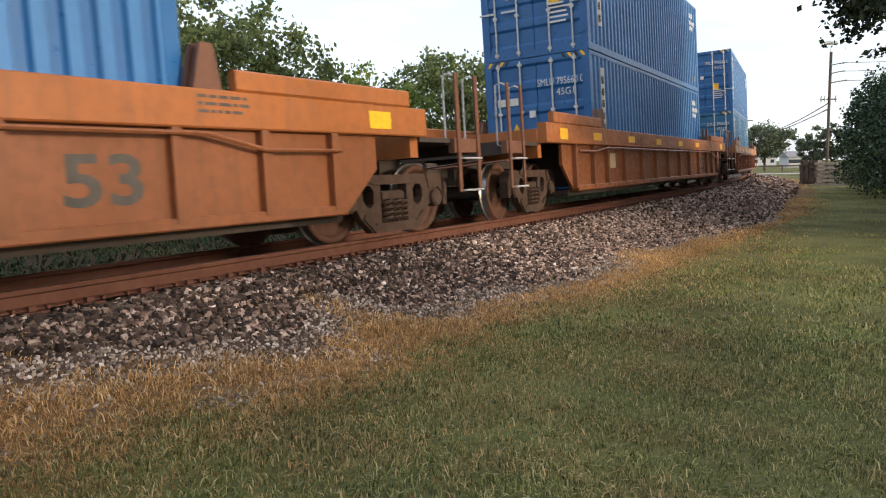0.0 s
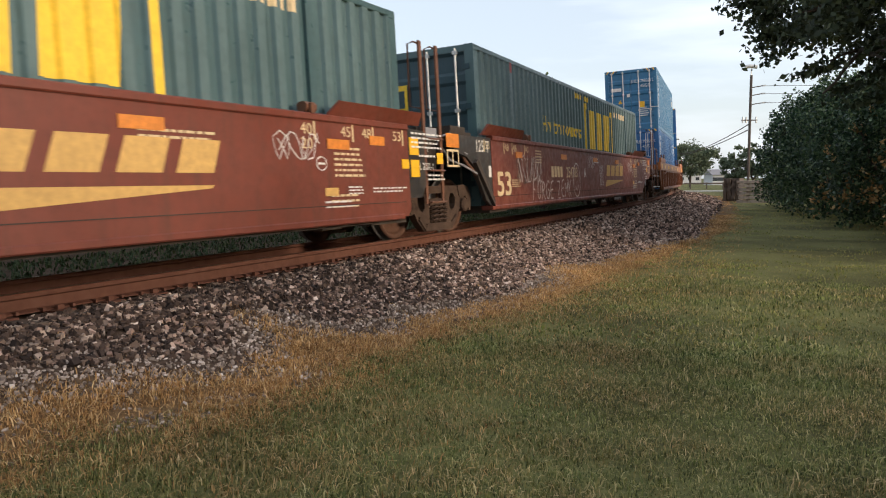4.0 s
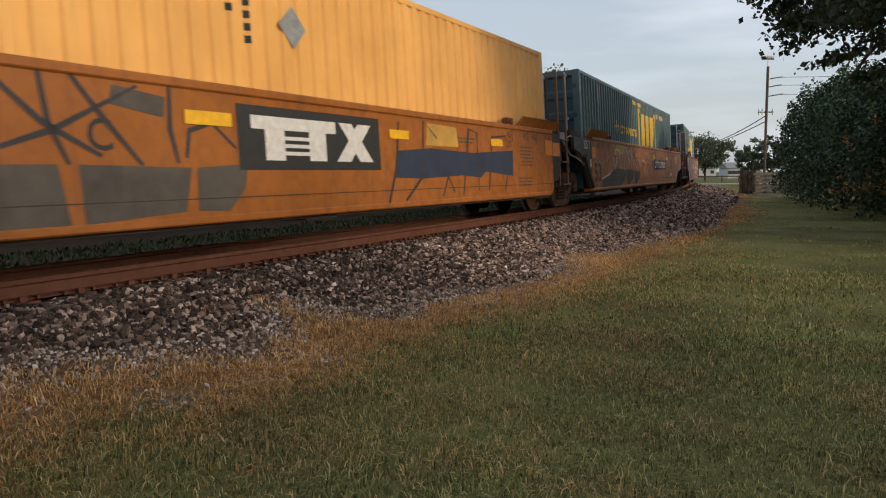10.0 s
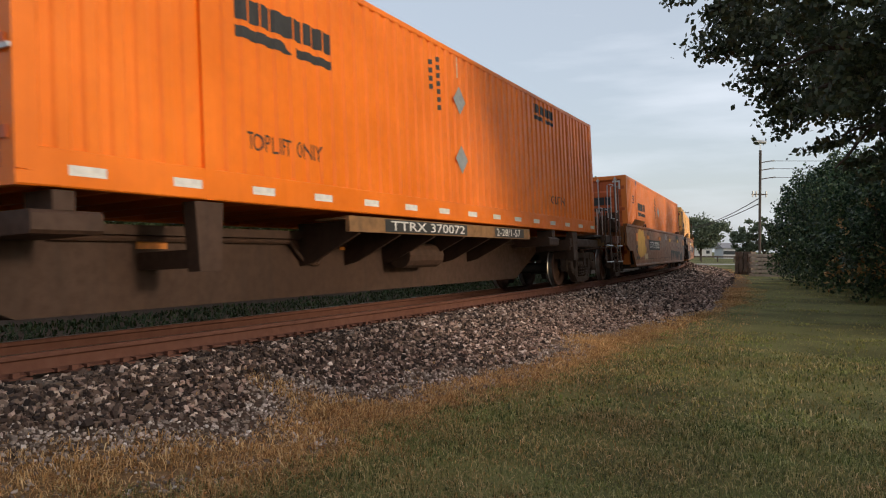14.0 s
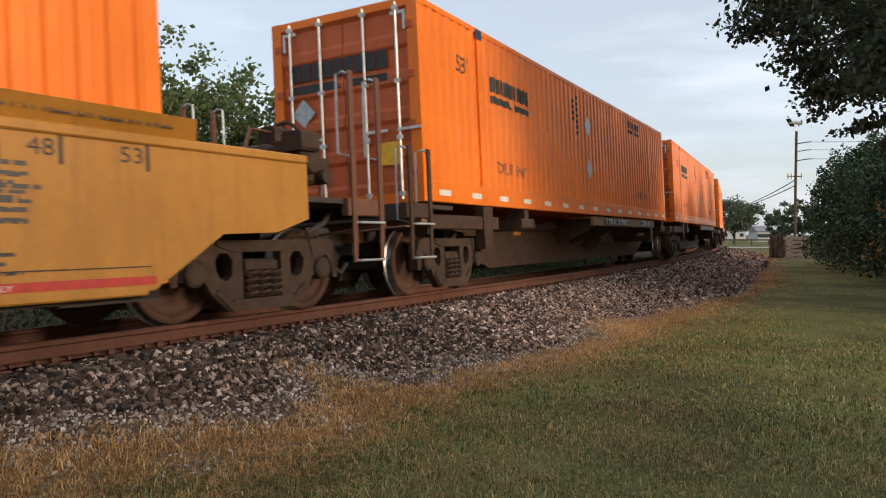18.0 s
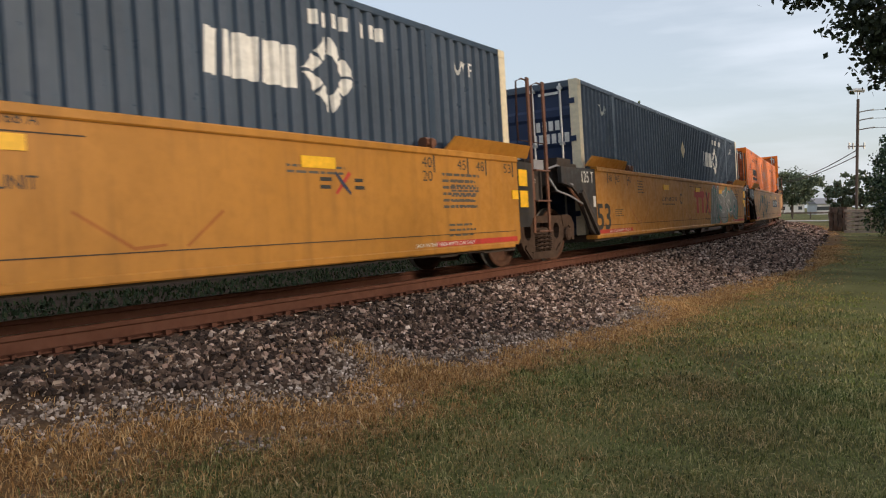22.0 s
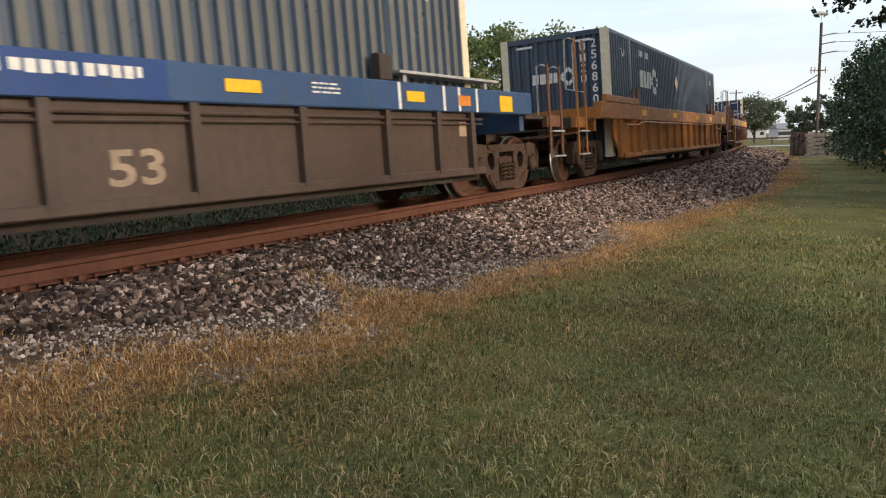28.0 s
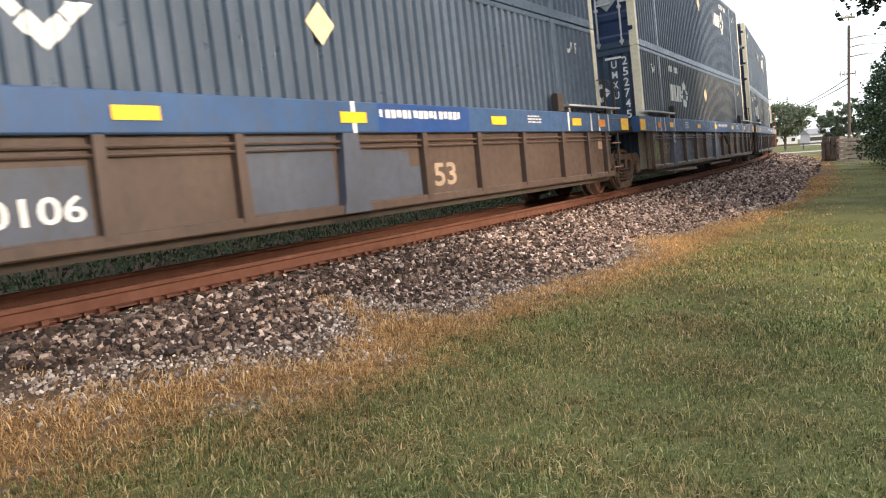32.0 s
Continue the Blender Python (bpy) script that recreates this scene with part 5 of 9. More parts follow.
def smooth_well(q, pitch, front, rear, side, label, name="well_car"):
    """A well car unit with plain plate sides. front, rear: 'coupler' or 'joint'."""
    car = tagged(new(name), label, "freight car", "cars of the train")
    h = pitch / 2
    xr = -9.72 if rear == "coupler" else -7.95
    xf = 9.72 if front == "coupler" else 7.90

    def body():
        lo = [(-8.12, 0.37)] if rear == "coupler" else [(-7.90, 0.37)]
        ring = [(7.78, 0.37), (8.55, 0.84), (9.25, 0.86), (9.72, 1.0), (9.72, 1.62)] if front == "coupler" else [(7.82, 0.37), (7.90, 0.46), (7.90, 1.62)]
        back = ([(-9.72, 1.62), (-9.72, 1.02), (-9.25, 0.86), (-8.62, 0.84)] if rear == "coupler" else [(-7.95, 1.62), (-7.95, 0.42)])
        return both(Shape().prism_y(lo + ring + back, -1.50, -1.44)).mesh("side_plate", M[side])
    part("side_plate", shared(("plate", front, rear, side), body), None, car, "painted steel side plate")
    part("top_chord", shared(("tchord", side, xr, xf), lambda: both(Shape().box(xr + 0.02, xf - 0.02, -1.53, -1.40, 1.58, 1.668, 0.015)).mesh("top_chord", M[side])), None, car)
    part("bottom_chord", shared(("bchord", side), lambda: both(Shape().box(-8.05, 7.7, -1.515, -1.30, 0.33, 0.41, 0.015)).mesh("bottom_chord", M[side])), None, car)
    part("seam", shared(("seam", side), lambda: both(Shape().box(-8.1, 7.75, -1.506, -1.499, 0.565, 0.575)).mesh("seam", M["dark"])), None, car)
    gd = Shape().add([(6.05, -1.47, 1.668), (8.30, -1.47, 1.668), (8.22, -1.58, 1.845), (6.20, -1.58, 1.845), (6.05, -1.43, 1.668), (8.30, -1.43, 1.668), (8.22, -1.545, 1.855), (6.20, -1.545, 1.855)], [(0, 1, 2, 3), (4, 7, 6, 5), (3, 2, 6, 7), (0, 4, 5, 1), (1, 5, 6, 2), (0, 3, 7, 4)])
    for mx in (False, True):
        part("loading_guide", shared(("guide", side, mx), lambda: both(gd.moved(mirror_x=mx)).mesh("loading_guide", M[side])), None, car, "flared guide on the top edge")
        lug = Shape().box(5.62, 5.82, -1.50, -1.36, 1.685, 1.80, 0.03).box(5.66, 5.72, -1.54, -1.5, 1.66, 1.78)
        part("locator", shared(("lug", mx, side), lambda: both(lug.moved(mirror_x=mx)).mesh("locator", M["rusty"])), None, car)
    part("floor", shared("wellfloor", lambda: Shape().box(-7.9, 7.9, -1.40, -1.15, 0.30, 0.39).box(-7.9, 7.9, 1.15, 1.40, 0.30, 0.39).box(-7.9, -7.0, -1.4, 1.4, 0.28, 0.38).box(7.0, 7.9, -1.4, 1.4, 0.28, 0.38).box(-0.3, 0.3, -1.4, 1.4, 0.28, 0.37).box(-6.3, -5.9, -1.4, 1.4, 0.28, 0.37).box(5.9, 6.3, -1.4, 1.4, 0.28, 0.37).mesh("floor", M["dark"])), None, car)
    for mx in (False, True):
        for nm, bx in (("bulkhead", (7.72, 7.82, -1.40, 1.40, 0.35, 1.55)), ("draft_sill", (7.8, 9.4, -0.4, 0.4, 0.85, 1.2)), ("deck", (7.8, 9.1, -1.2, 1.2, 1.21, 1.42))):
            part(nm, shared((nm, "s", mx), lambda: Shape().box(*bx).moved(mirror_x=mx).mesh(nm, M["dark"])), None, car)
    if front == "coupler":
        end_gear(car, 11.1, 1, "rusty", True, gear=True)
        bogie(car, q, h, -math.degrees(h / RC))
        wheel = Shape().lathe_y([(0.26, -0.02), (0.29, 0.0), (0.26, 0.02), (0.24, 0.0), (0.26, -0.02)], 16)
        wheel.box(-0.02, 0.02, -0.01, 0.01, -0.26, 0.26).box(-0.26, 0.26, -0.01, 0.01, -0.02, 0.02)
        part("brake_wheel", shared("bwheel", lambda: wheel.mesh("brake_wheel", M["iron"])), None, car, "hand brake wheel", at=pose(10.62, -0.35, 2.02, 0, 0, 90))
        part("brake_housing", shared("bhouse", lambda: Shape().box(-0.13, 0.12, -0.14, 0.14, 1.26, 2.2, 0.05).mesh("brake_housing", M["iron"])), None, car, "hand brake gear box", at=pose(10.45, -0.35, 0))
        part("end_sill", shared(("esill", side, 1), lambda: Shape().box(9.60, 9.78, -1.42, 1.42, 1.02, 1.6).mesh("end_sill", M[side])), None, car)
    else:
        bogie(car, q, h, -math.degrees(h / RC))
        part("end_panel", shared("fpanel", lambda: both(Shape().prism_y([(7.905, 0.62), (8.25, 0.62), (8.40, 0.80), (8.40, 1.60), (7.905, 1.62)], -1.49, -1.43)).mesh("end_panel", M["black"])), None, car, "black end panel")
        end_gear(car, 9.02, 1, "rusty", False, 2.95)
        if side in ("d_side", "d_dull"):
            reflectors(car, [(7.93, 1.14, 0.45, 0.28, 1.49)], "amber")
        else:
            reflectors(car, [(7.95, 1.24, 0.26, 0.25, 1.49), (7.97, 0.92, 0.24, 0.25, 1.49)])
            reflectors(car, [(7.70, 1.04, 0.19, 0.13, 1.502)])
        part("badge_plate", shared("badge", lambda: Shape().box(0, 0.34, -0.006, 0.0, 0, 0.15).mesh("badge_plate", M["roof_grey"])), None, car, "grey metal plate", at=pose(8.52, -1.46, 1.52))
        part("release_rod", shared("relrod", lambda: Shape().tube([(8.3, -1.35, 1.1), (8.8, -1.3, 1.05), (9.0, -1.0, 1.1)], 0.02, 6).mesh("release_rod", M["rusty"])), None, car)
        part("end_box", shared("ebox", lambda: Shape().box(8.0, 9.1, -1.30, 1.30, 1.05, 1.60).mesh("end_box", M["dark"])), None, car, "dark cross member over the bogie")
        marking("stencil", text_polys("RELEASE", 0.06), "white", car, 8.55, 1.33, 1.305, "small white words")
    if rear == "coupler":
        end_gear(car, -11.1, -1, "rusty", True, gear=True)
        bogie(car, q, -h, math.degrees(h / RC))
        part("end_sill", shared(("esill", side, -1), lambda: Shape().box(-9.78, -9.60, -1.42, 1.42, 1.02, 1.6).mesh("end_sill", M[side])), None, car)
    else:
        part("end_panel", shared("rpanel", lambda: both(Shape().prism_y([(-7.955, 0.42), (-7.955, 1.62), (-9.6, 1.60), (-9.6, 1.33), (-9.1, 1.26), (-8.75, 1.08), (-8.3, 0.52), (-8.1, 0.42)], -1.495, -1.43)).mesh("end_panel", M["black"])), None, car, "black end panel with white capacity mark")
        part("gusset", shared("rgus", lambda: both(Shape().prism_y([(-8.85, 1.16), (-8.02, 0.40), (-8.02, 0.52), (-8.75, 1.22)], -1.56, -1.40)).mesh("gusset", M["dark"])), None, car)
        marking("capacity", text_polys("125 T", 0.20, 0.01), "white", car, -8.66, 1.36, 1.500, "white capacity mark", None, None, 0.6)
        part("platform", shared(("platform", "rear"), lambda: Shape().box(-0.45, 0.45, -1.4, 1.4, 1.602, 1.68).box(-0.42, 0.2, -1.4, 1.4, 1.66, 1.76).mesh("platform", M["dark"])), None, car, at=pose(-9.1, 0, 0))
        marking("notice", rects((0, 0.13, 0, 0.2)), "white", car, -8.12, 0.92, 1.500)
        for k, pts in enumerate(([(-9.9, -1.35, 1.55), (-9.6, -1.42, 1.62), (-9.35, -1.45, 1.55), (-9.3, -1.46, 1.35), (-9.1, -1.5, 1.3)], [(-9.8, -1.3, 1.5), (-9.6, -1.40, 1.2), (-9.2, -1.46, 1.12), (-8.7, -1.5, 0.98)])):
            part("air_hose", shared(("ahose", k), lambda: Shape().tube(pts, 0.018, 6).mesh("air_hose", M["roof_grey"])), None, car)
        part("end_box", shared("ebox2", lambda: Shape().box(-9.6, -8.0, -1.30, 1.30, 1.30, 1.60).mesh("end_box", M["dark"])), None, car, "dark cross member over the bogie")
        pipe = [(-9.2, -1.2, 1.75), (-9.3, -1.35, 1.5), (-9.0, -1.45, 1.15), (-8.6, -1.46, 0.95)]
        part("pipe", shared("rpipe", lambda: Shape().tube(pipe, 0.03, 6).mesh("pipe", M["rusty"])), None, car)
    KEYED.append((car, q, 0.0, h))
    return car


def side_marks(car, side_y, ink, x53, z53=0.58, tall53=0.44):
    """Length marks, capacity print and the big size figure along a plate side."""
    marking("size_figure", text_polys("53", tall53, 0.02), ink, car, x53, z53, side_y, "large painted figure 53", None, None, 0.78)
    for tx, xr, xf in (("53", -8.25, 7.50), ("48", -7.22, 6.74), ("45", -6.75, 6.27), ("40", -5.99, 5.48)):
        for xx, tick in ((xr, -0.06), (xf, 0.24)):
            marking("length_mark", text_polys(tx, 0.13), ink, car, xx, 1.42, side_y, "", None, None, 0.21)
            marking("tick", rects((tick, tick + 0.035, -0.06, 0.16)), ink, car, xx, 1.42, side_y)
    marking("length_mark", text_polys("20", 0.13), ink, car, 5.48, 1.25, side_y, "", None, None, 0.21)
    for x, w, h, z, n in ((-6.9, 0.55, 0.16, 0.72, 4), (-5.3, 0.5, 0.3, 1.2, 5), (3.2, 1.0, 0.12, 1.25, 2), (6.1, 0.7, 0.4, 0.9, 6), (6.0, 0.75, 0.2, 0.52, 3)):
        marking("small_print", small_print(n, w, h, mr), "spray_grey" if ink == "ink" else ink, car, x, z, side_y)


def ribbed_well(q, pitch, front, rear, chord, side, ribs, label, name="well_car", inset=0.085, slope=True, wide=8.1, pipe=True):
    """A well car whose recessed side plates are stiffened by upright ribs under a deep top chord."""
    car = tagged(new(name), label, "freight car", "cars of the train")
    h = pitch / 2
    e0, e1 = -(h + 0.2 if rear == "coupler" else 9.27), (h + 0.2 if front == "coupler" else 9.02)
    if chord == "f_chord":
        e0, e1 = -7.8, 7.8
    w0 = wide
    key = (chord, side, ribs, wide, slope, front, rear)
    lo = [(-w0, 0.40), (w0, 0.40)]
    if slope:
        ring = lo + [(w0 + 0.55, 0.86), (w0 + 0.55, 1.3), (-w0 - 0.55, 1.3), (-w0 - 0.55, 0.86)]
    else:
        ring = [(-w0 - 0.25, 0.40), (w0 - 0.36, 0.40), (w0 - 0.36, 1.3), (-w0 - 0.25, 1.3)] if w0 > 8.1 else lo + [(w0, 1.3), (-w0, 1.3)]
    part("side_plate", shared((*key, "plate"), lambda: both(Shape().prism_y(ring, -1.5 + inset, -1.36)).mesh("side_plate", M[side])), None, car, "recessed steel side plate")
    part("top_chord", shared((*key, "chord"), lambda: both(Shape().box(e0, e1, -1.51, -1.34, 1.25, 1.60, 0.015)).mesh("top_chord", M[chord])), None, car, "deep painted top chord")
    part("bottom_chord", shared((*key, "bot"), lambda: both(Shape().box(-w0 + 0.1, w0 - 0.1, -1.49, -1.30, 0.36, 0.47, 0.015)).mesh("bottom_chord", M[side])), None, car)
    rib = shared((side, chord, inset, "rib"), lambda: Shape().prism_y([(-0.065, 0.42), (0.065, 0.42), (0.05, 1.25), (-0.05, 1.25)], -1.50, -1.5 + inset).mesh("rib", M[side]))
    ribf = shared((side, chord, inset, "ribf"), lambda: Shape().prism_y([(-0.065, 0.42), (0.065, 0.42), (0.05, 1.25), (-0.05, 1.25)], 1.5 - inset, 1.50).mesh("rib", M[side]))
    for x in ribs:
        part("rib", rib, None, car, at=pose(x, 0, 0))
        part("rib", ribf, None, car, at=pose(x, 0, 0))
    part("floor", shared(("floor", w0), lambda: Shape().box(-w0, w0, -1.30, -1.10, 0.28, 0.39).box(-w0, w0, 1.10, 1.30, 0.28, 0.39).box(-w0, -w0 + 0.8, -1.3, 1.3, 0.28, 0.38).box(w0 - 0.8, w0, -1.3, 1.3, 0.28, 0.38).box(-0.3, 0.3, -1.3, 1.3, 0.28, 0.37).mesh("floor", M["dark"])), None, car)
    wb = w0 - 0.48
    for mx in (False, True):
        for nm, bx in (("bulkhead", (wb, wb + 0.1, -1.34, 1.34, 0.45, 1.5)), ("draft_sill", (wb + 0.1, h + 0.1, -0.4, 0.4, 0.86, 1.26)), ("deck", (wb + 0.1, h - 0.35, -1.33, 1.33, 1.28, 1.40))):
            part(nm, shared((nm, w0, h, mx), lambda: Shape().box(*bx).moved(mirror_x=mx).mesh(nm, M["dark"])), None, car)
    if pipe:
        pts = [(-w0 + 0.1, -1.53, 1.12), (-w0 + 1.2, -1.53, 1.12), (-w0 + 1.9, -1.53, 1.20), (w0 - 2.0, -1.53, 1.20), (w0 - 1.3, -1.53, 1.06), (w0 - 0.2, -1.53, 1.06)]
        part("pipe", shared(("pipe", w0, side), lambda: Shape().tube(pts, 0.022, 6).mesh("pipe", M[side])), None, car, "brake pipe clipped along the side")
    else:
        pts = [(-w0 + 0.1, -1.46, 1.16), (w0 - 0.1, -1.46, 1.16)]
        part("pipe", shared(("pipe2", w0, side), lambda: Shape().tube(pts, 0.018, 6).tube([(x, y, z - 0.07) for x, y, z in pts], 0.014, 5).mesh("pipe", M[side])), None, car)
    for sgn, kind in ((1, front), (-1, rear)):
        bogie(car, q, sgn * h, -sgn * math.degrees(h / RC))
        if kind == "coupler":
            end_gear(car, sgn * (h + 1.6), sgn, chord if chord == "g_side" else "rusty", True, 2.75 if chord == "g_side" else 2.15)
        elif sgn > 0:
            end_gear(car, 8.48, 1, "dark", False, 2.3)
        if kind == "coupler":
            part("end_sill", shared((chord, h, sgn, "sill"), lambda: Shape().box(min(sgn * (h + 0.06), sgn * (h + 0.22)), max(sgn * (h + 0.06), sgn * (h + 0.22)), -1.34, 1.34, 1.0, 1.5).mesh("end_sill", M["rusty" if chord == "f_chord" else chord])), None, car)
    KEYED.append((car, q, 0.0, h))
    return car


def guide_boxes(car, chord, x0, x1, z1=1.80):
    for sgn in (-1, 1):
        a, b = sorted((sgn * x0, sgn * x1))
        part("loading_guide", shared((chord, x0, x1, sgn, "gbox"), lambda: both(Shape().box(a, b, -1.52, -1.42, 1.60, z1, 0.02)).mesh("loading_guide", M[chord])), None, car, "raised guide on the top chord")
        c = sgn * (x0 - 0.28)
        part("locator", shared((chord, x0, sgn, "post"), lambda: both(Shape().prism_y([(c - 0.16, 1.60), (c + 0.16, 1.60), (c + 0.10, 2.02), (c - 0.05, 2.02)], -1.46, -1.40).prism_y([(c - 0.16, 1.60), (c + 0.16, 1.60), (c + 0.10, 2.02), (c - 0.05, 2.02)], -1.34, -1.28).box(c - 0.1, c + 0.1, -1.42, -1.3, 1.6, 1.75)).mesh("locator", M["rusty"])), None, car, "upright locator post")


def spine_car(q, front, rear, label):
    """A skeleton car: one deep centre sill with short outrigger platforms that carry the container."""
    car = tagged(new("spine_car"), label, "freight car", "cars of the train")
    h = 8.75

    def sill():
        ring = [(-5.9, 0.26), (5.9, 0.26), (7.25, 0.82), (8.9, 0.82), (8.9, 1.12), (-8.9, 1.12), (-8.9, 0.82), (-7.25, 0.82)]
        return Shape().prism_y(ring, -0.42, 0.42).prism_y([(-6.9, 1.02), (6.9, 1.02), (6.9, 1.12), (-6.9, 1.12)], -0.5, 0.5).mesh("centre_sill", M["t_side"])
    part("centre_sill", shared("spine", sill), None, car, "deep brown centre sill")
    for sx in (-1, 1):
        part("outrigger", shared(("outr", sx), lambda: Shape().box(min(sx * 5.7, sx * 6.35), max(sx * 5.7, sx * 6.35), -1.32, 1.32, 0.95, 1.14, 0.03).box(min(sx * 5.95, sx * 6.15), max(sx * 5.95, sx * 6.15), -1.30, -0.95, 1.14, 1.30).box(min(sx * 5.95, sx * 6.15), max(sx * 5.95, sx * 6.15), 0.95, 1.30, 1.14, 1.30).mesh("outrigger", M["t_side"])), None, car, "cross arm with a container pedestal")
    plat = Shape().box(-2.2, 4.2, -1.42, -1.36, 1.06, 1.26).box(-2.2, 4.2, -1.36, -0.9, 1.22, 1.25)
    part("platform", shared("splat", lambda: both(plat).mesh("platform", M["t_yellow"])), None, car, "worn yellow side platform")
    for sx in (-1, 1):
        lo, hi = sorted((sx * 7.3, sx * 9.75))
        part("bolster_box", shared(("sbox", sx), lambda: both(Shape().box(lo, hi, -1.28, -1.16, 0.93, 1.14, 0.015).box(lo, hi, -1.16, -0.42, 1.06, 1.12).box(lo - 0.01, lo + 0.12, -1.26, -0.42, 0.86, 1.06)).mesh("bolster_box", M["t_side"])), None, car, "brown side beam over the bogie")
        part("top_plate", shared(("stop", sx), lambda: Shape().box(min(sx * 6.6, sx * 8.6), max(sx * 6.6, sx * 8.6), -0.62, 0.62, 1.125, 1.19, 0.01).mesh("top_plate", M["rusty"])), None, car, "rusty plate on the sill")
    for i in range(6):
        x = -1.9 + i * 1.05
        part("bracket", shared("sbr", lambda: both(Shape().prism_x([(-0.42, 0.66), (-0.62, 0.70), (-1.36, 1.04), (-1.36, 1.22), (-0.42, 1.22)], -0.03, 0.03)).mesh("bracket", M["t_side"])), None, car, at=pose(x, 0, 0))
    part("air_tank", shared("tank", lambda: Shape().tube([(0.2, -0.72, 0.78), (0.3, -0.72, 0.78), (1.25, -0.72, 0.78), (1.35, -0.72, 0.78)], 0.2, 14).mesh("air_tank", M["t_side"])), None, car, "air reservoir")
    part("pipe", shared("spipe", lambda: Shape().tube([(-5.6, -0.47, 0.98), (-2.2, -0.47, 0.98), (-1.9, -0.47, 0.72), (-1.6, -0.47, 0.68), (-1.3, -0.47, 0.95), (1.2, -0.47, 0.97)], 0.03, 6).mesh("pipe", M["t_side"])), None, car)
    for sgn, kind in ((1, front), (-1, rear)):
        bogie(car, q, sgn * h, -sgn * math.degrees(h / RC))
        if kind == "coupler":
            end_gear(car, sgn * (h + 1.75), sgn, "t_side", True, 2.0)
            part("end_sill", shared(("spinend", sgn), lambda: Shape().box(min(sgn * (h + 0.2), sgn * (h + 1.4)), max(sgn * (h + 0.2), sgn * (h + 1.4)), -0.35, 0.35, 0.78, 1.1).box(min(sgn * (h + 1.2), sgn * (h + 1.42)), max(sgn * (h + 1.2), sgn * (h + 1.42)), -1.4, 1.4, 0.98, 1.18).mesh("end_sill", M["t_yellow"])), None, car)
    KEYED.append((car, q, 0.0, h))
    return car


# ---- the train, from its head backwards ----
RIBS_U = [-8.0, -6.9, -5.94, -4.61, -3.05, -1.64, -0.15, 1.33, 2.78, 4.28, 5.76, 6.79, 7.8]
BROWN = "orange-brown well car with ribbed sides, dusty and worn"
for q in (-32.5, -9.7, 13.15):
    car = ribbed_well(q, 18.7, "coupler", "coupler", "u_chord", "u_side", tuple(RIBS_U), BROWN, wide=8.05)
    guide_boxes(car, "u_chord", 6.45, 9.2)
    reflectors(car, [(x, 1.34, 0.55, 0.15, 1.51) for x in (-7.0, -4.4, -1.7, 1.0, 3.6)] + [(8.4, 1.32, 0.4, 0.2, 1.51), (-8.9, 1.32, 0.4, 0.2, 1.51)])
    marking("size_figure", text_polys("53", 0.40, 0.02), "spray_grey", car, 4.75, 0.62, 1.417, "large faded figure 53", None, None, 0.7)
    marking("notice", rects((0, 0.42, 0, 0.32)), "cream", car, -5.6, 0.78, 1.417, "pale notice board")
    marking("small_print", small_print(3, 0.6, 0.2, mr), "spray_grey", car, 6.0, 1.36, 1.514)
    marking("scrawl", scrawl(1.25, 0.30, 5, mr, 0.02), "spray_black", car, -4.2, 1.28, 1.514, "thin black spray scrawl on the chord")
LB = "blue corrugated forty-foot container stacked on another"
LT = "faded teal corrugated forty-foot container stacked on top"
container("teal", "faded teal corrugated forty-foot container in the well", -32.5, 0.40, 9.35, marks_teal)
container("blue", LB, -32.5, 3.31, 9.35, marks_blue)
container("blue", "blue corrugated forty-foot container in the well", -9.7, 0.40, 9.35, marks_blue)
container("blue", LB, -9.7, 3.31, 9.35, marks_blue)
container("blue", "blue corrugated forty-foot container in the well", 13.15, 0.40, 9.35, marks_blue)
container("teal", LT, 13.15, 3.31, 9.35, marks_teal)

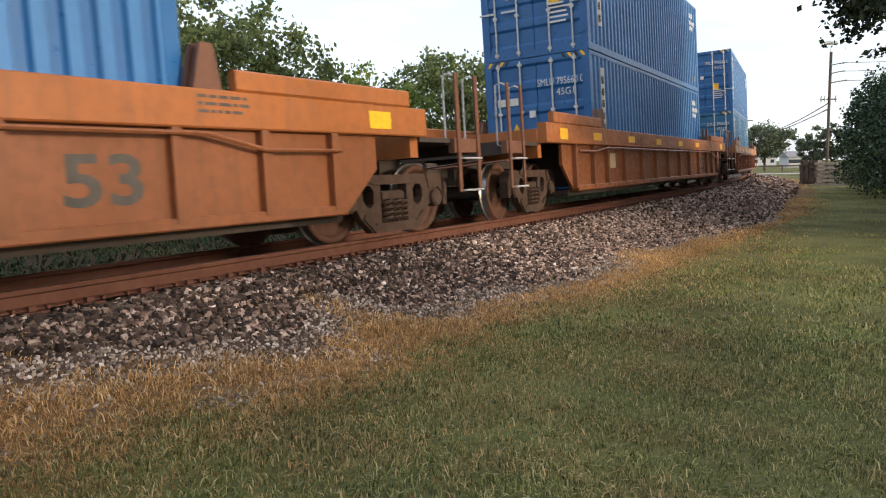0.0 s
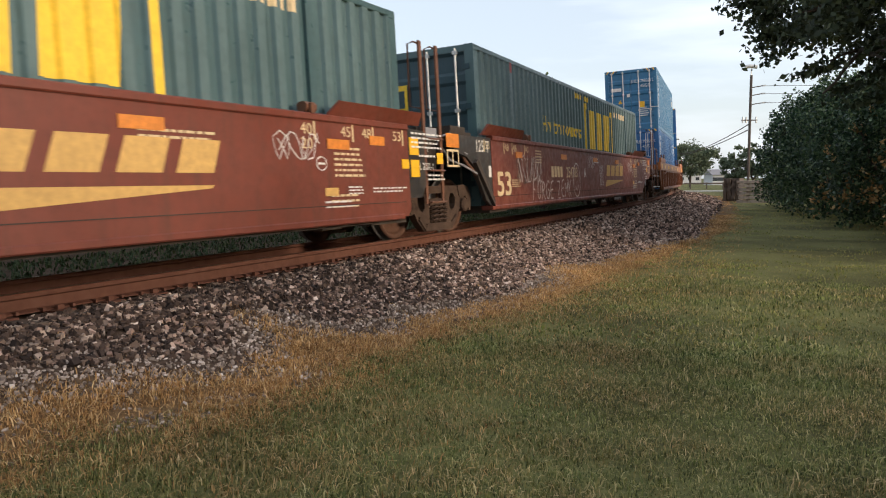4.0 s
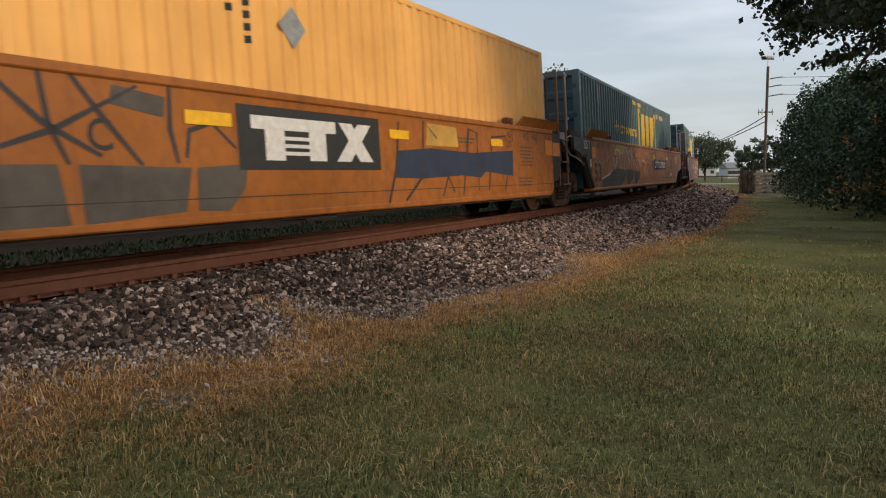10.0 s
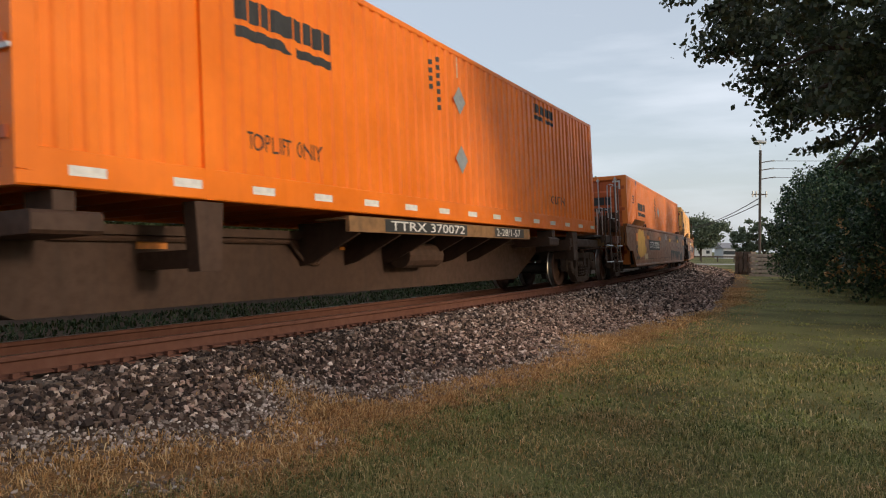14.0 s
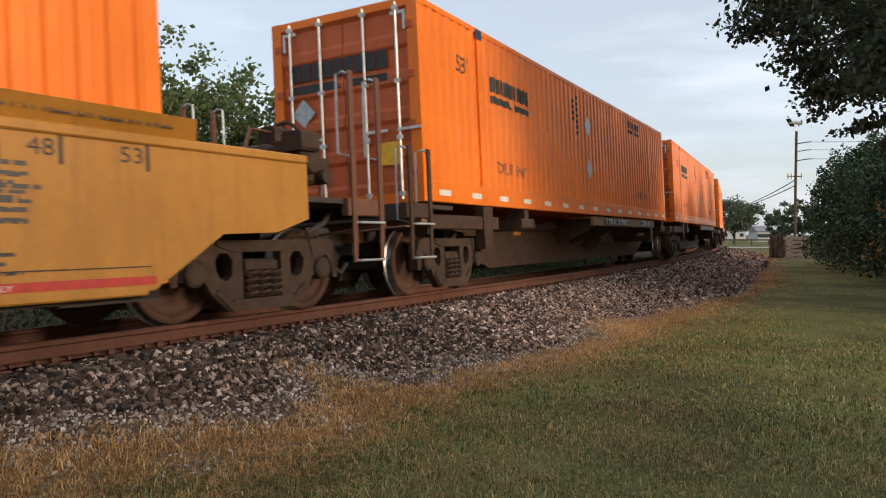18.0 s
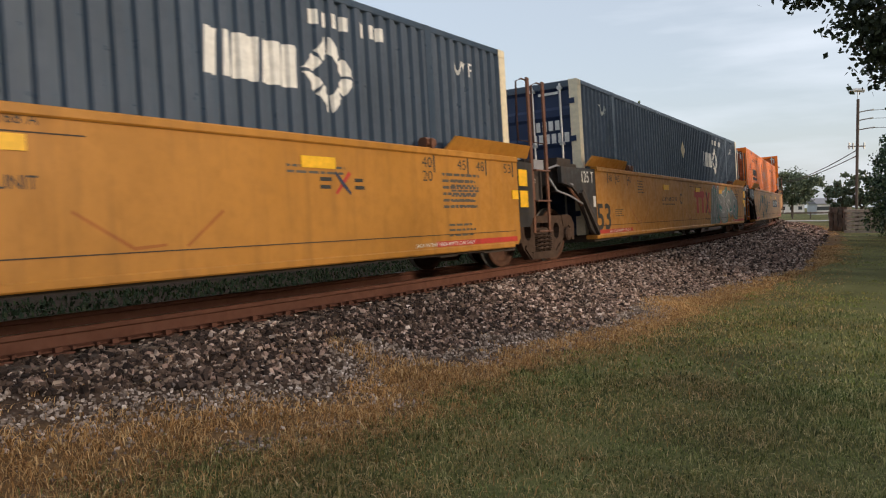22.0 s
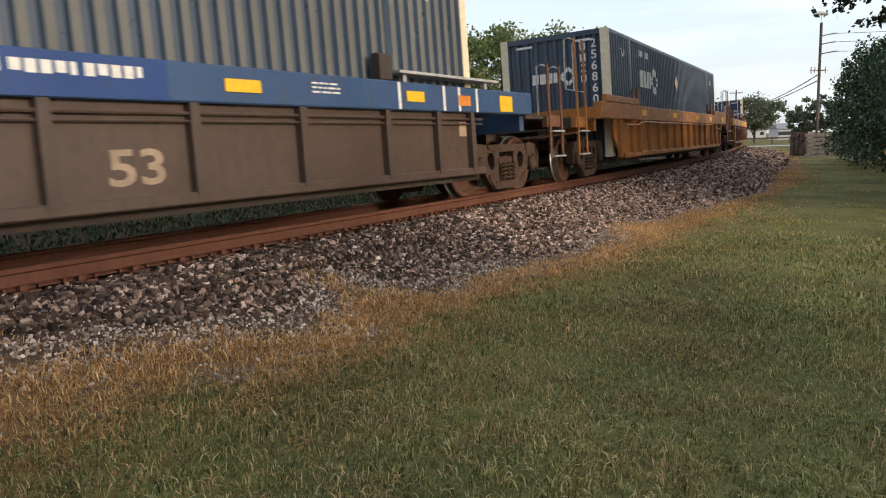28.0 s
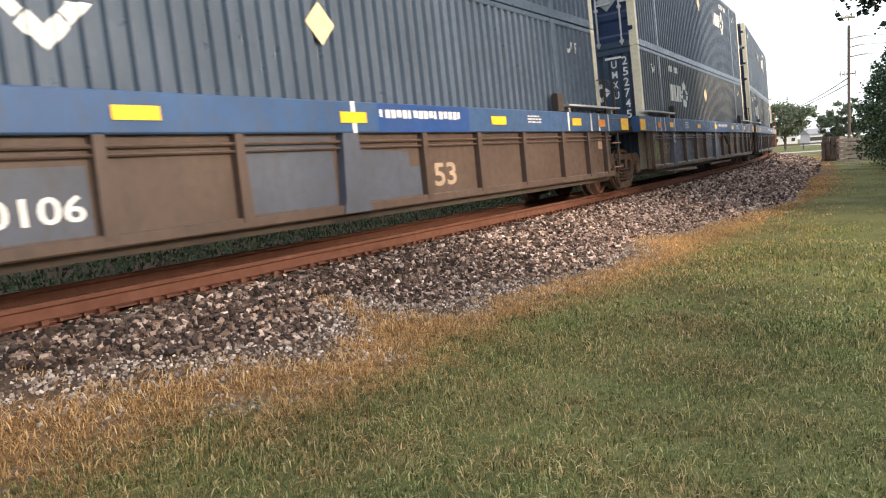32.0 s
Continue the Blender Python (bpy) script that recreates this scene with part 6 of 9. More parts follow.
for i, q in enumerate((36.0, 54.9, 73.9)):
    car = smooth_well(q, 18.95, "coupler" if i == 0 else "joint", "coupler" if i == 2 else "joint", "b_side", "red-brown smooth-sided well car unit with spray scrawls")
    side_marks(car, 1.502, "cream", -7.95 if i == 2 else -7.72)
    ltr = "ACB"[i]
    bars("reporting_mark", [(0.25 * j, 0.25 * j + 0.19, 0, 0.25) for j in range(4)], "cream", car, -4.15, 0.92, 1.503)
    marking("number", text_polys("254703", 0.25, 0.012), "cream", car, -2.85, 0.92, 1.503, "cream car number", None, None, 1.05)
    marking("unit_letter", text_polys(ltr, 0.22, 0.01), "white", car, -1.1, 0.93, 1.503)
    # gold railway emblem in plain bars
    bars("emblem_block", [(0.15, 0.62, 0.30, 0.62, 0.12), (0.78, 1.28, 0.30, 0.62, 0.12), (1.44, 1.94, 0.30, 0.62, 0.12), (2.10, 2.58, 0.30, 0.62, 0.12)], "logo_gold", car, 1.5, 0.66, 1.503, "gold emblem block")
    marking("emblem", ([(0, 0), (2.6, 0.17), (2.62, 0.2), (0.2, 0.2)], [(0, 1, 2, 3)]), "logo_gold", car, 1.45, 0.64, 1.504)
    marking("small_print", small_print(2, 0.7, 0.18, mr), "white", car, 0.1, 1.28, 1.503)
    marking("small_print", small_print(4, 0.95, 0.26, mr), "white", car, 8.0, 1.32, 1.503)
    marking("small_print", small_print(1, 0.6, 0.07, mr), "white", car, 8.2, 1.19, 1.503)
    marking("notice", rects((0, 0.2, 0, 0.17)), "yellow", car, 8.76, 1.12, 1.503, "yellow tag")
    marking("notice", merged(rects((0, 0.42, 0, 0.035), (0, 0.42, 0.245, 0.28), (0, 0.035, 0.035, 0.245), (0.385, 0.42, 0.035, 0.245), (0.19, 0.22, 0.035, 0.245))), "cream", car, 9.1, 1.08, 1.503, "small framed notice")
    reflectors(car, [(9.09, 1.39, 0.44, 0.22, 1.502), (5.97, 1.26, 0.46, 0.12, 1.502)], "amber")
    marking("stencil", text_polys("L 2031-1", 0.1), "white", car, 8.22, 1.03, 1.503, "", None, None, 0.4)
    marking("small_print", small_print(2, 0.55, 0.12, mr), "white", car, 8.45, 0.85, 1.503)
    marking("small_print", small_print(3, 0.34, 0.12, mr), "white", car, 6.37, 0.69, 1.503)
    marking("small_print", small_print(2, 0.92, 0.09, mr), "white", car, 6.93, 0.70, 1.503)
    marking("small_print", small_print(2, 0.66, 0.11, mr), "white", car, 5.87, 0.53, 1.503)
    marking("label", rects((0, 0.27, 0, 0.10)), "logo_gold", car, 5.88, 0.69, 1.503, "worn orange label")
    disc = [(0.1 * math.cos(a), 0.08 * math.sin(a)) for a in np.linspace(0, 6.2832, 15)]
    marking("stamp", merged(stroke(disc, 0.016), rects((-0.07, 0.07, -0.012, 0.012))), "white", car, 5.84, 1.08, 1.503, "white round stamp")
    if i == 2:
        sprayed_word(car, "TROLL", -4.6, 0.44, 1.504, 1.45, 0.34, 0.030)
        sprayed_word(car, "SLAYER", -3.05, 0.44, 1.504, 1.75, 0.34, 0.030)
    elif i == 0:
        sprayed_word(car, "FORGE", -5.62, 0.45, 1.504, 1.62, 0.40, 0.034)
        sprayed_word(car, "ZENK", -3.72, 0.44, 1.504, 1.30, 0.40, 0.034)
        for pts in ([(-2.0, 0.80), (-1.98, 0.79)], [(-1.84, 0.81), (-1.82, 0.80)], [(-2.05, 0.70), (-2.0, 0.60), (-1.93, 0.66), (-1.88, 0.58), (-1.82, 0.64), (-1.75, 0.72)]):
            marking("spray_line", stroke(pts, 0.028), "spray_white", car, 0, 0, 1.505, "white sprayed face line")
        ring = [(-1.9 + 0.34 * math.sin(a), 0.85 + 0.42 * math.cos(a)) for a in np.linspace(0, 6.2832, 22)]
        marking("spray_ring", stroke(ring, 0.035), "spray_white", car, 0, 0, 1.505, "white sprayed ring")
    else:
        sprayed_word(car, "LEAGUER", -5.2, 0.46, 1.504, 3.0, 0.36, 0.034)
        marking("spray_line", stroke([(-5.3, 0.5), (-5.75, 0.72), (-5.62, 0.9), (-5.4, 0.78), (-5.2, 0.92), (-5.1, 0.75), (-5.3, 0.5)], 0.035), "spray_white", car, 0, 0, 1.505, "white sprayed loop")
    marking("scrawl", scrawl(1.6, 0.62, 6, mr, 0.022), "spray_grey", car, -6.6, 0.75, 1.504, "faint grey spray scrawl")
    marking("scrawl", scrawl(1.6, 0.62, 5, mr, 0.018), "spray_white", car, -6.5, 0.78, 1.505, "faint white spray scrawl")
    for sx, sz, sw, shh in ((-0.6, 1.15, 0.8, 0.35), (0.7, 0.62, 0.5, 0.7), (5.0, 1.1, 0.8, 0.35)):
        marking("scrawl", scrawl(sw, shh, 3, mr, 0.016), "spray_white", car, sx, sz, 1.504, "faint white spray scrawl")
    if i == 2:
        reflectors(car, [(-9.6, 1.24, 0.42, 0.30, 1.502)], "amber")
        marking("notice", rects((0, 0.28, 0, 0.2)), "white", car, -8.98, 1.12, 1.503)
        marking("notice", rects((0, 0.24, 0, 0.16)), "cream", car, -9.55, 1.02, 1.503)
        marking("small_print", small_print(4, 0.75, 0.24, mr), "white", car, -8.75, 1.3, 1.503)
        marking("small_print", small_print(1, 1.1, 0.07, mr), "white", car, -9.2, 0.9, 1.503)
    reflectors(car, [(x, 1.34, 0.5, 0.12, 1.502) for x in (-3.3, 0.0, 3.0)] + [(6.9, 1.34, 0.36, 0.12, 1.502), (-6.6, 1.3, 0.4, 0.12, 1.502)], "amber")
    container("green", "blue-green corrugated fifty-three-foot container with yellow lettering", q, 0.42, 9.45, marks_green)

for i, q in enumerate((97.0, 115.9, 134.85)):
    car = smooth_well(q, 18.9, "coupler" if i == 0 else "joint", "coupler" if i == 2 else "joint", ("d_side", "d_side", "d_dull")[i], "ochre-orange smooth-sided well car unit with spray paint")
    side_marks(car, 1.502, "ink", -7.95 if i == 2 else -7.72)
    reflectors(car, [(x, 1.26, 0.5, 0.12, 1.5065) for x in (1.45, 4.75)])
    reflectors(car, [(x, 1.26, 0.6, 0.13, 1.5065) for x in (-5.4, -2.1)], "amber" if i != 1 else "yellow")
    reflectors(car, [(-7.92, 1.16, 0.38, 0.26, 1.502), (7.45, 1.15, 0.42, 0.3, 1.502)], "amber")
    disc = [(0.22 * math.cos(a), 0.22 * math.sin(a)) for a in np.linspace(0, 6.2832, 21)]
    if i == 0:
        marking("stamp", merged(stroke(disc, 0.02), rects((-0.12, 0.12, 0.05, 0.08), (-0.12, 0.12, -0.02, 0.01), (-0.03, 0.03, -0.12, -0.06))), "spray_grey", car, 0.35, 1.0, 1.504, "faint dark round stamp")
        marking("small_print", small_print(1, 1.0, 0.1, mr), "spray_grey", car, -0.9, 1.0, 1.504)
        marking("notice", rects((0, 0.42, 0, 0.12)), "cream", car, 5.95, 0.62, 1.504)
    lines = lambda mat, w, lab, *paths: [marking("spray_line", stroke(q, w), mat, car, 0, 0, 1.5055, lab) for q in paths]
    field = lambda mat, pts, lab, y=1.5035: marking("spray_field", (pts, [tuple(range(len(pts)))]), mat, car, 0, 0, y, lab)
    if i != 1:
        nx = 1.72 if i == 0 else -4.9
        marking("number_panel", rects((0, 3.02, -0.02, 0.34)), "ink", car, nx, 0.90, 1.504, "black number panel")
        marking("number", text_polys("DTTX 727020", 0.23, 0.012), "white", car, nx + 0.24, 0.95, 1.508, "white car number", None, None, 2.6)
        marking("unit_letter", text_polys("AB"[i // 2], 0.24, 0.012), "ink", car, nx - 0.45 if i == 0 else nx + 3.35, 0.95, 1.504)
    else:
        marking("emblem_panel", rects((0, 2.62, 0, 0.66)), "ink", car, -1.42, 0.84, 1.504, "black panel")
        slab_emblem(car, "white", -1.22, 0.94, 1.508, 2.24, 0.46, "white emblem slab")
        marking("unit_letter", text_polys("C", 0.26, 0.012), "ink", car, -3.12, 1.0, 1.504)
    if i == 0:
        field("spray_grey", [(-6.9, 0.40), (-4.4, 0.39), (-3.5, 0.72), (-3.46, 0.88), (-5.44, 0.90), (-5.95, 0.74), (-6.9, 0.60)], "dull grey sprayed field")
        field("spray_grey", [(-3.37, 0.44), (-3.1, 0.42), (-2.4, 0.62), (-2.28, 0.84), (-3.42, 0.88)], "dull grey sprayed field")
        field("spray_grey", [(-2.16, 0.41), (-1.9, 0.42), (-1.3, 0.62), (-1.14, 0.82), (-2.2, 0.84)], "dull grey sprayed field")
        field("spray_yellow", [(-5.2, 1.30), (-4.9, 1.66), (-3.9, 1.64), (-3.7, 1.36), (-4.4, 1.30)], "yellow sprayed patch")
        lines("spray_white", 0.04, "white sprayed line", [(-5.36, 1.6), (-5.18, 1.42), (-5.0, 1.40), (-4.9, 1.1), (-4.75, 1.05)], [(-5.42, 1.0), (-5.35, 1.25), (-5.28, 0.95), (-5.32, 0.84), (-5.0, 1.05), (-4.72, 1.42)],
              [(-4.96, 1.45), (-4.5, 1.40), (-4.3, 1.30)], [(-4.55, 1.36), (-4.42, 0.92), (-4.28, 0.9), (-3.95, 1.5), (-4.08, 1.58)], [(-3.88, 0.86), (-3.75, 1.62), (-3.45, 0.90), (-3.88, 0.86)],
              [(-3.7, 1.62), (-3.2, 1.25), (-2.95, 1.0)], [(-3.5, 1.6), (-3.25, 1.35), (-2.6, 1.55), (-3.0, 1.05)], [(-2.74, 0.92), (-2.6, 1.5), (-2.55, 1.2), (-2.2, 0.9)], [(-2.5, 1.3), (-1.9, 0.95), (-1.64, 0.9), (-1.8, 1.25), (-2.1, 1.45), (-1.9, 1.6), (-1.6, 1.5)],
              [(-1.5, 1.5), (-1.2, 1.35), (-1.45, 1.2), (-0.9, 1.0)], [(-0.7, 1.2), (-0.26, 1.14), (-0.1, 1.08), (0.04, 0.99), (0.16, 0.89), (0.25, 0.78), (0.31, 0.66), (0.34, 0.53)], [(-0.45, 0.95), (-0.3, 0.83), (-0.18, 0.68)], [(-6.9, 0.62), (-5.95, 0.74), (-5.44, 0.90)])
        sprayed_word(car, "KARBS", 1.25, 1.22, 1.509, 1.5, 0.28, 0.026)
    elif i == 1:
        for pts in ([(-6.0, 0.42), (-3.32, 0.40), (-3.4, 0.88), (-6.1, 0.86)], [(-3.2, 0.40), (-2.15, 0.46), (-2.05, 0.86), (-3.22, 0.88)], [(-2.0, 0.46), (-1.6, 0.44), (-1.36, 0.66), (-1.3, 0.90), (-1.98, 0.86)], [(-2.9, 1.38), (-2.34, 1.30), (-2.3, 1.48), (-2.85, 1.54)]):
            field("spray_grey", pts, "dull grey sprayed field")
        lines("spray_black", 0.05, "dark sprayed line", [(-3.5, 1.6), (-3.45, 1.2), (-3.3, 0.88)], [(-3.26, 1.62), (-2.95, 1.25), (-2.6, 0.88)], [(-2.25, 1.6), (-2.27, 1.2), (-2.2, 0.9)], [(-2.1, 0.95), (-2.05, 1.2), (-1.75, 1.28), (-1.45, 1.05)], [(-3.85, 1.5), (-3.5, 1.2), (-3.0, 0.95)], [(-3.85, 1.0), (-3.4, 1.15), (-2.9, 1.4), (-2.6, 1.55)],
              [(-6.0, 1.5), (-5.5, 1.0), (-5.0, 1.5), (-4.8, 0.9)], [(-4.6, 0.9), (-4.3, 1.5), (-4.0, 1.0)], [(1.36, 0.40), (1.6, 0.9), (1.7, 1.5)], [(1.8, 0.42), (2.3, 0.75), (2.4, 1.55), (2.8, 1.3)], [(2.9, 0.45), (3.1, 0.75), (3.3, 0.5)], [(3.6, 0.45), (3.9, 1.5), (4.2, 1.45), (4.2, 0.5)], [(4.6, 0.5), (4.8, 1.4), (5.4, 1.45), (5.5, 0.9), (5.3, 0.5)])
        field("spray_navy", [(1.52, 0.74), (2.3, 0.72), (3.6, 0.76), (4.3, 0.72), (4.5, 0.82), (5.69, 0.74), (5.74, 1.2), (4.0, 1.12), (2.6, 1.16), (1.62, 1.1)], "navy sprayed field")
        field("spray_yellow", [(2.45, 1.2), (3.5, 1.2), (3.45, 1.5), (2.5, 1.52)], "yellow sprayed patch", 1.5045)
    else:
        field("spray_yellow", [(-7.6, 0.77), (-7.1, 0.62), (-6.4, 0.67), (-5.75, 0.74), (-5.6, 0.92), (-5.98, 1.04), (-5.9, 1.32), (-6.15, 1.38), (-6.2, 1.57), (-6.7, 1.52), (-7.1, 1.60), (-7.5, 1.42)], "yellow sprayed patch")
        lines("spray_black", 0.032, "thin dark sprayed line", [(-0.2, 0.4), (-0.1, 1.0), (0.4, 1.2), (0.6, 0.9), (0.2, 0.7)], [(0.5, 0.4), (1.0, 1.0), (1.2, 0.6), (1.4, 0.45)], [(0.6, 1.2), (1.0, 1.5), (1.5, 1.4), (1.9, 1.0), (2.0, 0.5)], [(2.2, 0.5), (2.6, 1.2), (3.0, 0.6)])
        marking("spray_lettering", scrawl(0.9, 0.28, 4, mr, 0.02), "spray_white", car, 0.0, 1.3, 1.505, "white spray scrawl")
        field("spray_grey", [(2.0, 0.45), (2.3, 0.42), (2.7, 0.8), (3.1, 0.42), (3.5, 0.8), (4.02, 0.5), (4.02, 0.84), (2.1, 0.9)], "dull grey sprayed field")
        field("spray_grey", [(4.02, 0.84), (4.96, 0.83), (5.84, 0.85), (6.15, 0.68), (6.39, 0.72), (6.6, 0.81), (6.95, 0.78), (6.95, 0.4), (5.9, 0.4), (5.8, 0.61), (5.55, 0.74), (5.32, 0.69), (5.03, 0.4), (4.96, 0.59), (4.77, 0.4), (4.65, 0.42), (4.41, 0.6), (4.17, 0.48), (4.04, 0.4), (4.02, 0.64)], "dull grey sprayed field")
        field("spray_grey", [(4.25, 1.49), (4.5, 1.64), (5.17, 1.64), (5.47, 1.44), (5.57, 1.29), (5.28, 1.28), (5.1, 1.44), (4.8, 1.4), (4.65, 1.4), (4.25, 1.22)], "dark sprayed arch")
        lines("spray_grey", 0.045, "dark sprayed line", *[rounded(q) for q in (
            [(4.02, 1.18), (4.22, 1.1), (4.38, 0.87)],
            [(4.8, 1.2), (4.62, 1.03), (4.41, 0.86)],
            [(5.1, 1.41), (5.14, 1.15), (4.9, 1.03), (4.96, 0.95)],
            [(5.32, 1.28), (5.21, 1.04), (4.9, 0.87)],
            [(5.55, 1.29), (5.59, 1.11), (5.36, 0.96), (4.96, 0.9)],
            [(5.19, 0.9), (5.51, 1.02), (5.84, 0.96), (6.11, 0.8)],
            [(6.13, 1.21), (6.49, 1.24), (6.81, 1.07), (6.95, 0.78)],
            [(6.2, 1.19), (6.44, 1.0), (6.44, 0.81)],
        )])
        marking("notice", rects((0, 0.75, 0, 0.2)), "cream", car, -6.1, 0.55, 1.504)
container("green", "blue-green corrugated fifty-three-foot container with yellow lettering", 97.0, 0.42, 9.45, marks_green)
container("tan", "tan sun-bleached orange fifty-three-foot container with a black logo", 115.9, 0.42, 9.45, marks_orange)
container("faded", "sun-faded orange fifty-three-foot container with a black logo", 134.85, 0.42, 9.45, marks_orange)

for i, (q, dx) in enumerate(((157.15, 1.6), (174.65, -1.15), (192.15, -1.7))):
    car = spine_car(q, "coupler" if i == 0 else "joint", "coupler" if i == 2 else "joint", "brown skeleton spine car unit with yellow platforms")
    marking("number_panel", rects((0, 2.6, 0, 0.17)), "ink", car, -1.35, 1.075, 1.423, "black number strip")
    marking("number", text_polys("TTRX 370072", 0.13, 0.008), "white", car, -1.2, 1.10, 1.427, "white car number", None, None, 2.35)
    marking("number_panel", rects((0, 1.45, 0, 0.17)), "ink", car, 2.42, 1.075, 1.423, "black date strip")
    marking("number", text_polys("2-28/1-57", 0.13, 0.008), "white", car, 2.5, 1.10, 1.427, "white date", None, None, 1.18)
    for px in (dx - 6.06, dx + 6.06):
        part("pedestal", both(Shape().prism_y([(px - 0.19, 1.3), (px + 0.19, 1.3), (px + 0.15, 0.62), (px - 0.15, 0.62)], -1.30, -1.14).box(px - 0.12, px + 0.12, -1.14, -0.42, 0.66, 0.84)), M["t_side"], car, "upright container pedestal")
    reflectors(car, [(x, 0.88, 0.4, 0.12, 0.425) for x in (-4.6, -1.0, 4.0)], "amber")
    container("spine_orange", "bright orange fifty-three-foot container with a black logo", q - dx, 1.32, 8.75, marks_spine)

for i, q in enumerate((214.35, 233.25, 252.2)):
    car = smooth_well(q, 18.9, "coupler" if i == 0 else "joint", "coupler" if i == 2 else "joint", "e_side", "clean yellow smooth-sided well car unit" + (" with green graffiti", " with silver graffiti", "")[i])
    side_marks(car, 1.502, "ink", -7.97, 0.50, 0.48)
    reflectors(car, [(x, 1.33, 0.5, 0.12, 1.502) for x in (-3.2, 0.2, 3.4)])
    marking("foot_stripe", rects((0, 2.1, 0, 0.07)), "red_mark", car, -7.9, 0.42, 1.503, "thin red stripe along the foot")
    marking("stencil", text_polys("JACK IN THIS AREA EMPTY CAR ONLY", 0.045), "white", car, -7.3, 0.432, 1.506, "", None, None, 1.35)
    marking("stencil", text_polys("JACK IN THIS AREA EMPTY CAR ONLY", 0.045), "white", car, 5.25, 0.432, 1.506, "", None, None, 1.35)
    marking("small_print", small_print(6, 0.95, 0.5, mr), "spray_grey", car, 5.9, 0.88, 1.503)
    marking("foot_stripe", rects((0, 2.1, 0, 0.07)), "red_mark", car, 5.7, 0.42, 1.503, "thin red stripe along the foot")
    marking("scratch", merged(stroke([(0, 0.3), (0.5, 0.0), (0.8, 0.02)], 0.03), stroke([(1.0, 0.0), (1.4, 0.3)], 0.03)), "d_side", car, -5.9, 0.6, 1.503)
    marking("scratch", merged(stroke([(0, 0.3), (0.5, 0.0), (0.8, 0.02)], 0.03), stroke([(1.0, 0.0), (1.4, 0.3)], 0.03)), "d_side", car, 1.0 - 2.2 * (i == 1), 0.6, 1.503)
    spray = lambda mat, pts, y, lab: marking("graffiti", (pts, [tuple(range(len(pts)))]), mat, car, 0, 0, y, lab)
    if i != 1:
        nx = 1.7 if i == 0 else -4.9
        marking("number_panel", rects((0, 3.05, -0.02, 0.34)), "ink", car, nx, 0.92, 1.504, "black number panel")
        marking("number", text_polys("DTTX  767168", 0.22, 0.012), "white", car, nx + 0.24, 0.98, 1.508, "white car number", None, None, 2.55)
        marking("unit_letter", text_polys("B" if i == 0 else "A", 0.26, 0.012), "ink", car, nx - 0.6 if i == 0 else nx + 3.3, 0.97, 1.504)
    else:
        bars("emblem_block", [(0.02, 1.28, 1.18, 1.36), (0.24, 0.48, 0.74, 1.18), (0.90, 1.14, 0.74, 1.18), [(1.26, 0.74), (1.40, 0.74), (1.72, 1.04), (1.48, 1.34), (1.38, 1.34), (1.56, 1.04)], [(1.66, 1.12), (1.80, 0.98), (2.06, 0.74), (1.84, 0.74), (1.62, 1.0)], [(1.66, 1.12), (1.86, 1.34), (2.06, 1.34), (1.78, 1.04)]], "red_mark", car, 0, 0, 1.504, "red emblem slab")
        bars("emblem_block", [[(1.40, 0.74), (1.52, 0.74), (1.80, 1.04), (1.58, 1.36), (1.46, 1.36), (1.68, 1.04)]], "spray_grey", car, 0, 0, 1.5055, "grey emblem chevron")
        marking("unit_letter", text_polys("C", 0.26, 0.012), "ink", car, -1.65, 1.0, 1.504)
    if i == 0:
        marking("stencil", text_polys("S-2054-11 REEFER CLEARANCE", 0.12), "ink", car, 6.3, 1.74, 1.535, "black words on the guide", None, None, 1.7)
    if i == 2:
        marking("stencil", text_polys("S-2054-11 REEFER CLEARANCE", 0.12), "ink", car, -8.0, 1.74, 1.535, "black words on the guide", None, None, 1.7)
    if i == 0:
        # dark green painted letters: filled shapes and outlines
        fills = (
            [(-4.63, 1.17), (-4.59, 1.42), (-4.44, 1.46), (-4.36, 1.31), (-4.17, 1.4), (-3.93, 1.41), (-3.9, 1.17), (-4.11, 1.0), (-4.38, 1.1)],
            [(-3.64, 1.36), (-2.99, 1.52), (-2.87, 1.48), (-3.07, 1.27), (-3.21, 0.78), (-3.33, 1.02), (-3.31, 1.29)],
            [(-4.37, 0.65), (-3.86, 0.71), (-3.86, 0.48), (-4.17, 0.43), (-4.44, 0.4), (-4.36, 0.47)],
            [(-2.02, 1.32), (-1.47, 1.17), (-1.41, 0.99), (-1.63, 0.69), (-1.77, 0.78), (-1.74, 1.09), (-2.05, 1.22)],
            [(-2.74, 1.03), (-2.52, 1.2), (-2.43, 1.07), (-2.24, 0.51), (-2.38, 0.4), (-2.47, 0.65), (-2.7, 0.68), (-2.7, 0.91)],
        )
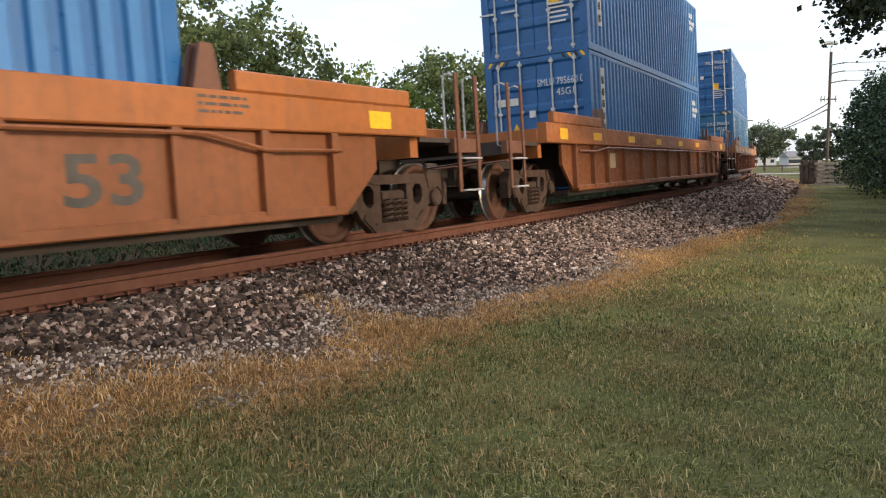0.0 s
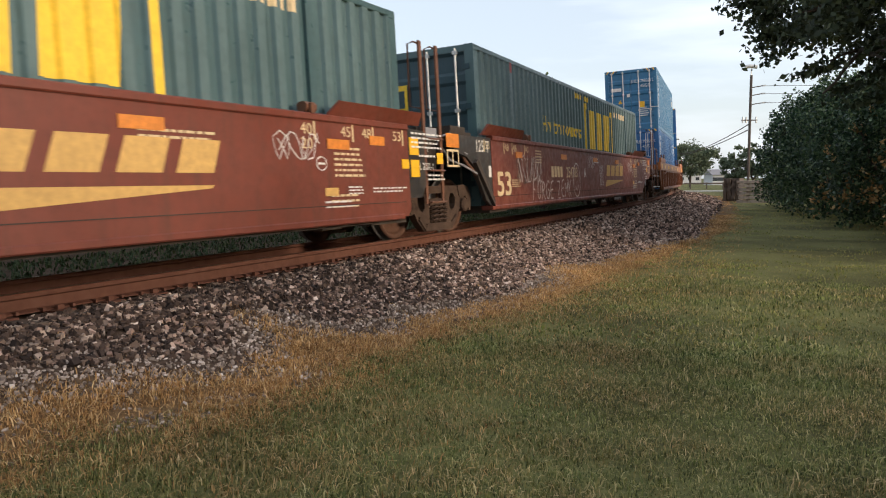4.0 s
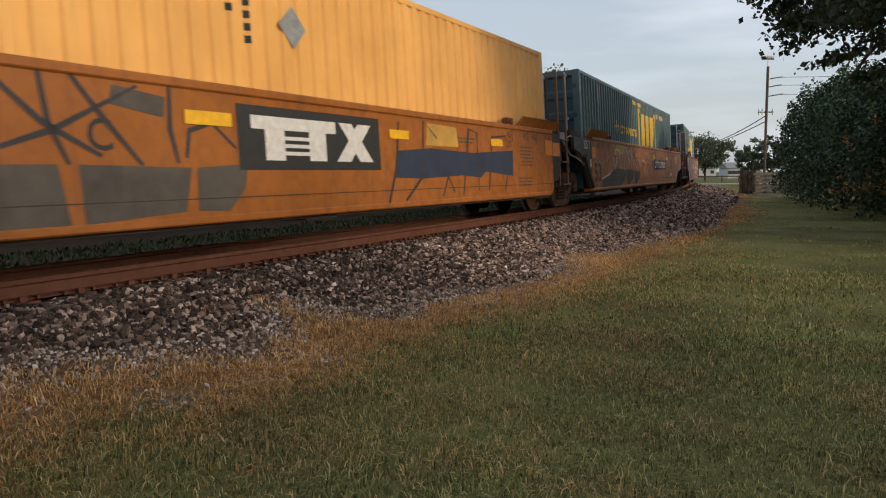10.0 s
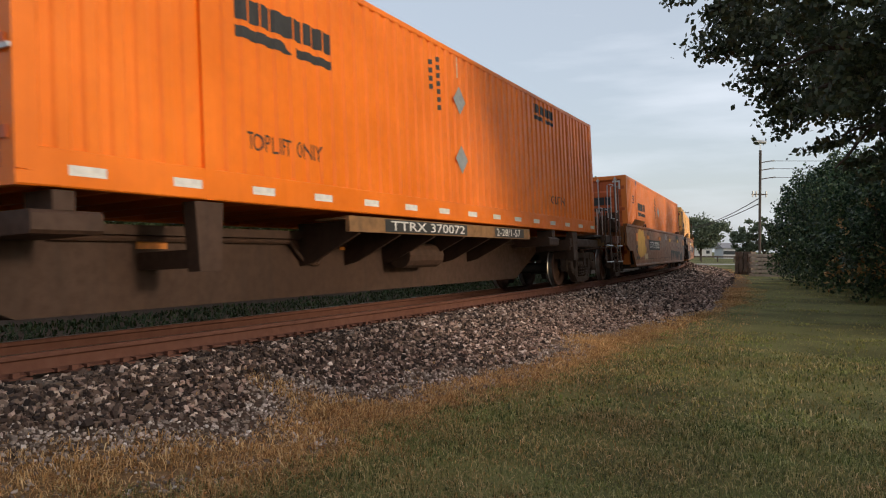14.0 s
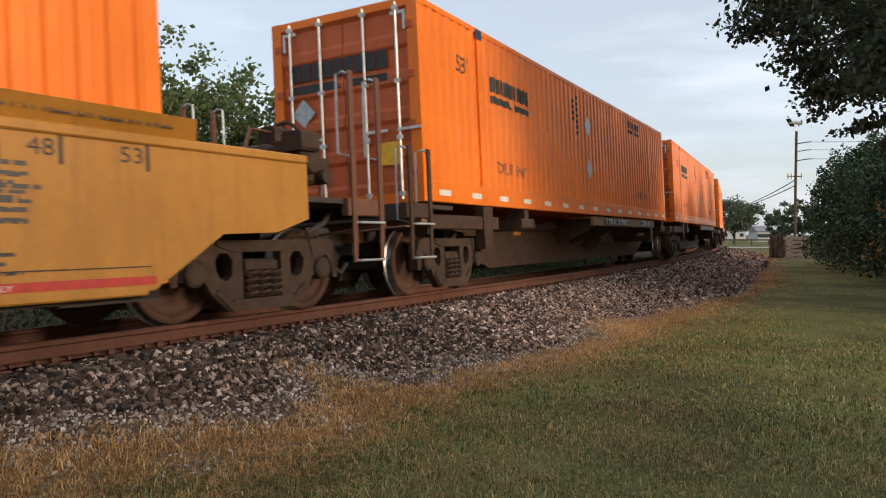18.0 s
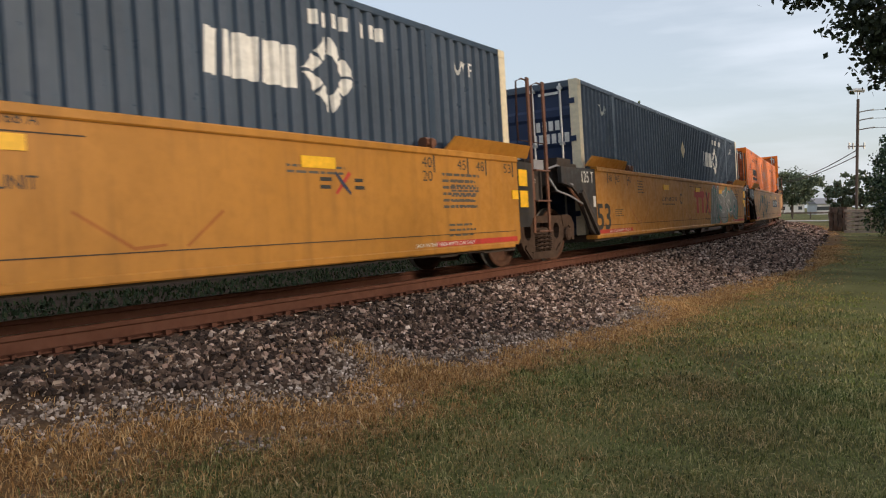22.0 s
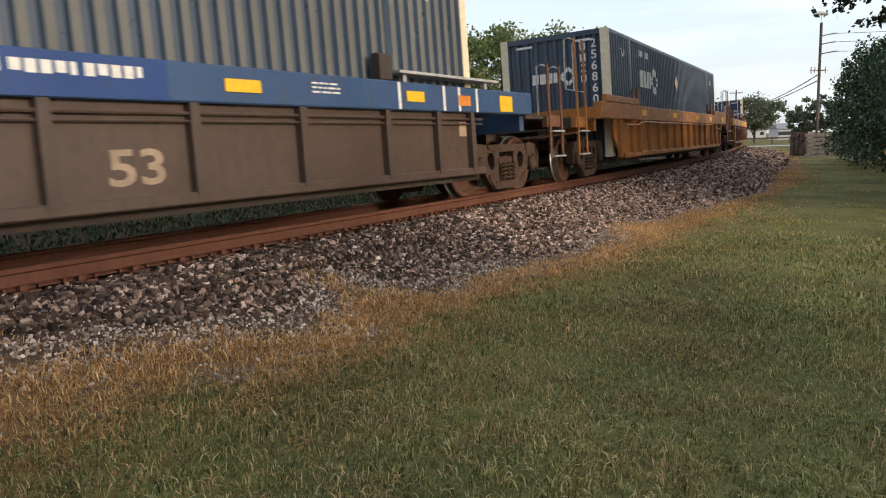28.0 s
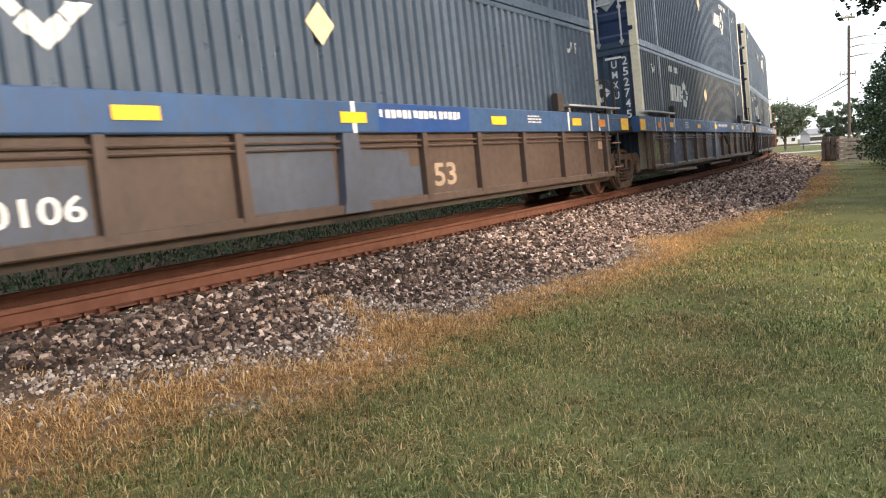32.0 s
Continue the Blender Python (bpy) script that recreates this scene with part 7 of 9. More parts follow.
        outlines = (
            [(-4.28, 1.37), (-3.98, 1.62), (-3.71, 1.46), (-3.68, 1.15), (-3.64, 0.81)],
            [(-3.9, 1.17), (-3.93, 0.89), (-4.14, 1.0)],
            [(-3.46, 1.07), (-3.53, 0.78)],
            [(-4.56, 0.66), (-4.46, 0.86), (-4.11, 0.74), (-4.56, 0.66)],
            [(-3.85, 0.77), (-3.23, 0.68), (-3.07, 0.61), (-3.15, 0.75), (-3.03, 0.81), (-2.52, 0.58)],
            [(-3.85, 0.56), (-3.39, 0.4)],
            [(-2.99, 1.3), (-2.61, 1.45), (-2.52, 1.59), (-2.45, 1.61), (-2.34, 1.47), (-2.22, 1.23), (-2.74, 1.22), (-2.52, 1.43)],
            [(-2.29, 1.44), (-1.95, 1.33)],
            [(-2.19, 0.78), (-2.22, 1.01), (-2.05, 1.15)],
            [(-2.38, 1.24), (-2.34, 1.08), (-1.79, 0.88)],
            [(-3.15, 0.72), (-3.11, 0.93), (-2.95, 1.01), (-2.74, 1.0)],
            [(-2.1, 0.61), (-2.12, 0.78), (-2.02, 0.86), (-2.05, 0.64), (-2.07, 0.59)],
            [(-1.79, 0.78), (-1.79, 0.6), (-1.52, 0.53), (-1.79, 0.4)],
            [(-4.91, 1.59), (-4.75, 1.48), (-4.63, 1.29)],
            [(-5.06, 1.12), (-4.86, 1.25), (-4.75, 1.06), (-4.64, 1.16)],
        )
        for pts in fills:
            spray("spray_green", pts, 1.505, "dark green graffiti fill")
        for pts in outlines:
            marking("graffiti", stroke(rounded(pts), 0.055), "spray_green", car, 0, 0, 1.5065, "dark green graffiti outline")
        each_mark("graffiti", shards(0.9, 1.0, 2, mr), "spray_green", car, -6.2, 0.45, 1.505, "dark green block graffiti")
    elif i == 1:
        bodies = (
            [(1.97, 0.4), (2.27, 1.13), (2.31, 1.42), (2.64, 1.6), (2.6, 1.12), (2.78, 1.61), (2.93, 1.29), (3.15, 1.33), (3.19, 0.4)],
            [(3.19, 0.4), (2.97, 1.35), (3.13, 1.53), (3.51, 1.63), (3.38, 1.39), (3.82, 1.33), (4.06, 1.23), (3.84, 1.37), (4.36, 1.45), (4.57, 1.58), (4.5, 1.26), (4.88, 1.43), (5.29, 1.41), (5.29, 0.67), (4.88, 0.82), (4.63, 0.45), (4.24, 0.4), (3.82, 0.41), (3.29, 0.66)],
            [(4.5, 1.23), (4.92, 1.46), (5.29, 1.39), (5.38, 1.62), (5.51, 1.47), (5.79, 1.44), (6.49, 1.11), (6.62, 0.9), (6.43, 0.5), (5.94, 0.52), (5.56, 0.69), (5.21, 0.57), (4.88, 0.82), (4.57, 0.76)],
        )
        shades = (
            [(2.64, 1.6), (2.78, 1.64), (2.69, 1.12), (2.6, 0.94), (2.5, 0.7), (2.6, 1.12)],
            [(2.8, 1.64), (2.93, 1.56), (2.99, 1.35), (2.93, 1.25)],
            [(3.38, 1.0), (3.78, 0.91), (3.66, 0.75), (3.38, 0.85)],
            [(3.19, 0.63), (3.59, 0.4), (3.33, 0.5), (3.31, 0.4), (3.19, 0.4)],
            [(2.64, 0.4), (2.75, 0.73), (2.78, 0.4)],
            [(4.44, 1.24), (4.61, 1.56), (4.72, 1.59), (4.8, 1.5), (4.53, 1.29)],
            [(4.55, 0.76), (4.8, 0.55), (4.46, 0.4), (4.65, 0.55)],
            [(5.12, 0.82), (5.29, 0.88), (5.47, 0.85), (5.21, 0.73)],
            [(6.06, 0.72), (6.27, 0.6), (6.6, 0.95), (6.65, 0.86), (6.43, 0.57), (6.14, 0.6)],
            [(5.79, 0.82), (5.89, 1.02), (6.04, 0.96), (5.96, 0.69), (5.79, 0.72)],
        )
        lights = (
            [(2.0, 0.4), (2.16, 0.68), (2.39, 1.27), (2.42, 1.36)],
            [(2.39, 1.46), (2.64, 1.58)],
            [(2.46, 0.63), (2.6, 0.94), (2.78, 1.61)],
            [(2.77, 0.42), (2.82, 1.03), (2.78, 1.09)],
            [(2.99, 0.68), (2.99, 1.23), (3.15, 1.3)],
            [(2.97, 1.33), (3.21, 1.56), (3.55, 1.62)],
            [(3.21, 1.17), (3.29, 1.24), (3.59, 1.09), (3.73, 1.02), (3.78, 1.09)],
            [(3.38, 1.39), (4.11, 1.24)],
            [(3.51, 0.85), (3.78, 0.77), (3.91, 0.68), (3.99, 0.77)],
            [(3.84, 1.37), (4.36, 1.45)],
            [(4.11, 0.72), (4.24, 1.21)],
        )
        more_lights = (
            [(4.08, 0.71), (4.18, 1.18)],
            [(4.41, 0.76), (4.43, 0.96), (4.57, 1.04), (4.72, 0.94), (5.29, 0.61)],
            [(4.5, 1.23), (4.9, 1.44)],
            [(4.74, 1.06), (4.88, 1.15), (5.12, 1.13), (5.38, 0.95)],
            [(4.72, 0.67), (4.88, 0.82)],
            [(5.12, 0.76), (5.38, 0.74), (5.56, 0.8)],
            [(5.67, 0.85), (5.79, 1.12), (5.94, 1.16), (6.09, 1.1)],
            [(5.89, 0.62), (5.89, 0.89), (6.01, 0.82)],
            [(5.75, 1.45), (6.49, 1.13)],
        )
        glows = (
            [(2.19, 1.02), (2.31, 1.45), (2.6, 1.62), (2.33, 1.31)],
            [(2.93, 1.53), (3.09, 1.61), (3.05, 1.45)],
            [(3.59, 1.49), (3.87, 1.41), (3.64, 1.36)],
            [(3.33, 0.56), (3.55, 0.41), (3.29, 0.4)],
            [(4.68, 1.56), (4.88, 1.49), (4.72, 1.39)],
            [(5.65, 1.51), (5.99, 1.43), (5.79, 1.44)],
            [(4.72, 0.46), (4.88, 0.4), (4.65, 0.4)],
        )
        grooves = (
            [(2.39, 0.53), (2.6, 1.27), (2.62, 1.39)],
            [(2.89, 0.51), (2.93, 1.04), (2.78, 1.34)],
            [(3.38, 1.21), (3.59, 1.16), (3.78, 0.96)],
            [(4.35, 0.53), (4.35, 1.11), (4.43, 1.28)],
            [(4.88, 1.0), (5.12, 0.94), (5.04, 0.76), (5.47, 0.56)],
            [(5.84, 1.06), (6.04, 0.99), (6.24, 0.68)],
        )
        tags = (
            [(1.33, 0.53), (1.47, 0.61), (1.5, 0.51), (1.61, 0.58), (1.74, 0.51), (1.91, 0.57)],
            [(1.64, 0.71), (1.78, 0.78), (1.8, 0.66), (1.88, 0.74), (2.01, 0.74), (1.98, 0.63)],
        )
        for pts in glows:
            spray("spray_pink", rounded(pts, True), 1.5032, "pink graffiti edge")
        for k, pts in enumerate(bodies):
            spray("spray_silver", pts, 1.5045 + 0.0006 * k, "silver graffiti letter shape")
            marking("graffiti", stroke(pts + pts[:2], 0.045), "spray_teal", car, 0, 0, 1.5068, "teal graffiti outline")
        for pts in shades:
            spray("spray_teal", pts, 1.5075, "teal graffiti shadow")
        for pts in grooves:
            marking("graffiti", stroke(rounded(pts), 0.018), "iron", car, 0, 0, 1.5082, "thin brown graffiti line")
        for pts in lights + more_lights:
            marking("graffiti", stroke(rounded(pts), 0.04), "spray_white", car, 0, 0, 1.5088, "white graffiti highlight")
        for pts in tags:
            marking("graffiti", stroke(rounded(pts), 0.022), "spray_black", car, 0, 0, 1.5082, "small dark sprayed tag")
    lx = (-1.4, -3.35, -0.65)[i]
    marking("stencil", text_polys("LD LMT 118400 PER UNIT", 0.10, 0.008), "ink", car, lx, 1.06, 1.503, "black load limit stencil", None, None, 1.42)
    marking("small_print", small_print(1, 1.2, 0.06, mr), "ink", car, lx, 0.95, 1.503)
    marking("stencil", text_polys("DTTX 767168 " + "BCA"[i], 0.085), "ink", car, (0.2, -0.22, -0.05)[i], 1.52, 1.503, "small black car number", None, None, 0.85)
    marking("scratch", rects((-0.3, 1.2, 0, 0.012)), "dark", car, (0.2, -0.22, -0.05)[i], 1.46, 1.503, "thin dark weld line")
    marking("label_cross", stroke([(3.90, 1.07), (4.13, 1.30)], 0.045), "red_mark", car, 0, 0, 1.503, "red stroke of a crossed mark")
    marking("label_cross", stroke([(3.90, 1.30), (4.02, 1.17), (4.13, 1.07)], 0.045), "spray_navy", car, 0, 0, 1.5045, "blue stroke of a crossed mark")
    bars("label_bar", [(3.66, 3.84, 1.20, 1.24), (3.66, 3.82, 1.12, 1.16), (4.20, 4.34, 1.20, 1.24), (4.20, 4.36, 1.12, 1.16)], "ink", car, 0, 0, 1.503)
container("orange", "bright orange fifty-three-foot container with a black logo", 214.35, 0.42, 9.45, marks_bright)
container("slate", "slate-blue corrugated container with cream corner posts", 233.25, 0.42, 9.45, marks_slate)
container("slate", "slate-blue corrugated container with cream corner posts", 252.2, 0.42, 9.45, lambda t, k: marks_slate(t, k, "636534"))

car = ribbed_well(273.3, 15.2, "coupler", "coupler", "f_chord", "f_side", (-5.91, -4.52, -3.13, -1.73, -0.34, -0.20, 1.55, 3.0, 4.42, 5.83), "empty short well car, rusty brown ribbed sides and worn yellow chord", wide=6.2, slope=False, pipe=False)
reflectors(car, [(x, 1.36, 0.9, 0.16, 1.51) for x in (-6.4, -2.8, 1.2, 4.6)])
marking("number_panel", rects((0, 4.0, 0, 0.42)), "spray_grey", car, -5.8, 0.48, 1.418, "dull dark number field")
marking("number", text_polys("DTTX", 0.22, 0.012), "white", car, -5.72, 0.50, 1.422, "white reporting mark", None, None, 0.8)
marking("number", text_polys("745246", 0.22, 0.012), "white", car, -4.36, 0.50, 1.422, "white car number", None, None, 1.0)
marking("size_figure", text_polys("40", 0.5, 0.02), "spray_grey", car, -1.35, 0.62, 1.42, "large figure 40", None, None, 0.5)
marking("emblem_field", rects((0, 2.45, 0, 0.56)), "spray_grey", car, 0.3, 0.50, 1.418)
slab_emblem(car, "cream", 0.5, 0.57, 1.422, 2.0, 0.40, "cream emblem slab")
marking("notice", rects((0, 0.3, 0, 0.26)), "cream", car, 3.4, 0.66, 1.418, "framed plate")
marking("notice", rects((0.03, 0.27, 0.03, 0.23)), "spray_grey", car, 3.4, 0.66, 1.421)
for mx in (False, True):
    deck = Shape().box(7.9, 9.5, -1.25, -0.75, 1.50, 1.535).box(7.85, 9.4, -0.6, 0.6, 1.56, 1.60).box(8.0, 8.1, -1.2, 1.2, 1.28, 1.50).box(9.0, 9.1, -1.2, 1.2, 1.28, 1.50)
    part("end_deck", deck.moved(mirror_x=mx).mesh("end_deck", M["dark"]), None, car, "dark grating over the end platform")
    part("brake_valve", Shape().box(8.35, 8.75, -1.30, -1.0, 1.27, 1.46, 0.03).box(8.85, 9.0, -1.3, -1.1, 1.27, 1.42, 0.02).moved(mirror_x=mx).mesh("brake_valve", M["rusty"]), None, car, "low rusty brake valve")
    for dy in (0.0, 0.13, 0.26):
        part("pipe", Shape().tube([(9.2, -1.1 + dy, 1.42), (8.5, -1.15 + dy, 1.46), (8.15, -1.2 + dy, 1.36), (7.85, -1.22 + dy, 1.40)], 0.022, 6).moved(mirror_x=mx).mesh("pipe", M["rusty"]), None, car)
    part("end_post", both(Shape().box(6.05, 6.20, -1.505, -1.40, 0.38, 1.25, 0.01).moved(mirror_x=mx)).mesh("end_post", M["f_chord"]), None, car, "worn yellow end post")
part("locator", both(Shape().prism_y([(-6.0, 1.6), (-5.7, 1.6), (-5.8, 2.0), (-5.95, 2.0)], -1.45, -1.3)), M["rusty"], car)
part("locator", both(Shape().prism_y([(5.7, 1.6), (6.0, 1.6), (5.95, 2.0), (5.8, 2.0)], -1.45, -1.3)), M["rusty"], car)

car = ribbed_well(294.2, 18.8, "coupler", "coupler", "g_side", "g_side", (-8.0, -6.84, -6.07, -4.95, -3.8, -2.65, -1.5, -0.35, 0.8, 1.95, 3.1, 4.25, 5.76, 6.8, 7.87), "mustard-yellow ribbed well car with rust stains", wide=7.8)
guide_boxes(car, "g_side", 6.3, 9.2, 1.76)
reflectors(car, [(x, 1.36, 0.55, 0.15, 1.51) for x in (-6.0, -2.0, 2.0, 5.0)] + [(8.3, 1.34, 0.5, 0.18, 1.51)], "yellow")
marking("size_figure", text_polys("53", 0.42, 0.02), "spray_grey", car, 4.55, 0.62, 1.418, "large figure 53", None, None, 0.72)
for x, a in ((5.8, "20"), (6.6, "45"), (7.5, "53")):
    marking("length_mark", text_polys(a, 0.14), "ink", car, x, 1.0, 1.418)
container("slate", "slate-blue corrugated container with cream corner posts", 294.2, 0.42, 9.4, lambda t, k: marks_slate(t, k, "256860", True), turned=True)

for i, q in enumerate((317.1, 336.1, 355.1)):
    car = ribbed_well(q, 19.0, "coupler" if i == 0 else "joint", "coupler" if i == 2 else "joint", "h_chord", "h_side", (-8.12, -7.2, -4.58, -3.13, -1.71, 1.36, 2.74, 4.15, 5.65, 6.81, 7.72), "dusty grey ribbed well car unit with a slate-blue chord", wide=8.15, slope=False, pipe=False)
    for sgn in (-1, 1):
        for a, b in ((5.9, 8.5),):
            lo, hi = sorted((sgn * a, sgn * b))
            part("walkway", shared(("walk", sgn), lambda: both(Shape().box(lo, hi, -1.55, -1.30, 1.70, 1.735).box(lo + 0.2, lo + 0.28, -1.45, -1.38, 1.60, 1.70).box(hi - 0.28, hi - 0.2, -1.45, -1.38, 1.60, 1.70)).mesh("walkway", M["steel"])), None, car, "grey grating walkway over the chord")
            part("locator", shared(("hloc", sgn), lambda: both(Shape().box(min(sgn * 5.55, sgn * 5.8), max(sgn * 5.55, sgn * 5.8), -1.5, -1.38, 1.60, 1.92, 0.02)).mesh("locator", M["dark"])), None, car)
        bars("length_mark", [(sgn * x - 0.03, sgn * x + 0.03, 0, 0.33) for x in (5.9, 6.95, 7.35, 7.85)], "white", car, 0, 1.26, 1.514, "white length marks")
        reflectors(car, [((8.56 if sgn > 0 else -9.24), 1.28, 0.42, 0.24, 1.512), (sgn * 6.25 - 0.2, 1.36, 0.4, 0.13, 1.512)])
        reflectors(car, [(sgn * 7.5 - 0.17, 1.34, 0.32, 0.14, 1.512)], "amber")
        if sgn > 0:
            marking("notice", rects((0, 0.2, 0, 0.2)), "cream_faded", car, 7.45, 0.92, 1.418)
    reflectors(car, [(x, 1.36, 0.45, 0.12, 1.5135) for x in (-3.0, -0.26, 3.1)])
    marking("chord_patch", rects((0, 2.05, 0, 0.335)), "chord_blue", car, 0.42, 1.2575, 1.5125, "fresher blue painted stretch")
    bars("load_print", [(0.115 * j, 0.115 * j + (0.085 if j % 5 else 0.05), 0.012 * (j % 3 == 0), 0.10) for j in range(16)], "white", car, 0.45, 1.42, 1.5155)
    part("stiffener", shared(("h_stiff", i > 0), lambda: both(Shape().prism_y([(-0.24, 0.37), (0.24, 0.37), (0.19, 0.55), (0.13, 1.25), (-0.13, 1.25), (-0.19, 0.55)], -1.515, -1.40)).mesh("stiffener", M["h_patch" if i else "h_side"])), None, car, "wide middle stiffener", at=pose(-0.12, 0, 0))
    marking("small_print", small_print(4, 0.5, 0.2, mr), "white", car, -4.6, 1.33, 1.514)
    marking("small_print", small_print(3, 0.55, 0.14, mr), "white", car, 4.3, 1.38, 1.514)
    marking("chord_band", rects((0, 0.07, 0, 0.35)), "white", car, -0.06, 1.25, 1.513)
    marking("size_figure", text_polys("53", 0.29, 0.02), "cream_faded", car, (1.88, 3.1, 1.6)[i], 0.57, 1.418, "large cream figure 53", None, None, 0.54)
    marking("capacity", text_polys("125-T", 0.26, 0.015), "cream_faded", car, -6.98, 0.72, 1.422, "cream capacity mark", None, None, 0.78)
    part("stiffener", shared("h_stiff_rear", lambda: both(Shape().prism_y([(-0.20, 0.37), (0.20, 0.37), (0.16, 0.55), (0.12, 1.25), (-0.12, 1.25), (-0.16, 0.55)], -1.512, -1.40)).mesh("stiffener", M["h_patch"])), None, car, "wide blue-grey stiffener", at=pose(-6.03, 0, 0))
    marking("unit_letter", text_polys("ACB"[i], 0.20, 0.015), "white", car, -6.12, 0.98, 1.516)
    bars("patch", [(-5.86, -4.66, 0.48, 1.02), (-4.50, -3.22, 0.48, 1.02)], "h_patch", car, 0, 0, 1.4162, "slate-blue repainted patch")
    marking("scrawl", scrawl(0.9, 0.55, 7, mr, 0.016), ("cream_faded", "spray_lime", "cream_faded")[i], car, -8.28, 0.55, 1.42, "sprayed tag on the end panel")
    if i != 1:
        marking("number", text_polys("DTTX", 0.20, 0.015), "white", car, -5.85, 0.60, 1.419, "white reporting mark", None, None, 1.1)
        marking("number", text_polys("890106", 0.20, 0.015), "white", car, -4.42, 0.60, 1.419, "white car number", None, None, 1.15)
    if i:
        marking("patch", rects((0, 1.34, 0, 0.74)), "h_patch", car, -1.68, 0.48, 1.4165, "slate-blue repainted patch")
        marking("patch", ([(0, 0), (1.25, 0), (1.25, 0.36), (0.98, 0.36), (0.98, 0.54), (0, 0.6)], [(0, 1, 2, 3, 4, 5)]), "h_patch", car, 0.09, 0.48, 1.4165, "slate-blue repainted patch")
    if i == 1:
        part("loose_hose", Shape().tube([(1.4, -1.48, 1.17), (1.62, -1.50, 1.10), (1.92, -1.52, 0.86), (2.14, -1.52, 0.84), (2.3, -1.50, 1.05), (2.42, -1.49, 1.17)], 0.03, 6), M["dark"], car, "slack hose hanging from the side")
    for z0, lab in ((0.40, "slate-blue corrugated container with cream corner posts in the well"), (3.31, "slate-blue corrugated container stacked on another")):
        container("slate_worn" if z0 < 1 and i != 2 else "slate", lab, q, z0, 9.5, lambda t, k: marks_slate(t, k, ("257758", "252745", "252745")[i], z0 < 1), turned=z0 < 1)

# ---- ballast stones, chips, grass ----
def scatter(name, base_v, base_f, pos, scale, material, label, category, tilt=True, stretch=None, seed=1):
    """Many small pieces in one mesh: variants of points, turned and sized at random."""
    rng = np.random.default_rng(seed)
    nvar, k = base_v.shape[0], base_v.shape[1]
    n = len(pos)
    var = rng.integers(0, nvar, n)
    v = base_v[var] * scale[:, None, None]
    if stretch is not None:
        v = v * stretch[:, None, :]
    a = rng.uniform(0, 2 * np.pi, n)
    c, s = np.cos(a), np.sin(a)
    x, y, z = v[..., 0], v[..., 1], v[..., 2]
    if tilt:
        b = rng.uniform(-0.9, 0.9, n)
        cb, sb = np.cos(b), np.sin(b)
        y, z = y * cb[:, None] - z * sb[:, None], y * sb[:, None] + z * cb[:, None]
    x, y = x * c[:, None] - y * s[:, None], x * s[:, None] + y * c[:, None]
    v = np.stack([x, y, z], -1) + pos[:, None, :]
    f = (base_f[None] + (np.arange(n) * k)[:, None, None]).reshape(-1, base_f.shape[1])
    ob = new(name, mesh_of(name, v.reshape(-1, 3), f, material))
    return tagged(ob, label, category, "", "stuff")


def pebble_shapes(nvar, rng):
    """Angular crushed stones: uneven blocks with split faces."""
    base = np.array([(i, j, k) for i in (-1, 1) for j in (-1, 1) for k in (-1, 1)], float) * 0.36
    f = np.array([(0, 1, 3, 2), (4, 6, 7, 5), (0, 4, 5, 1), (2, 3, 7, 6), (0, 2, 6, 4), (1, 5, 7, 3)])
    v = base[None] * rng.uniform(0.55, 1.2, (nvar, 8, 1)) + rng.uniform(-0.13, 0.13, (nvar, 8, 3))
    return v * rng.uniform(0.7, 1.35, (nvar, 1, 3)), f


def bank_points(n, s0, s1, d0, d1, rng, thin=0.0):
    s, d = rng.uniform(s0, s1, n), rng.uniform(d0, d1, n)
    th = HEAD0 - s / RC
    x, y = CX + (RC + d) * np.cos(th), CY - (RC + d) * np.sin(th)
    return x, y, s, d


def patchy(x, y, k=1.0, ph=0.0):
    """A smooth uneven field, about -1 to 1."""
    return 0.5 * np.sin(1.9 * k * x + 0.7 * k * y + ph) * np.cos(1.3 * k * y - 0.8 * k * x + 2 * ph) + 0.35 * np.sin(4.1 * k * x - 2.9 * k * y + 1 + ph) + 0.25 * np.cos(7.3 * k * y + 3.1 * k * x)


rng = np.random.default_rng(7)
pv, pf = pebble_shapes(40, rng)
parts_xyz = []
for n, s0, s1, d0, d1, size in ((68000, -13, 5, 0.92, 3.1, 0.044), (19000, 5, 28, 0.92, 3.9, 0.060), (8000, 28, 75, 0.95, 4.0, 0.11), (4500, -13, 30, -0.62, 0.62, 0.07), (4500, -13, 45, -2.6, -0.9, 0.09)):
    x, y, s, d = bank_points(n, s0, s1, d0, d1, rng)
    inner = verge_edges(s)[0]
    keep = np.where(d > 0, d < inner - np.interp(s, [-10, -7.5, -3, 4], [0.28, 0.42, 0.3, 0.1]) + 0.16 * patchy(x, y), d > -2.4)
    gap = np.abs((s + 16) / 0.5 - np.round((s + 16) / 0.5)) * 0.5
    keep &= ~((np.abs(d) < 1.36) & (gap < 0.13) & (rng.uniform(0, 1, n) < 0.75))
    x, y = x[keep], y[keep]
    sz = size * rng.uniform(0.55, 1.4, len(x)) ** 1.1
    # share of paler stones, few at the near end and more further along
    pale = rng.uniform(0, 1, len(x)) < np.where(d[keep] < 0, 0.1, np.interp(s[keep], [-10, -6, 0, 6, 14], [0.06, 0.16, 0.48, 0.62, 0.5]))
    parts_xyz.append((np.stack([x, y, height(x, y) + sz * rng.uniform(-0.1, 0.45, len(x))], -1), sz, pale))
pos, size, pale = (np.concatenate([q[i] for q in parts_xyz]) for i in range(3))
scatter("ballast", pv, pf, pos[~pale], size[~pale], M["stone"], "coarse dark grey and brown crushed ballast stones", "ballast", seed=3)
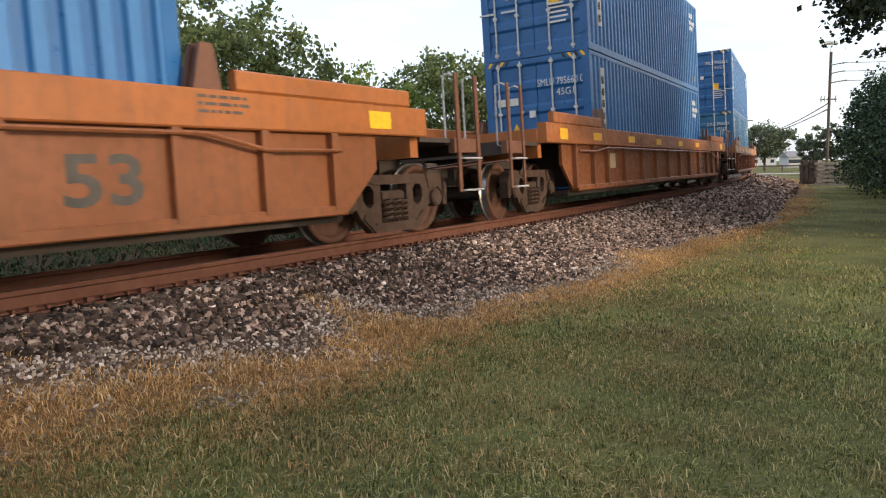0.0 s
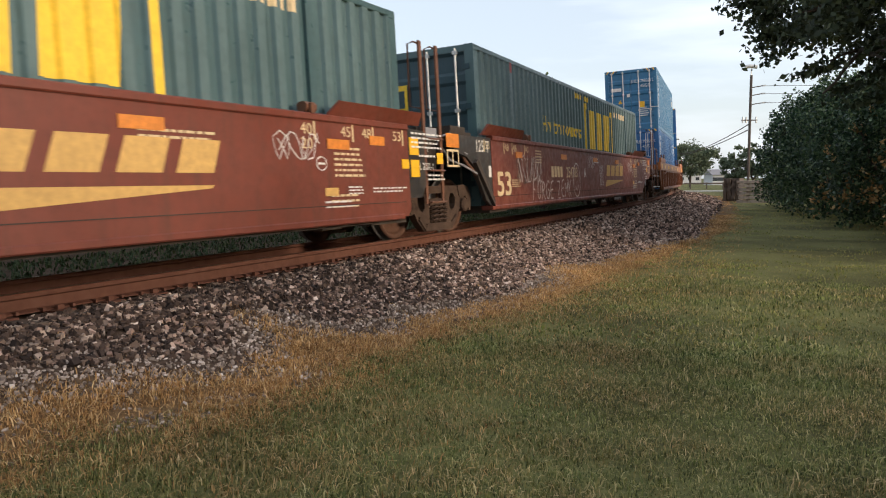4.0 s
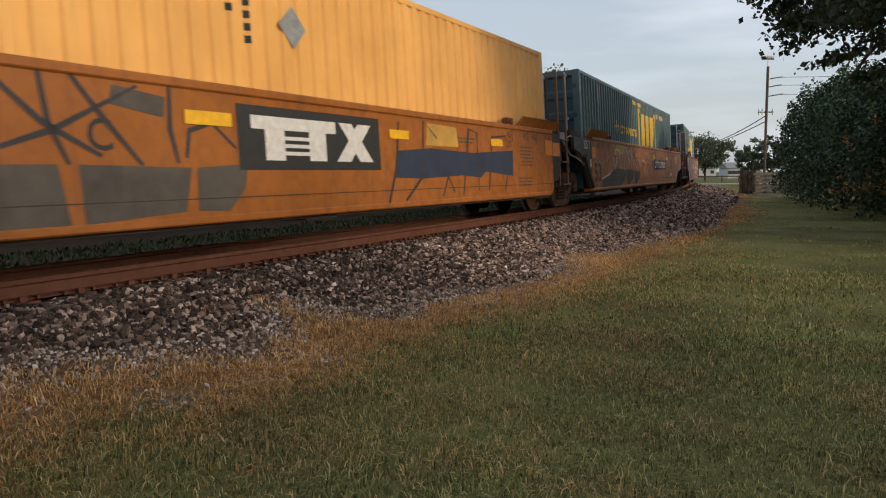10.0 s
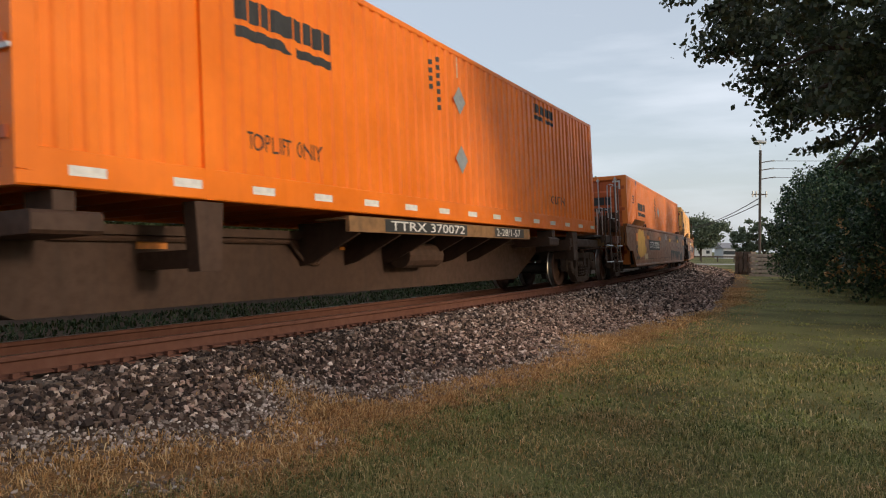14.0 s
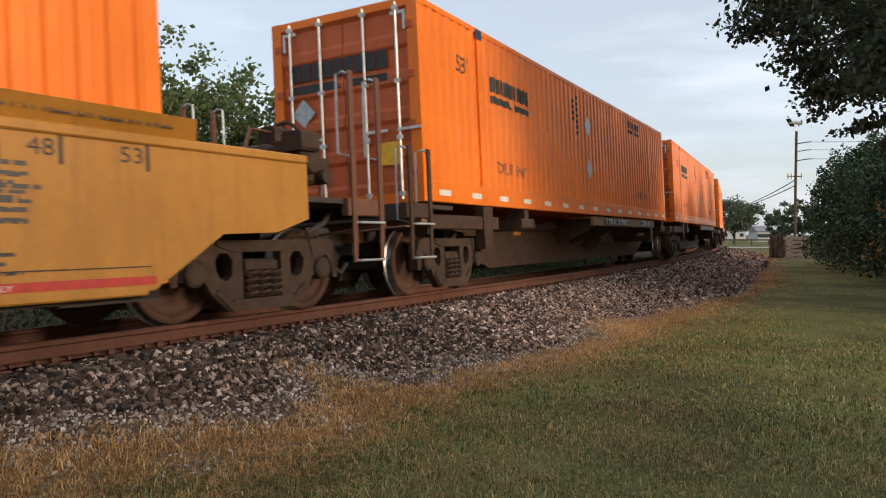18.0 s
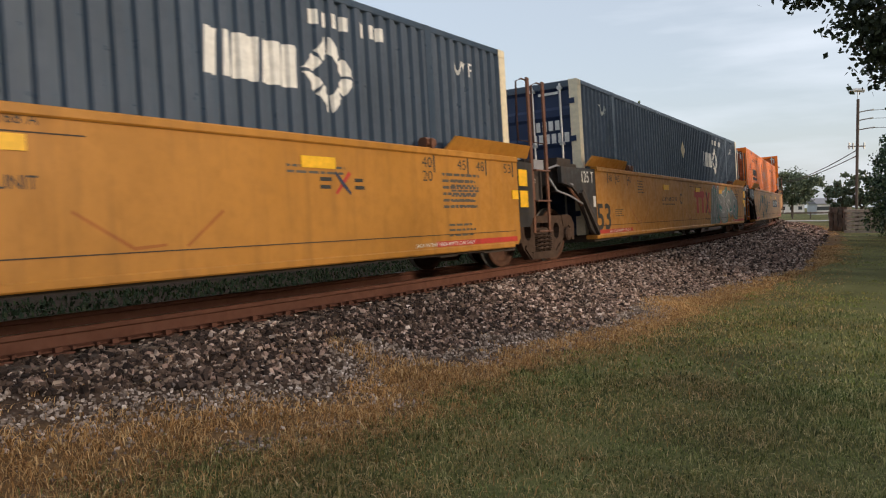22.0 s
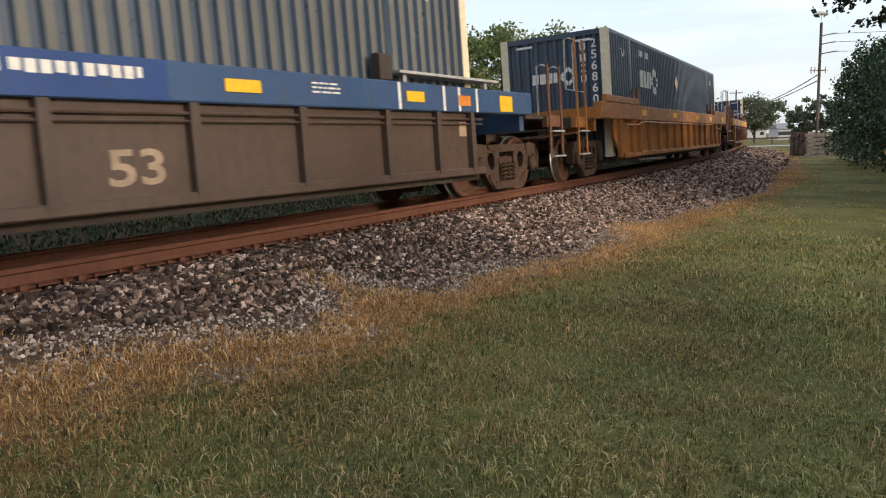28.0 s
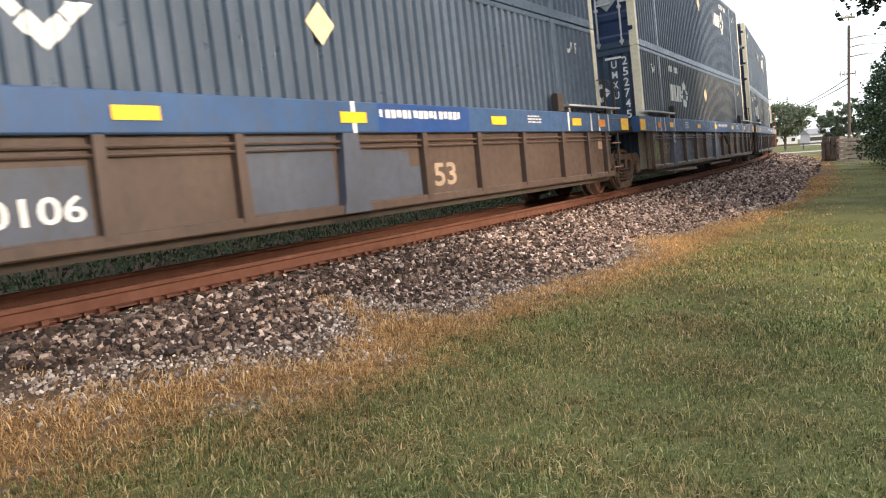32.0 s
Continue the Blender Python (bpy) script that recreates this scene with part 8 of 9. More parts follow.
scatter("pale_ballast", pv, pf, pos[pale], size[pale], M["stone_pale"], "paler crushed ballast stones, more of them further along", "ballast", seed=9)
x, y, s, d = bank_points(64000, -13, 12, 1.4, 4.2, rng)
inner, outer = verge_edges(s)
keep = (np.abs(d - inner + 0.22) < 0.46 + 0.22 * patchy(x, y, 0.8, 2.0)) | ((s < -6.5) & (d > inner) & (d < outer - 0.3) & (rng.uniform(0, 1, len(s)) < 0.14 + 0.7 * np.clip(patchy(x, y, 1.1, 4.0) + 0.1, 0, 1)))
x, y = x[keep], y[keep]
sz = rng.uniform(0.012, 0.035, len(x))
scatter("gravel_chips", pv, pf, np.stack([x, y, height(x, y) + 0.2 * sz], -1), sz, M["chip"], "pale fine gravel chips at the foot of the bank", "gravel", seed=4)

blade_v = []
for i in range(24):
    lean, w = rng.uniform(0.2, 1.5), rng.uniform(0.028, 0.05)
    a = np.array([(-w, 0, 0), (w, 0, 0), (-0.8 * w, lean * 0.3, 0.55), (0.8 * w, lean * 0.3, 0.55), (0, lean, 1.0 - 0.35 * lean)])
    blade_v.append(a)
blade_v, blade_f = np.array(blade_v), np.array([(0, 1, 3), (0, 3, 2), (2, 3, 4)])


def lawn(n, r0, r1, seed, h0, h1, wide):
    """Blades over the lawn on the camera's side of the track, in tufts, thinner with distance."""
    g = np.random.default_rng(seed)
    r = np.sqrt(g.uniform(r0 * r0, r1 * r1, n // 9))
    a = np.radians(g.uniform(-43, 46, n // 9))
    who = g.integers(0, n // 9, n)
    sp = 0.017 + 0.0055 * r[who]
    x, y = (r * np.sin(a))[who] + g.normal(size=n) * sp, (r * np.cos(a))[who] + g.normal(size=n) * sp
    v = verge(x, y) + 0.35 * patchy(x, y, 1.2)
    keep = g.uniform(0, 1, n) < np.clip((v - 0.45) / 0.5, 0, 1)
    keep &= from_track(x, y) > 0
    x, y = x[keep], y[keep]
    h = (g.uniform(h0, h1, n) * g.uniform(0.55, 1.5, n // 9)[who])[keep] * (1 + 0.3 * np.clip(patchy(x, y, 0.7, 1.0), -1, 1))
    st = np.stack([np.full(len(x), wide), np.full(len(x), 1.0), np.ones(len(x))], -1)
    return np.stack([x, y, height(x, y) - 0.004], -1), h, st


sets = [lawn(240000, 2.2, 7.5, 11, 0.018, 0.050, 1.45), lawn(82000, 7.0, 13, 12, 0.025, 0.052, 2.7)]
scatter("lawn_grass", blade_v, blade_f, np.concatenate([q[0] for q in sets]), np.concatenate([q[1] for q in sets]), M["grass"], "short mown lawn grass, green with some dry blades", "grass", False, np.concatenate([q[2] for q in sets]), 5)
# further lawn in blades whose colour stands in for sunlight
sets = [lawn(34000, 7.5, 16, 14, 0.025, 0.05, 2.8), lawn(80000, 13, 42, 13, 0.025, 0.045, 4.2)]
scatter("far_lawn_grass", blade_v, blade_f, np.concatenate([q[0] for q in sets]), np.concatenate([q[1] for q in sets]), M["grass_far"], "short lawn grass further off, coloured brighter yellow-green as if sunlit", "grass", False, np.concatenate([q[2] for q in sets]), 15)
strawp = []
for n, s0, s1, h0, h1, wide in ((330000, -13, 4, 0.030, 0.085, 1.2), (70000, 4, 22, 0.04, 0.09, 2.4), (9000, 22, 60, 0.05, 0.10, 4.0)):
    k = n // 14
    x, y, s, d = bank_points(k, s0, s1, 1.5, 5.2, rng)
    who = rng.integers(0, k, n)
    x, y = x[who] + rng.normal(size=n) * 0.042, y[who] + rng.normal(size=n) * 0.042
    tuft = rng.uniform(0.55, 1.3, k)[who]
    v = verge(x, y) + 0.28 * patchy(x, y, 1.1, 0.6)
    dens = np.interp(v, [-0.25, 0.05, 0.25, 0.7, 0.95, 1.3, 2.0], [0, 0.5, 1.0, 1.0, 0.6, 0.26, 0.07])
    keep = rng.uniform(0, 1, n) < dens * (1 - 0.75 * (patchy(x, y, 1.1, 4.0) > -0.05) * (v < 0.85) * (x < -1.7))
    keep |= (rng.uniform(0, 1, k)[who] < 0.03) & (v > -1.0) & (v < 0.2)
    x, y, h = x[keep], y[keep], (rng.uniform(h0, h1, n) * tuft * np.interp(v, [0.6, 1.1], [1.0, 0.75]))[keep]
    strawp.append((np.stack([x, y, height(x, y) - 0.004], -1), h, np.stack([np.full(len(x), wide), np.full(len(x), 1.1), np.full(len(x), 0.88)], -1)))
scatter("dry_grass", blade_v, blade_f, np.concatenate([q[0] for q in strawp]), np.concatenate([q[1] for q in strawp]), M["straw"], "tufts of dry straw-coloured grass along the verge", "grass", False, np.concatenate([q[2] for q in strawp]), 6)
x, y, s, d = bank_points(30000, -18, 40, -8, -1.35, rng)
keep = rng.uniform(0, 1, len(x)) < np.clip((-d - 1.1) / 0.8, 0.25, 1)
x, y = x[keep], y[keep]
scatter("trackside_weeds", blade_v, blade_f, np.stack([x, y, height(x, y) - 0.01], -1), rng.uniform(0.06, 0.17, len(x)), M["weed"], "rank green weeds beyond the track", "weeds", False, np.stack([np.full(len(x), 4.0), np.ones(len(x)), np.ones(len(x))], -1), 8)

# ---- trees and shrubs ----
leaf_v = np.array([[(0, 0, 0), (0.32, 0.5, 0.05 * i), (0, 1.0, 0), (-0.32, 0.5, -0.05 * i)] for i in range(-3, 4)]) - np.array([0, 0.5, 0])
leaf_f = np.array([(0, 1, 2, 3)])


def leaf_mesh(name, pos, size, material, seed):
    g = np.random.default_rng(seed)
    n = len(pos)
    v = leaf_v[g.integers(0, len(leaf_v), n)] * size[:, None, None]
    q = g.normal(size=(n, 4))
    q /= np.linalg.norm(q, axis=1, keepdims=True)
    w, x, y, z = q.T
    R = np.stack([1 - 2 * (y * y + z * z), 2 * (x * y - w * z), 2 * (x * z + w * y), 2 * (x * y + w * z), 1 - 2 * (x * x + z * z), 2 * (y * z - w * x), 2 * (x * z - w * y), 2 * (y * z + w * x), 1 - 2 * (x * x + y * y)], -1).reshape(n, 3, 3)
    v = np.einsum("nij,nkj->nki", R, v) + pos[:, None, :]
    f = (leaf_f[None] + (np.arange(n) * 4)[:, None, None]).reshape(-1, 4)
    return mesh_of(name, v.reshape(-1, 3), f, material)


def limb(sh, p, d, length, r, depth, g, tips):
    """A branch that bends, thins and forks."""
    pts, cur = [Vector(p)], Vector(p)
    d = Vector(d).normalized()
    for i in range(4):
        d = (d + Vector(g.normal(0, 0.16, 3))).normalized()
        cur = cur + d * length / 4
        pts.append(cur.copy())
    k = len(pts)
    n = 6
    rings = []
    for i, q in enumerate(pts):
        rr = r * (1 - 0.55 * i / (k - 1))
        a = d.orthogonal().normalized()
        b = d.cross(a)
        rings += [q + rr * (a * math.cos(6.2832 * j / n) + b * math.sin(6.2832 * j / n)) for j in range(n)]
    sh.add(rings, [(i * n + j, i * n + (j + 1) % n, (i + 1) * n + (j + 1) % n, (i + 1) * n + j) for i in range(k - 1) for j in range(n)])
    if depth == 0:
        tips.append((pts[-1], length))
        return
    for _ in range(3 if depth > 1 else 4):
        nd = (d + Vector(g.normal(0, 0.55, 3)) + Vector((0, 0, 0.1))).normalized()
        limb(sh, pts[-1 if g.uniform() < 0.6 else -2], nd, length * g.uniform(0.6, 0.8), r * 0.5, depth - 1, g, tips)


def tree(name, x, y, tall, spread, leaves, size, material, seed, label, category, trunk=0.3, low=0.35, flat=0.8, bark="bark"):
    """Trunk and limbs, and a crown of leaves gathered in uneven clumps with gaps between."""
    g = np.random.default_rng(seed)
    z0 = float(height(np.array(x), np.array(y))) - 0.05
    t = tagged(new(name), label, category)
    t.location = (x, y, z0)
    sh, tips = Shape(), []
    fork = tall * low
    sh.tube([(0, 0, 0), (0.06, 0.03, fork * 0.35), (0.0, 0.05, fork * 0.7), (0.05, 0, fork)], trunk, 8)
    for i in range(5):
        a = 6.2832 * i / 5 + g.uniform(-0.4, 0.4)
        limb(sh, (0, 0, fork * g.uniform(0.75, 1.0)), (math.cos(a) * 0.9, math.sin(a) * 0.9, g.uniform(0.5, 1.3)), spread * 0.55, trunk * 0.5, 1, g, tips)
    part("trunk", sh, M[bark], t, "bare branching trunk")
    cz, rz = fork + (tall - fork) * 0.5, (tall - fork) * 0.5
    k = max(40, int(leaves / 75))
    u = g.normal(size=(k, 3))
    u /= np.linalg.norm(u, axis=1, keepdims=True)
    rad = g.uniform(0.45, 1.0, k) ** 0.6
    centres = u * rad[:, None] * np.array([spread, spread, rz]) * (1 + 0.18 * g.normal(size=(k, 1)))
    centres[:, 2] = np.maximum(centres[:, 2], -rz * flat) + cz
    who = g.integers(0, k, leaves)
    sig = spread * g.uniform(0.06, 0.14, k)
    pos = centres[who] + g.normal(size=(leaves, 3)) * sig[who][:, None] * np.array([1, 1, 0.7])
    pos[:, 2] = np.maximum(pos[:, 2], 0.1)
    part("crown", leaf_mesh("crown", pos, size * g.uniform(0.6, 1.4, leaves), M[material], seed + 1), None, t, "uneven leafy crown")
    return t


def polar(az, dist):
    return dist * math.sin(radians(az)), dist * math.cos(radians(az))


WOODS = "tall leafy roadside tree behind the railway track"
for i, (az, dist, tall, spread, lf, mat) in enumerate((
        (-44, 21, 7.6, 3.4, 9000, "leaf_wood"), (-35, 21.5, 7.0, 3.2, 11000, "leaf_wood"), (-27.5, 23, 6.9, 3.2, 13000, "leaf_wood"), (-20.5, 24.5, 6.8, 2.5, 13000, "leaf_wood"),
        (-15.2, 28, 5.2, 2.4, 8000, "leaf_wood"), (-10.5, 30, 5.2, 2.8, 9000, "leaf_light"), (-5.2, 33, 6.4, 2.5, 9000, "leaf_wood"), (-0.6, 35, 6.9, 2.9, 10000, "leaf_wood"),
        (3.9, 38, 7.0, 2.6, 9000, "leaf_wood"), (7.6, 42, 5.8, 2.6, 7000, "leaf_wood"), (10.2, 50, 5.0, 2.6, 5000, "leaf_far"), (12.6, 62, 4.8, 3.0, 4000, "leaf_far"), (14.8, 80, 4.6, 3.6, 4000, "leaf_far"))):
    tree("tree", *polar(az, dist), tall, spread, int(1.15 * lf), 0.125 + dist * 0.0017, mat, 100 + i, WOODS, "tree", 0.16, 0.22)
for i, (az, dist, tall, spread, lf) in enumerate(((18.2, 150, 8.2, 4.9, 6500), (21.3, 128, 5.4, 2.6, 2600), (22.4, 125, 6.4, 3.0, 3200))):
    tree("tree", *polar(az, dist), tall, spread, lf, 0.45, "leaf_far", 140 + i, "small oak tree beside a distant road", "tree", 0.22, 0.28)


def oak_tree(x, y, fork, low, tall, spread, leaves, size, seed):
    """A wide live oak: long limbs that reach out level, a crown with a flat ragged underside."""
    g = np.random.default_rng(seed)
    t = tagged(new("oak_tree"), "large live oak with dark drooping leafy branches", "tree")
    t.location = (x, y, float(height(np.array(x), np.array(y))) - 0.05)
    sh, tips = Shape(), []
    sh.tube([(0, 0, 0), (0.08, 0.03, fork * 0.35), (0.0, 0.05, fork * 0.7), (0.05, 0, fork)], 0.45, 10)
    for i in range(9):
        a = 6.2832 * i / 9 + g.uniform(-0.2, 0.2)
        limb(sh, (0, 0, fork * g.uniform(0.85, 1.0)), (math.cos(a), math.sin(a), g.uniform(0.25, 0.9)), spread * 0.42, 0.2, 2, g, tips)
    part("trunk", sh, M["bark"], t, "dark branching trunk")
    k = leaves // 95
    ph = g.uniform(0, 6.2832, k)
    ragged = 1 + 0.06 * np.sin(5 * ph + 0.6) + 0.05 * np.sin(11 * ph + 2) + 0.03 * np.sin(23 * ph)
    rr = g.uniform(0.02, 1.0, k) ** 0.5
    floor_z = np.interp(rr, [0, 0.32, 0.52, 0.76, 0.92, 1.0], [0.0, 0.0, 0.5, 1.55, 4.0, 5.2]) + 0.3 * np.sin(6 * ph + 5 * rr) + 0.25 * np.sin(13 * ph - 9 * rr)
    roof_z = (tall - low) * np.sqrt(np.clip(1.02 - (0.9 * rr) ** 2, 0.05, 1))
    f = np.where(g.uniform(0, 1, k) < 0.62, g.uniform(0, 0.28, k), g.uniform(0.2, 1.0, k))
    c = np.stack([spread * rr * ragged * np.cos(ph), spread * rr * ragged * np.sin(ph), low + floor_z + f * np.maximum(roof_z - floor_z, 0.5)], -1)
    who = g.integers(0, k, leaves)
    sig = g.uniform(0.12, 0.28, k)
    along = g.normal(size=leaves) * sig[who] * 1.3
    out = np.stack([np.cos(ph), np.sin(ph), np.full(k, -0.25)], -1)[who]
    pos = c[who] + out * along[:, None] + g.normal(size=(leaves, 3)) * sig[who][:, None] * np.array([0.65, 0.65, 0.42])
    part("crown", leaf_mesh("crown", pos, size * g.uniform(0.6, 1.4, leaves), M["leaf_oak"], seed + 1), None, t, "dense ragged crown")


oak_tree(12.1, 15.2, 3.2, 3.3, 12.0, 6.8, 115000, 0.145, 160)


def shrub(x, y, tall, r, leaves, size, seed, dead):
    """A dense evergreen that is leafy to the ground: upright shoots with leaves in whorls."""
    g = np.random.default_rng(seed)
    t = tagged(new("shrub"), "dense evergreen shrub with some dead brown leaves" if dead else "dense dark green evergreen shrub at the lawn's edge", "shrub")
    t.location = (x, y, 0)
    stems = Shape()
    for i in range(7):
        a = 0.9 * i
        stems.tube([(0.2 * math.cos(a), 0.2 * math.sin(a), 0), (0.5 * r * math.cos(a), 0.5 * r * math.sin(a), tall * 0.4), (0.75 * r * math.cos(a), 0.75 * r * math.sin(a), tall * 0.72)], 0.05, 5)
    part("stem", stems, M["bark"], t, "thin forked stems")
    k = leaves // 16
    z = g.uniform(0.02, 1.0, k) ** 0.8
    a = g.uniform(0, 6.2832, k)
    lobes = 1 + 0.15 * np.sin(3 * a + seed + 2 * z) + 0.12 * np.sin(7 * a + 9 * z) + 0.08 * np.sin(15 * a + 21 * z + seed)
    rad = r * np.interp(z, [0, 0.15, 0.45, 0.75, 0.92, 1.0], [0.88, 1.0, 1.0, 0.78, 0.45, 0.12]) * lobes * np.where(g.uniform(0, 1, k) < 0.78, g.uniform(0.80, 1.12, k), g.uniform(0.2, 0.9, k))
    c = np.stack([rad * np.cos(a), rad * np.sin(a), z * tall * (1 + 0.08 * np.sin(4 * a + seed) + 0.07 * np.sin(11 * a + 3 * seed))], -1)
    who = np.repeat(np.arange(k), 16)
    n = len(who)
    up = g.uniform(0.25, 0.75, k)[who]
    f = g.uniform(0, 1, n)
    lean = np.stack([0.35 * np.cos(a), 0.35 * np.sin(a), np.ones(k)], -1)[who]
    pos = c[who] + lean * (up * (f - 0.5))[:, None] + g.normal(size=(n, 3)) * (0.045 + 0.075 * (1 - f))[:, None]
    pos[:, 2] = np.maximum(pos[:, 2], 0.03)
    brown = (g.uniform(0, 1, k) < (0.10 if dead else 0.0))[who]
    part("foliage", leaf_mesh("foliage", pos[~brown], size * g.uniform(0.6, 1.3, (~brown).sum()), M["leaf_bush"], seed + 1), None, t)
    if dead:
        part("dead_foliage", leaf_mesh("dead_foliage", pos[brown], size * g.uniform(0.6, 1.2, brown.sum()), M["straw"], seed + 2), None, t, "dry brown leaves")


for i, (x, y, tall, r, lf, dead) in enumerate(((19.6, 41.3, 5.4, 1.9, 9000, False), (18.3, 36.6, 5.7, 2.2, 11000, False), (17.2, 32.2, 5.3, 2.3, 12000, False), (16.3, 28.0, 4.9, 2.4, 13000, False), (15.2, 24.0, 4.4, 2.3, 14000, True), (14.8, 20.0, 4.2, 2.2, 13000, True), (15.6, 16.2, 4.0, 2.2, 7000, False))):
    shrub(x, y, tall, r, int(1.9 * lf), 0.142, 180 + 5 * i, dead)
# unseen shrubs added beside and behind the camera to shade the near track
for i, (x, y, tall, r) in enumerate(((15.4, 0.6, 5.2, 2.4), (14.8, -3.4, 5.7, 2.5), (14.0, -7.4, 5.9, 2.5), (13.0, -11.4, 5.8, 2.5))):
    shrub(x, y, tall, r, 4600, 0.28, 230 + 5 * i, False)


def thicket(name, d0, d1, s0, s1, n, tall, size, material, seed, label):
    g = np.random.default_rng(seed)
    k = n // 90
    x, y, s, d = bank_points(k, s0, s1, d0, d1, g)
    c = np.stack([x, y, g.uniform(0.2, 1, k) * tall * (0.75 + 0.35 * patchy(x, y, 0.3))], -1)
    who = g.integers(0, k, n)
    pos = c[who] + g.normal(size=(n, 3)) * np.array([0.45, 0.45, 0.35])
    pos[:, 2] = np.maximum(pos[:, 2], 0.05)
    tagged(new(name, leaf_mesh(name, pos, size * g.uniform(0.6, 1.4, n), M[material], seed + 1)), label, "thicket", "", "stuff")


thicket("undergrowth", -19, -10, -26, 75, 44000, 3.4, 0.22, "leaf_wood", 200, "green undergrowth below the trees behind the track")
thicket("young_growth", -12.5, -10, -20, 40, 12000, 2.2, 0.17, "leaf_light", 202, "bright young leaves in front of the wood")

# ---- stacked ties by the shrubs ----
stacked = Shape().box(-1.3, 1.3, -0.115, 0.115, 0, 0.175, 0.008)
bearer = Shape().box(-0.06, 0.06, -0.8, 0.8, 0, 0.08).mesh("bearer", M["tie"])
for (sx, sy, rz, cols, rows, mat, gap) in ((20.75, 53.6, 62, 4, 9, "tie", 0.003), (20.75, 49.0, -26, 6, 6, "tie_pale", 0.08)):
    me = stacked.mesh("crosstie", M[mat])
    for r in range(rows):
        z = (0.175 + gap) * r
        for c in range(cols):
            m = pose(sx, sy, z, 0, 0, rz) @ pose(random.uniform(-0.12, 0.12), (c - (cols - 1) / 2) * 0.27, 0, 0, 0, random.uniform(-1.5, 1.5))
            ob = new("crosstie", me)
            ob.matrix_basis = m
            tagged(ob, "old wooden railway tie lying in a stack", "railway tie", "stacked ties")
        for bx in ((-0.75, 0.75) if gap > 0.05 and r + 1 < rows else ()):
            ob = new("bearer", bearer)
            ob.matrix_basis = pose(sx, sy, z + 0.175, 0, 0, rz) @ pose(bx, 0, 0)
            tagged(ob, "dark wooden spacer between layers of stacked ties", "wooden spacer", "spacers in the stack")


# ---- utility poles, cables, road, fence, buildings ----
def utility_pole(x, y, tall, lamp):
    t = tagged(new("utility_pole"), "grey wooden utility pole with side arms" + (" and a lamp on top" if lamp else ""), "utility pole")
    t.location = (x, y, -0.1)
    part("post", Shape().tube([(0, 0, 0), (0, 0, tall * 0.5), (0.02, 0, tall)], 0.125, 8), M["pole"], t)
    if lamp:
        for i, (z, ln) in enumerate(((tall - 1.05, 1.05), (tall - 1.75, 1.0), (tall - 2.55, 1.15))):
            part("arm", Shape().tube([(0, 0, z - 0.08), (ln * 0.5, 0, z + 0.02), (ln, 0, z + 0.1)], 0.05, 6), M["pole"], t, "side arm that carries an insulator")
            part("insulator", Shape().tube([(ln, 0, z + 0.1), (ln + 0.25, 0, z + 0.14)], 0.07, 8), M["steel"], t)
        part("arm", Shape().box(-0.75, 0.65, -0.05, 0.05, tall - 4.05, tall - 3.95), M["pole"], t)
        for px in (-0.65, -0.35, 0.55):
            part("fuse", Shape().tube([(px, 0, tall - 4.25), (px, 0, tall - 3.7)], 0.07, 6), M["steel"], t)
        part("lamp_stem", Shape().tube([(0, 0, tall), (0.0, 0, tall + 0.75)], 0.035, 6), M["steel"], t)
        part("lamp_head", Shape().tube([(-0.55, 0, tall + 0.72), (-0.1, 0, tall + 0.78), (0.35, 0, tall + 0.74), (0.5, 0, tall + 0.7)], 0.17, 8), M["steel"], t, "pale street lamp head")
    else:
        part("arm", Shape().box(-1.2, 1.2, -0.06, 0.06, tall - 0.6, tall - 0.45), M["pole"], t)
        for px in (-1.05, -0.5, 0.5, 1.05):
            part("insulator", Shape().tube([(px, 0, tall - 0.45), (px, 0, tall - 0.2)], 0.05, 6), M["steel"], t)
    return t


px, py = polar(22.1, 74)
utility_pole(px, py, 10.9, True)
qx, qy = polar(16.95, 150)
utility_pole(qx, qy, 9.6, False)


def cable(a, b, sag, r=0.02):
    a, b = Vector(a), Vector(b)
    pts = [a.lerp(b, i / 12) - Vector((0, 0, sag * 4 * (i / 12) * (1 - i / 12))) for i in range(13)]
    tagged(new("cable", Shape().tube(pts, r, 5).mesh("cable", M["dark"])), "thin black overhead cable strung between poles", "cable")


for dz, sg in ((4.9, 0.6), (4.4, 0.9)):
    cable((px, py, 10.9 - dz), (qx, qy, 9.6 - dz + 1.2), sg, 0.045)
for dz in (1.05, 1.75, 2.55):
    cable((px + 1.1, py, 10.9 - dz), (px + 60, py - 20, 11.9 - dz), 0.9)
road = Shape()
for u in np.linspace(-160, 260, 40):
    for w in (0, 7.0):
        road.v.append((u * 0.985 + 10 - w * 0.1, 92 + u * -0.1 + w, 0.06))
road.f = [(2 * i, 2 * i + 2, 2 * i + 3, 2 * i + 1) for i in range(39)]
tagged(new("road", road.mesh("road", M["concrete"])), "pale concrete road across the track's far end", "road", "", "structure")
rail_fence = tagged(new("fence"), "low dark rail fence along the distant road", "fence")
for i in range(40):
    x = 16 + i * 2.4
    part("post", Shape().box(x - 0.07, x + 0.07, 117.9 - 0.1 * x, 118.05 - 0.1 * x, 0, 1.0), M["pole"], rail_fence)
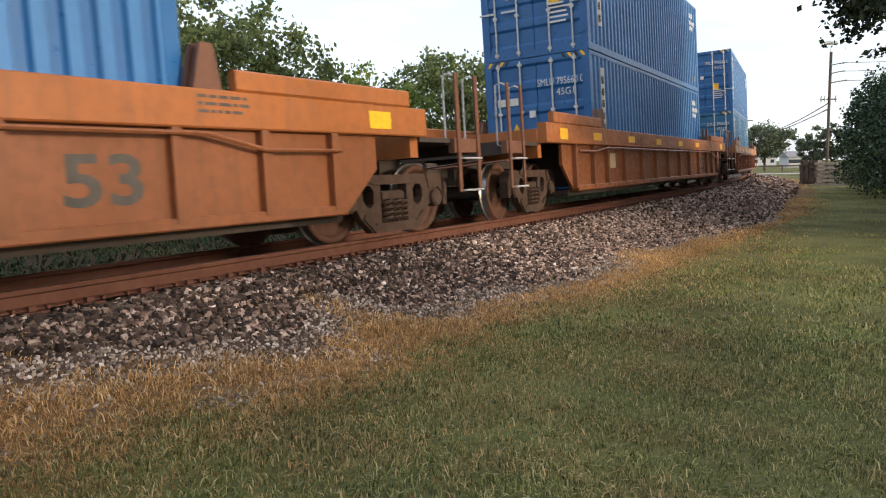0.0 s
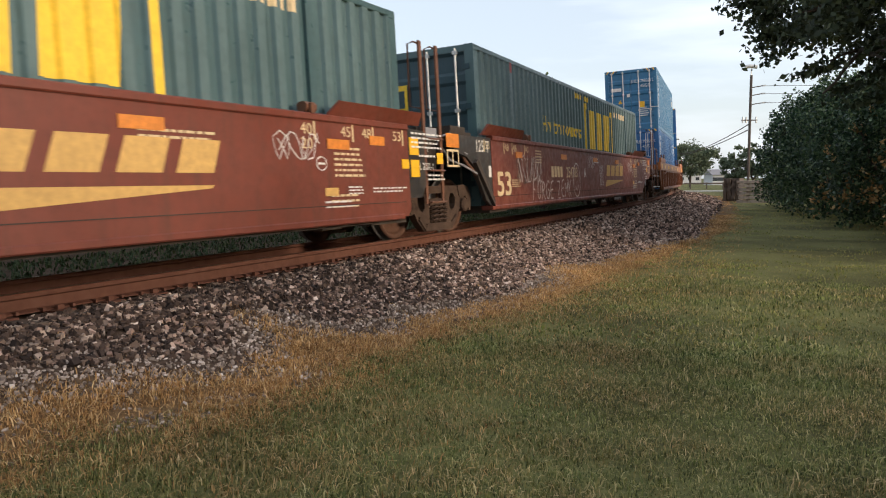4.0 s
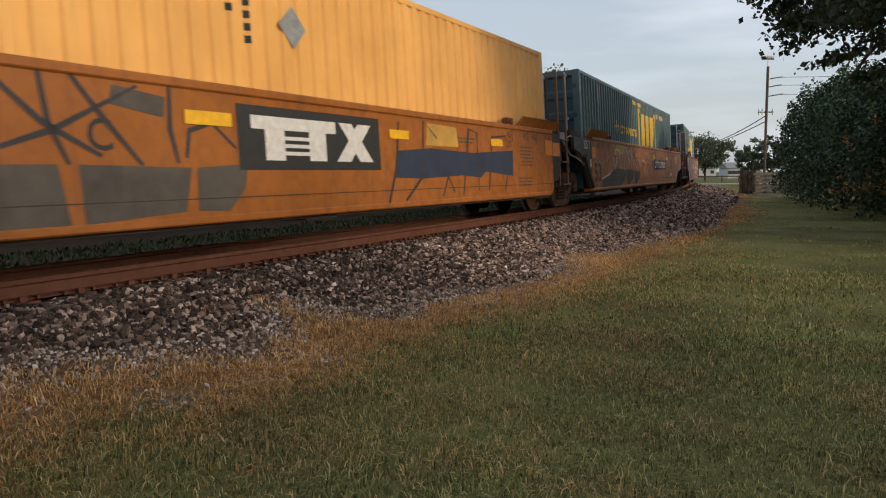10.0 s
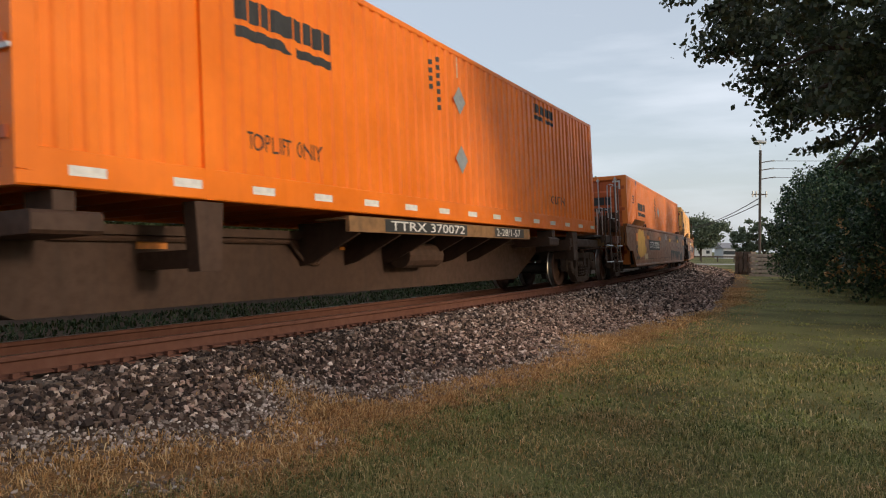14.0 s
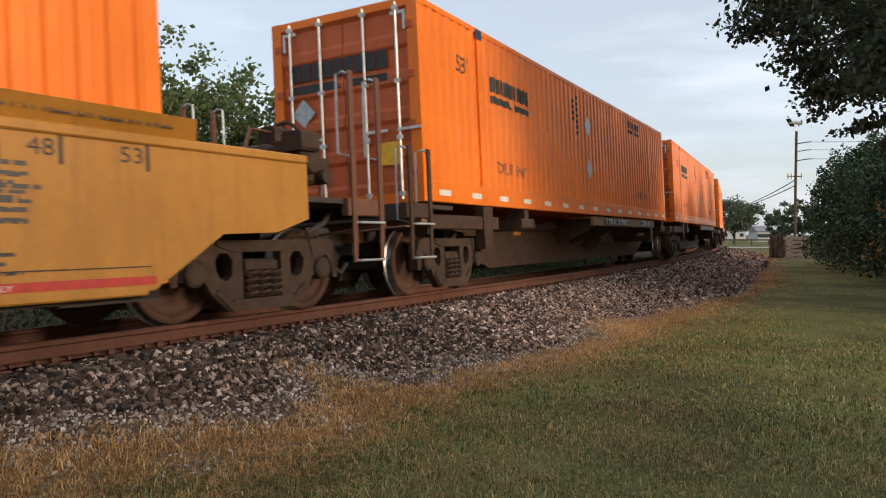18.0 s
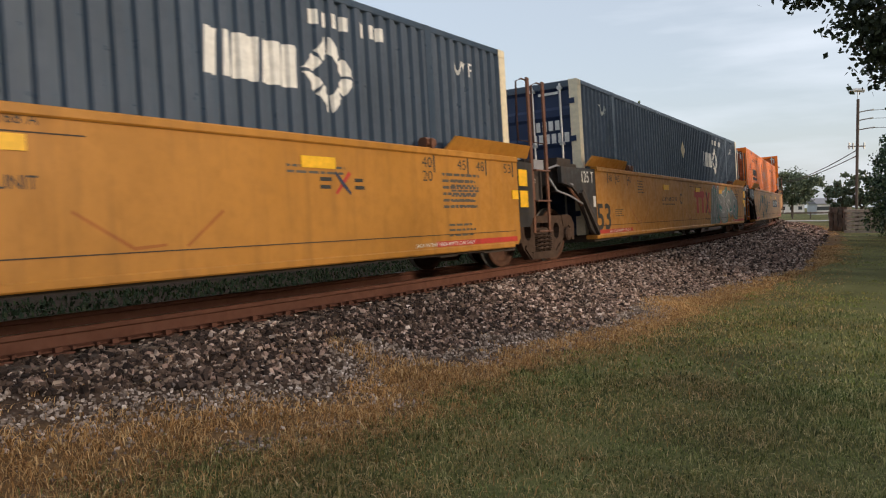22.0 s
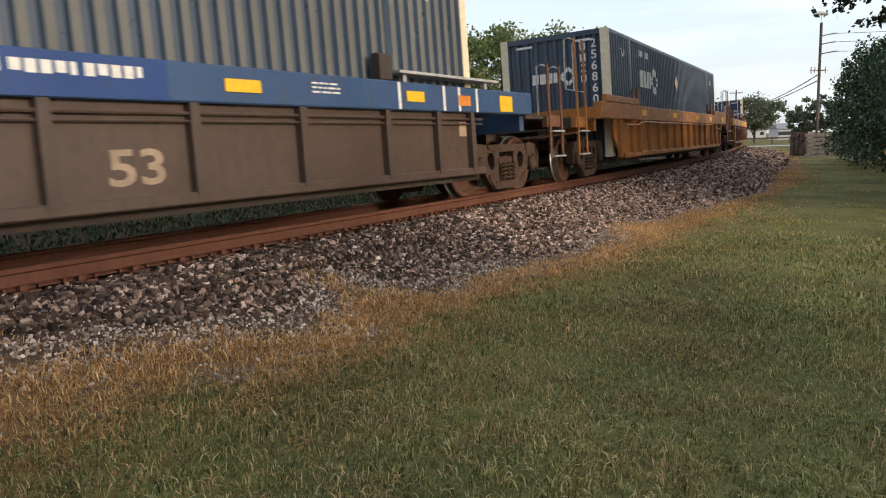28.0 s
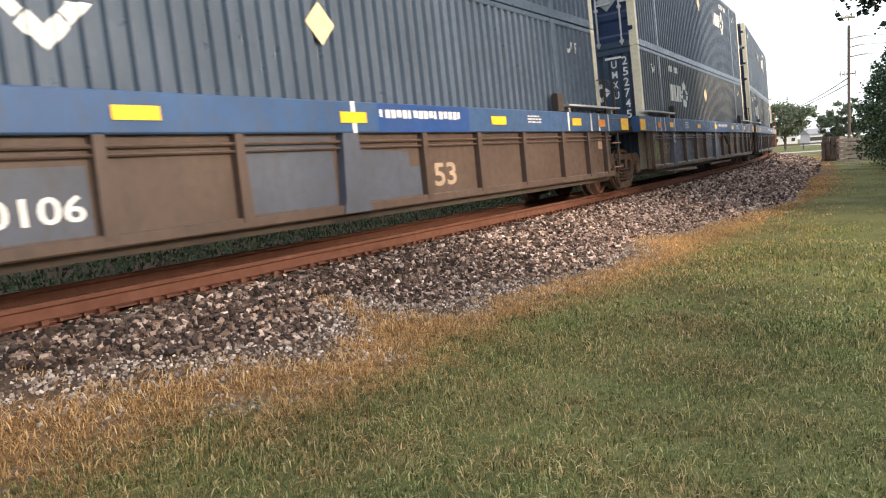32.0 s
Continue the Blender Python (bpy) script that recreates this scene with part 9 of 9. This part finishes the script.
part("rail", Shape().add([(14, 116.55, 0.72), (112, 106.7, 0.72), (112, 106.7, 0.95), (14, 116.55, 0.95), (14, 116.65, 0.72), (112, 106.8, 0.72), (112, 106.8, 0.95), (14, 116.65, 0.95)], [(0, 1, 2, 3), (4, 7, 6, 5), (3, 2, 6, 7), (0, 4, 5, 1)]), M["pole"], rail_fence)


def far_house(x, y, w, h, depth):
    t = tagged(new("house"), "distant low white building with a grey roof", "house")
    t.location = (x, y, 0)
    part("wall", Shape().box(-w / 2, w / 2, 0, depth, 0, h), M["wall_white"], t)
    part("roof", Shape().prism_x([(-0.4, h), (depth + 0.4, h), (depth / 2, h + depth * 0.22)], -w / 2 - 0.3, w / 2 + 0.3), M["roof_grey"], t)
    for i in range(4):
        wx = -w / 2 + w * (i + 0.5) / 4
        part("window", Shape().box(wx - 0.5, wx + 0.5, -0.06, 0.02, h * 0.4, h * 0.75), M["glassdark"], t)


far_house(*polar(20.3, 190), 4, 2.4, 6)
far_house(*polar(17.9, 230), 9, 2.6, 7)


# ---- the train's running ----
def run(t):
    """How far the train has come after t seconds."""
    return 11.22 * t - 0.00875 * t * t


def car_pose(s, z, half):
    """The pose of a car whose bogies, half metres ahead and behind, stand on the curve."""
    a, b = on_track(s + half), on_track(s - half)
    m = (a + b) / 2
    th = HEAD0 - s / RC
    return Matrix.Translation(m) @ pose(0, 0, 0, 0, 0, 90 - math.degrees(th)) @ pose(0, 0, 0, -math.degrees(BANK), 0, 0) @ pose(0, 0, z)


def motions():
    times = [0.5 * i for i in range(65)]
    for thing, q, z, half in KEYED:
        walk(thing, [(t, car_pose(run(t) - q, z, half)) for t in times])
    for wheelset, q, base in SPIN:
        rows, inside = [], []
        for i in range(961):
            t = i / 30
            if -15 < run(t) - q < 26:
                inside.append(t)
        turn = lambda t: base @ pose(0, 0, 0, 0, math.degrees((run(t) - q) / WR) % 360.0, 0)
        first, last = (inside[0], inside[-1]) if inside else (0.0, 0.0)
        if first > 0:
            rows.append((0.0, turn(first)))
        rows += [(t, turn(t)) for t in inside]
        if last < 32.0:
            rows.append((32.0, turn(last)))
        walk(wheelset, rows)


motions()
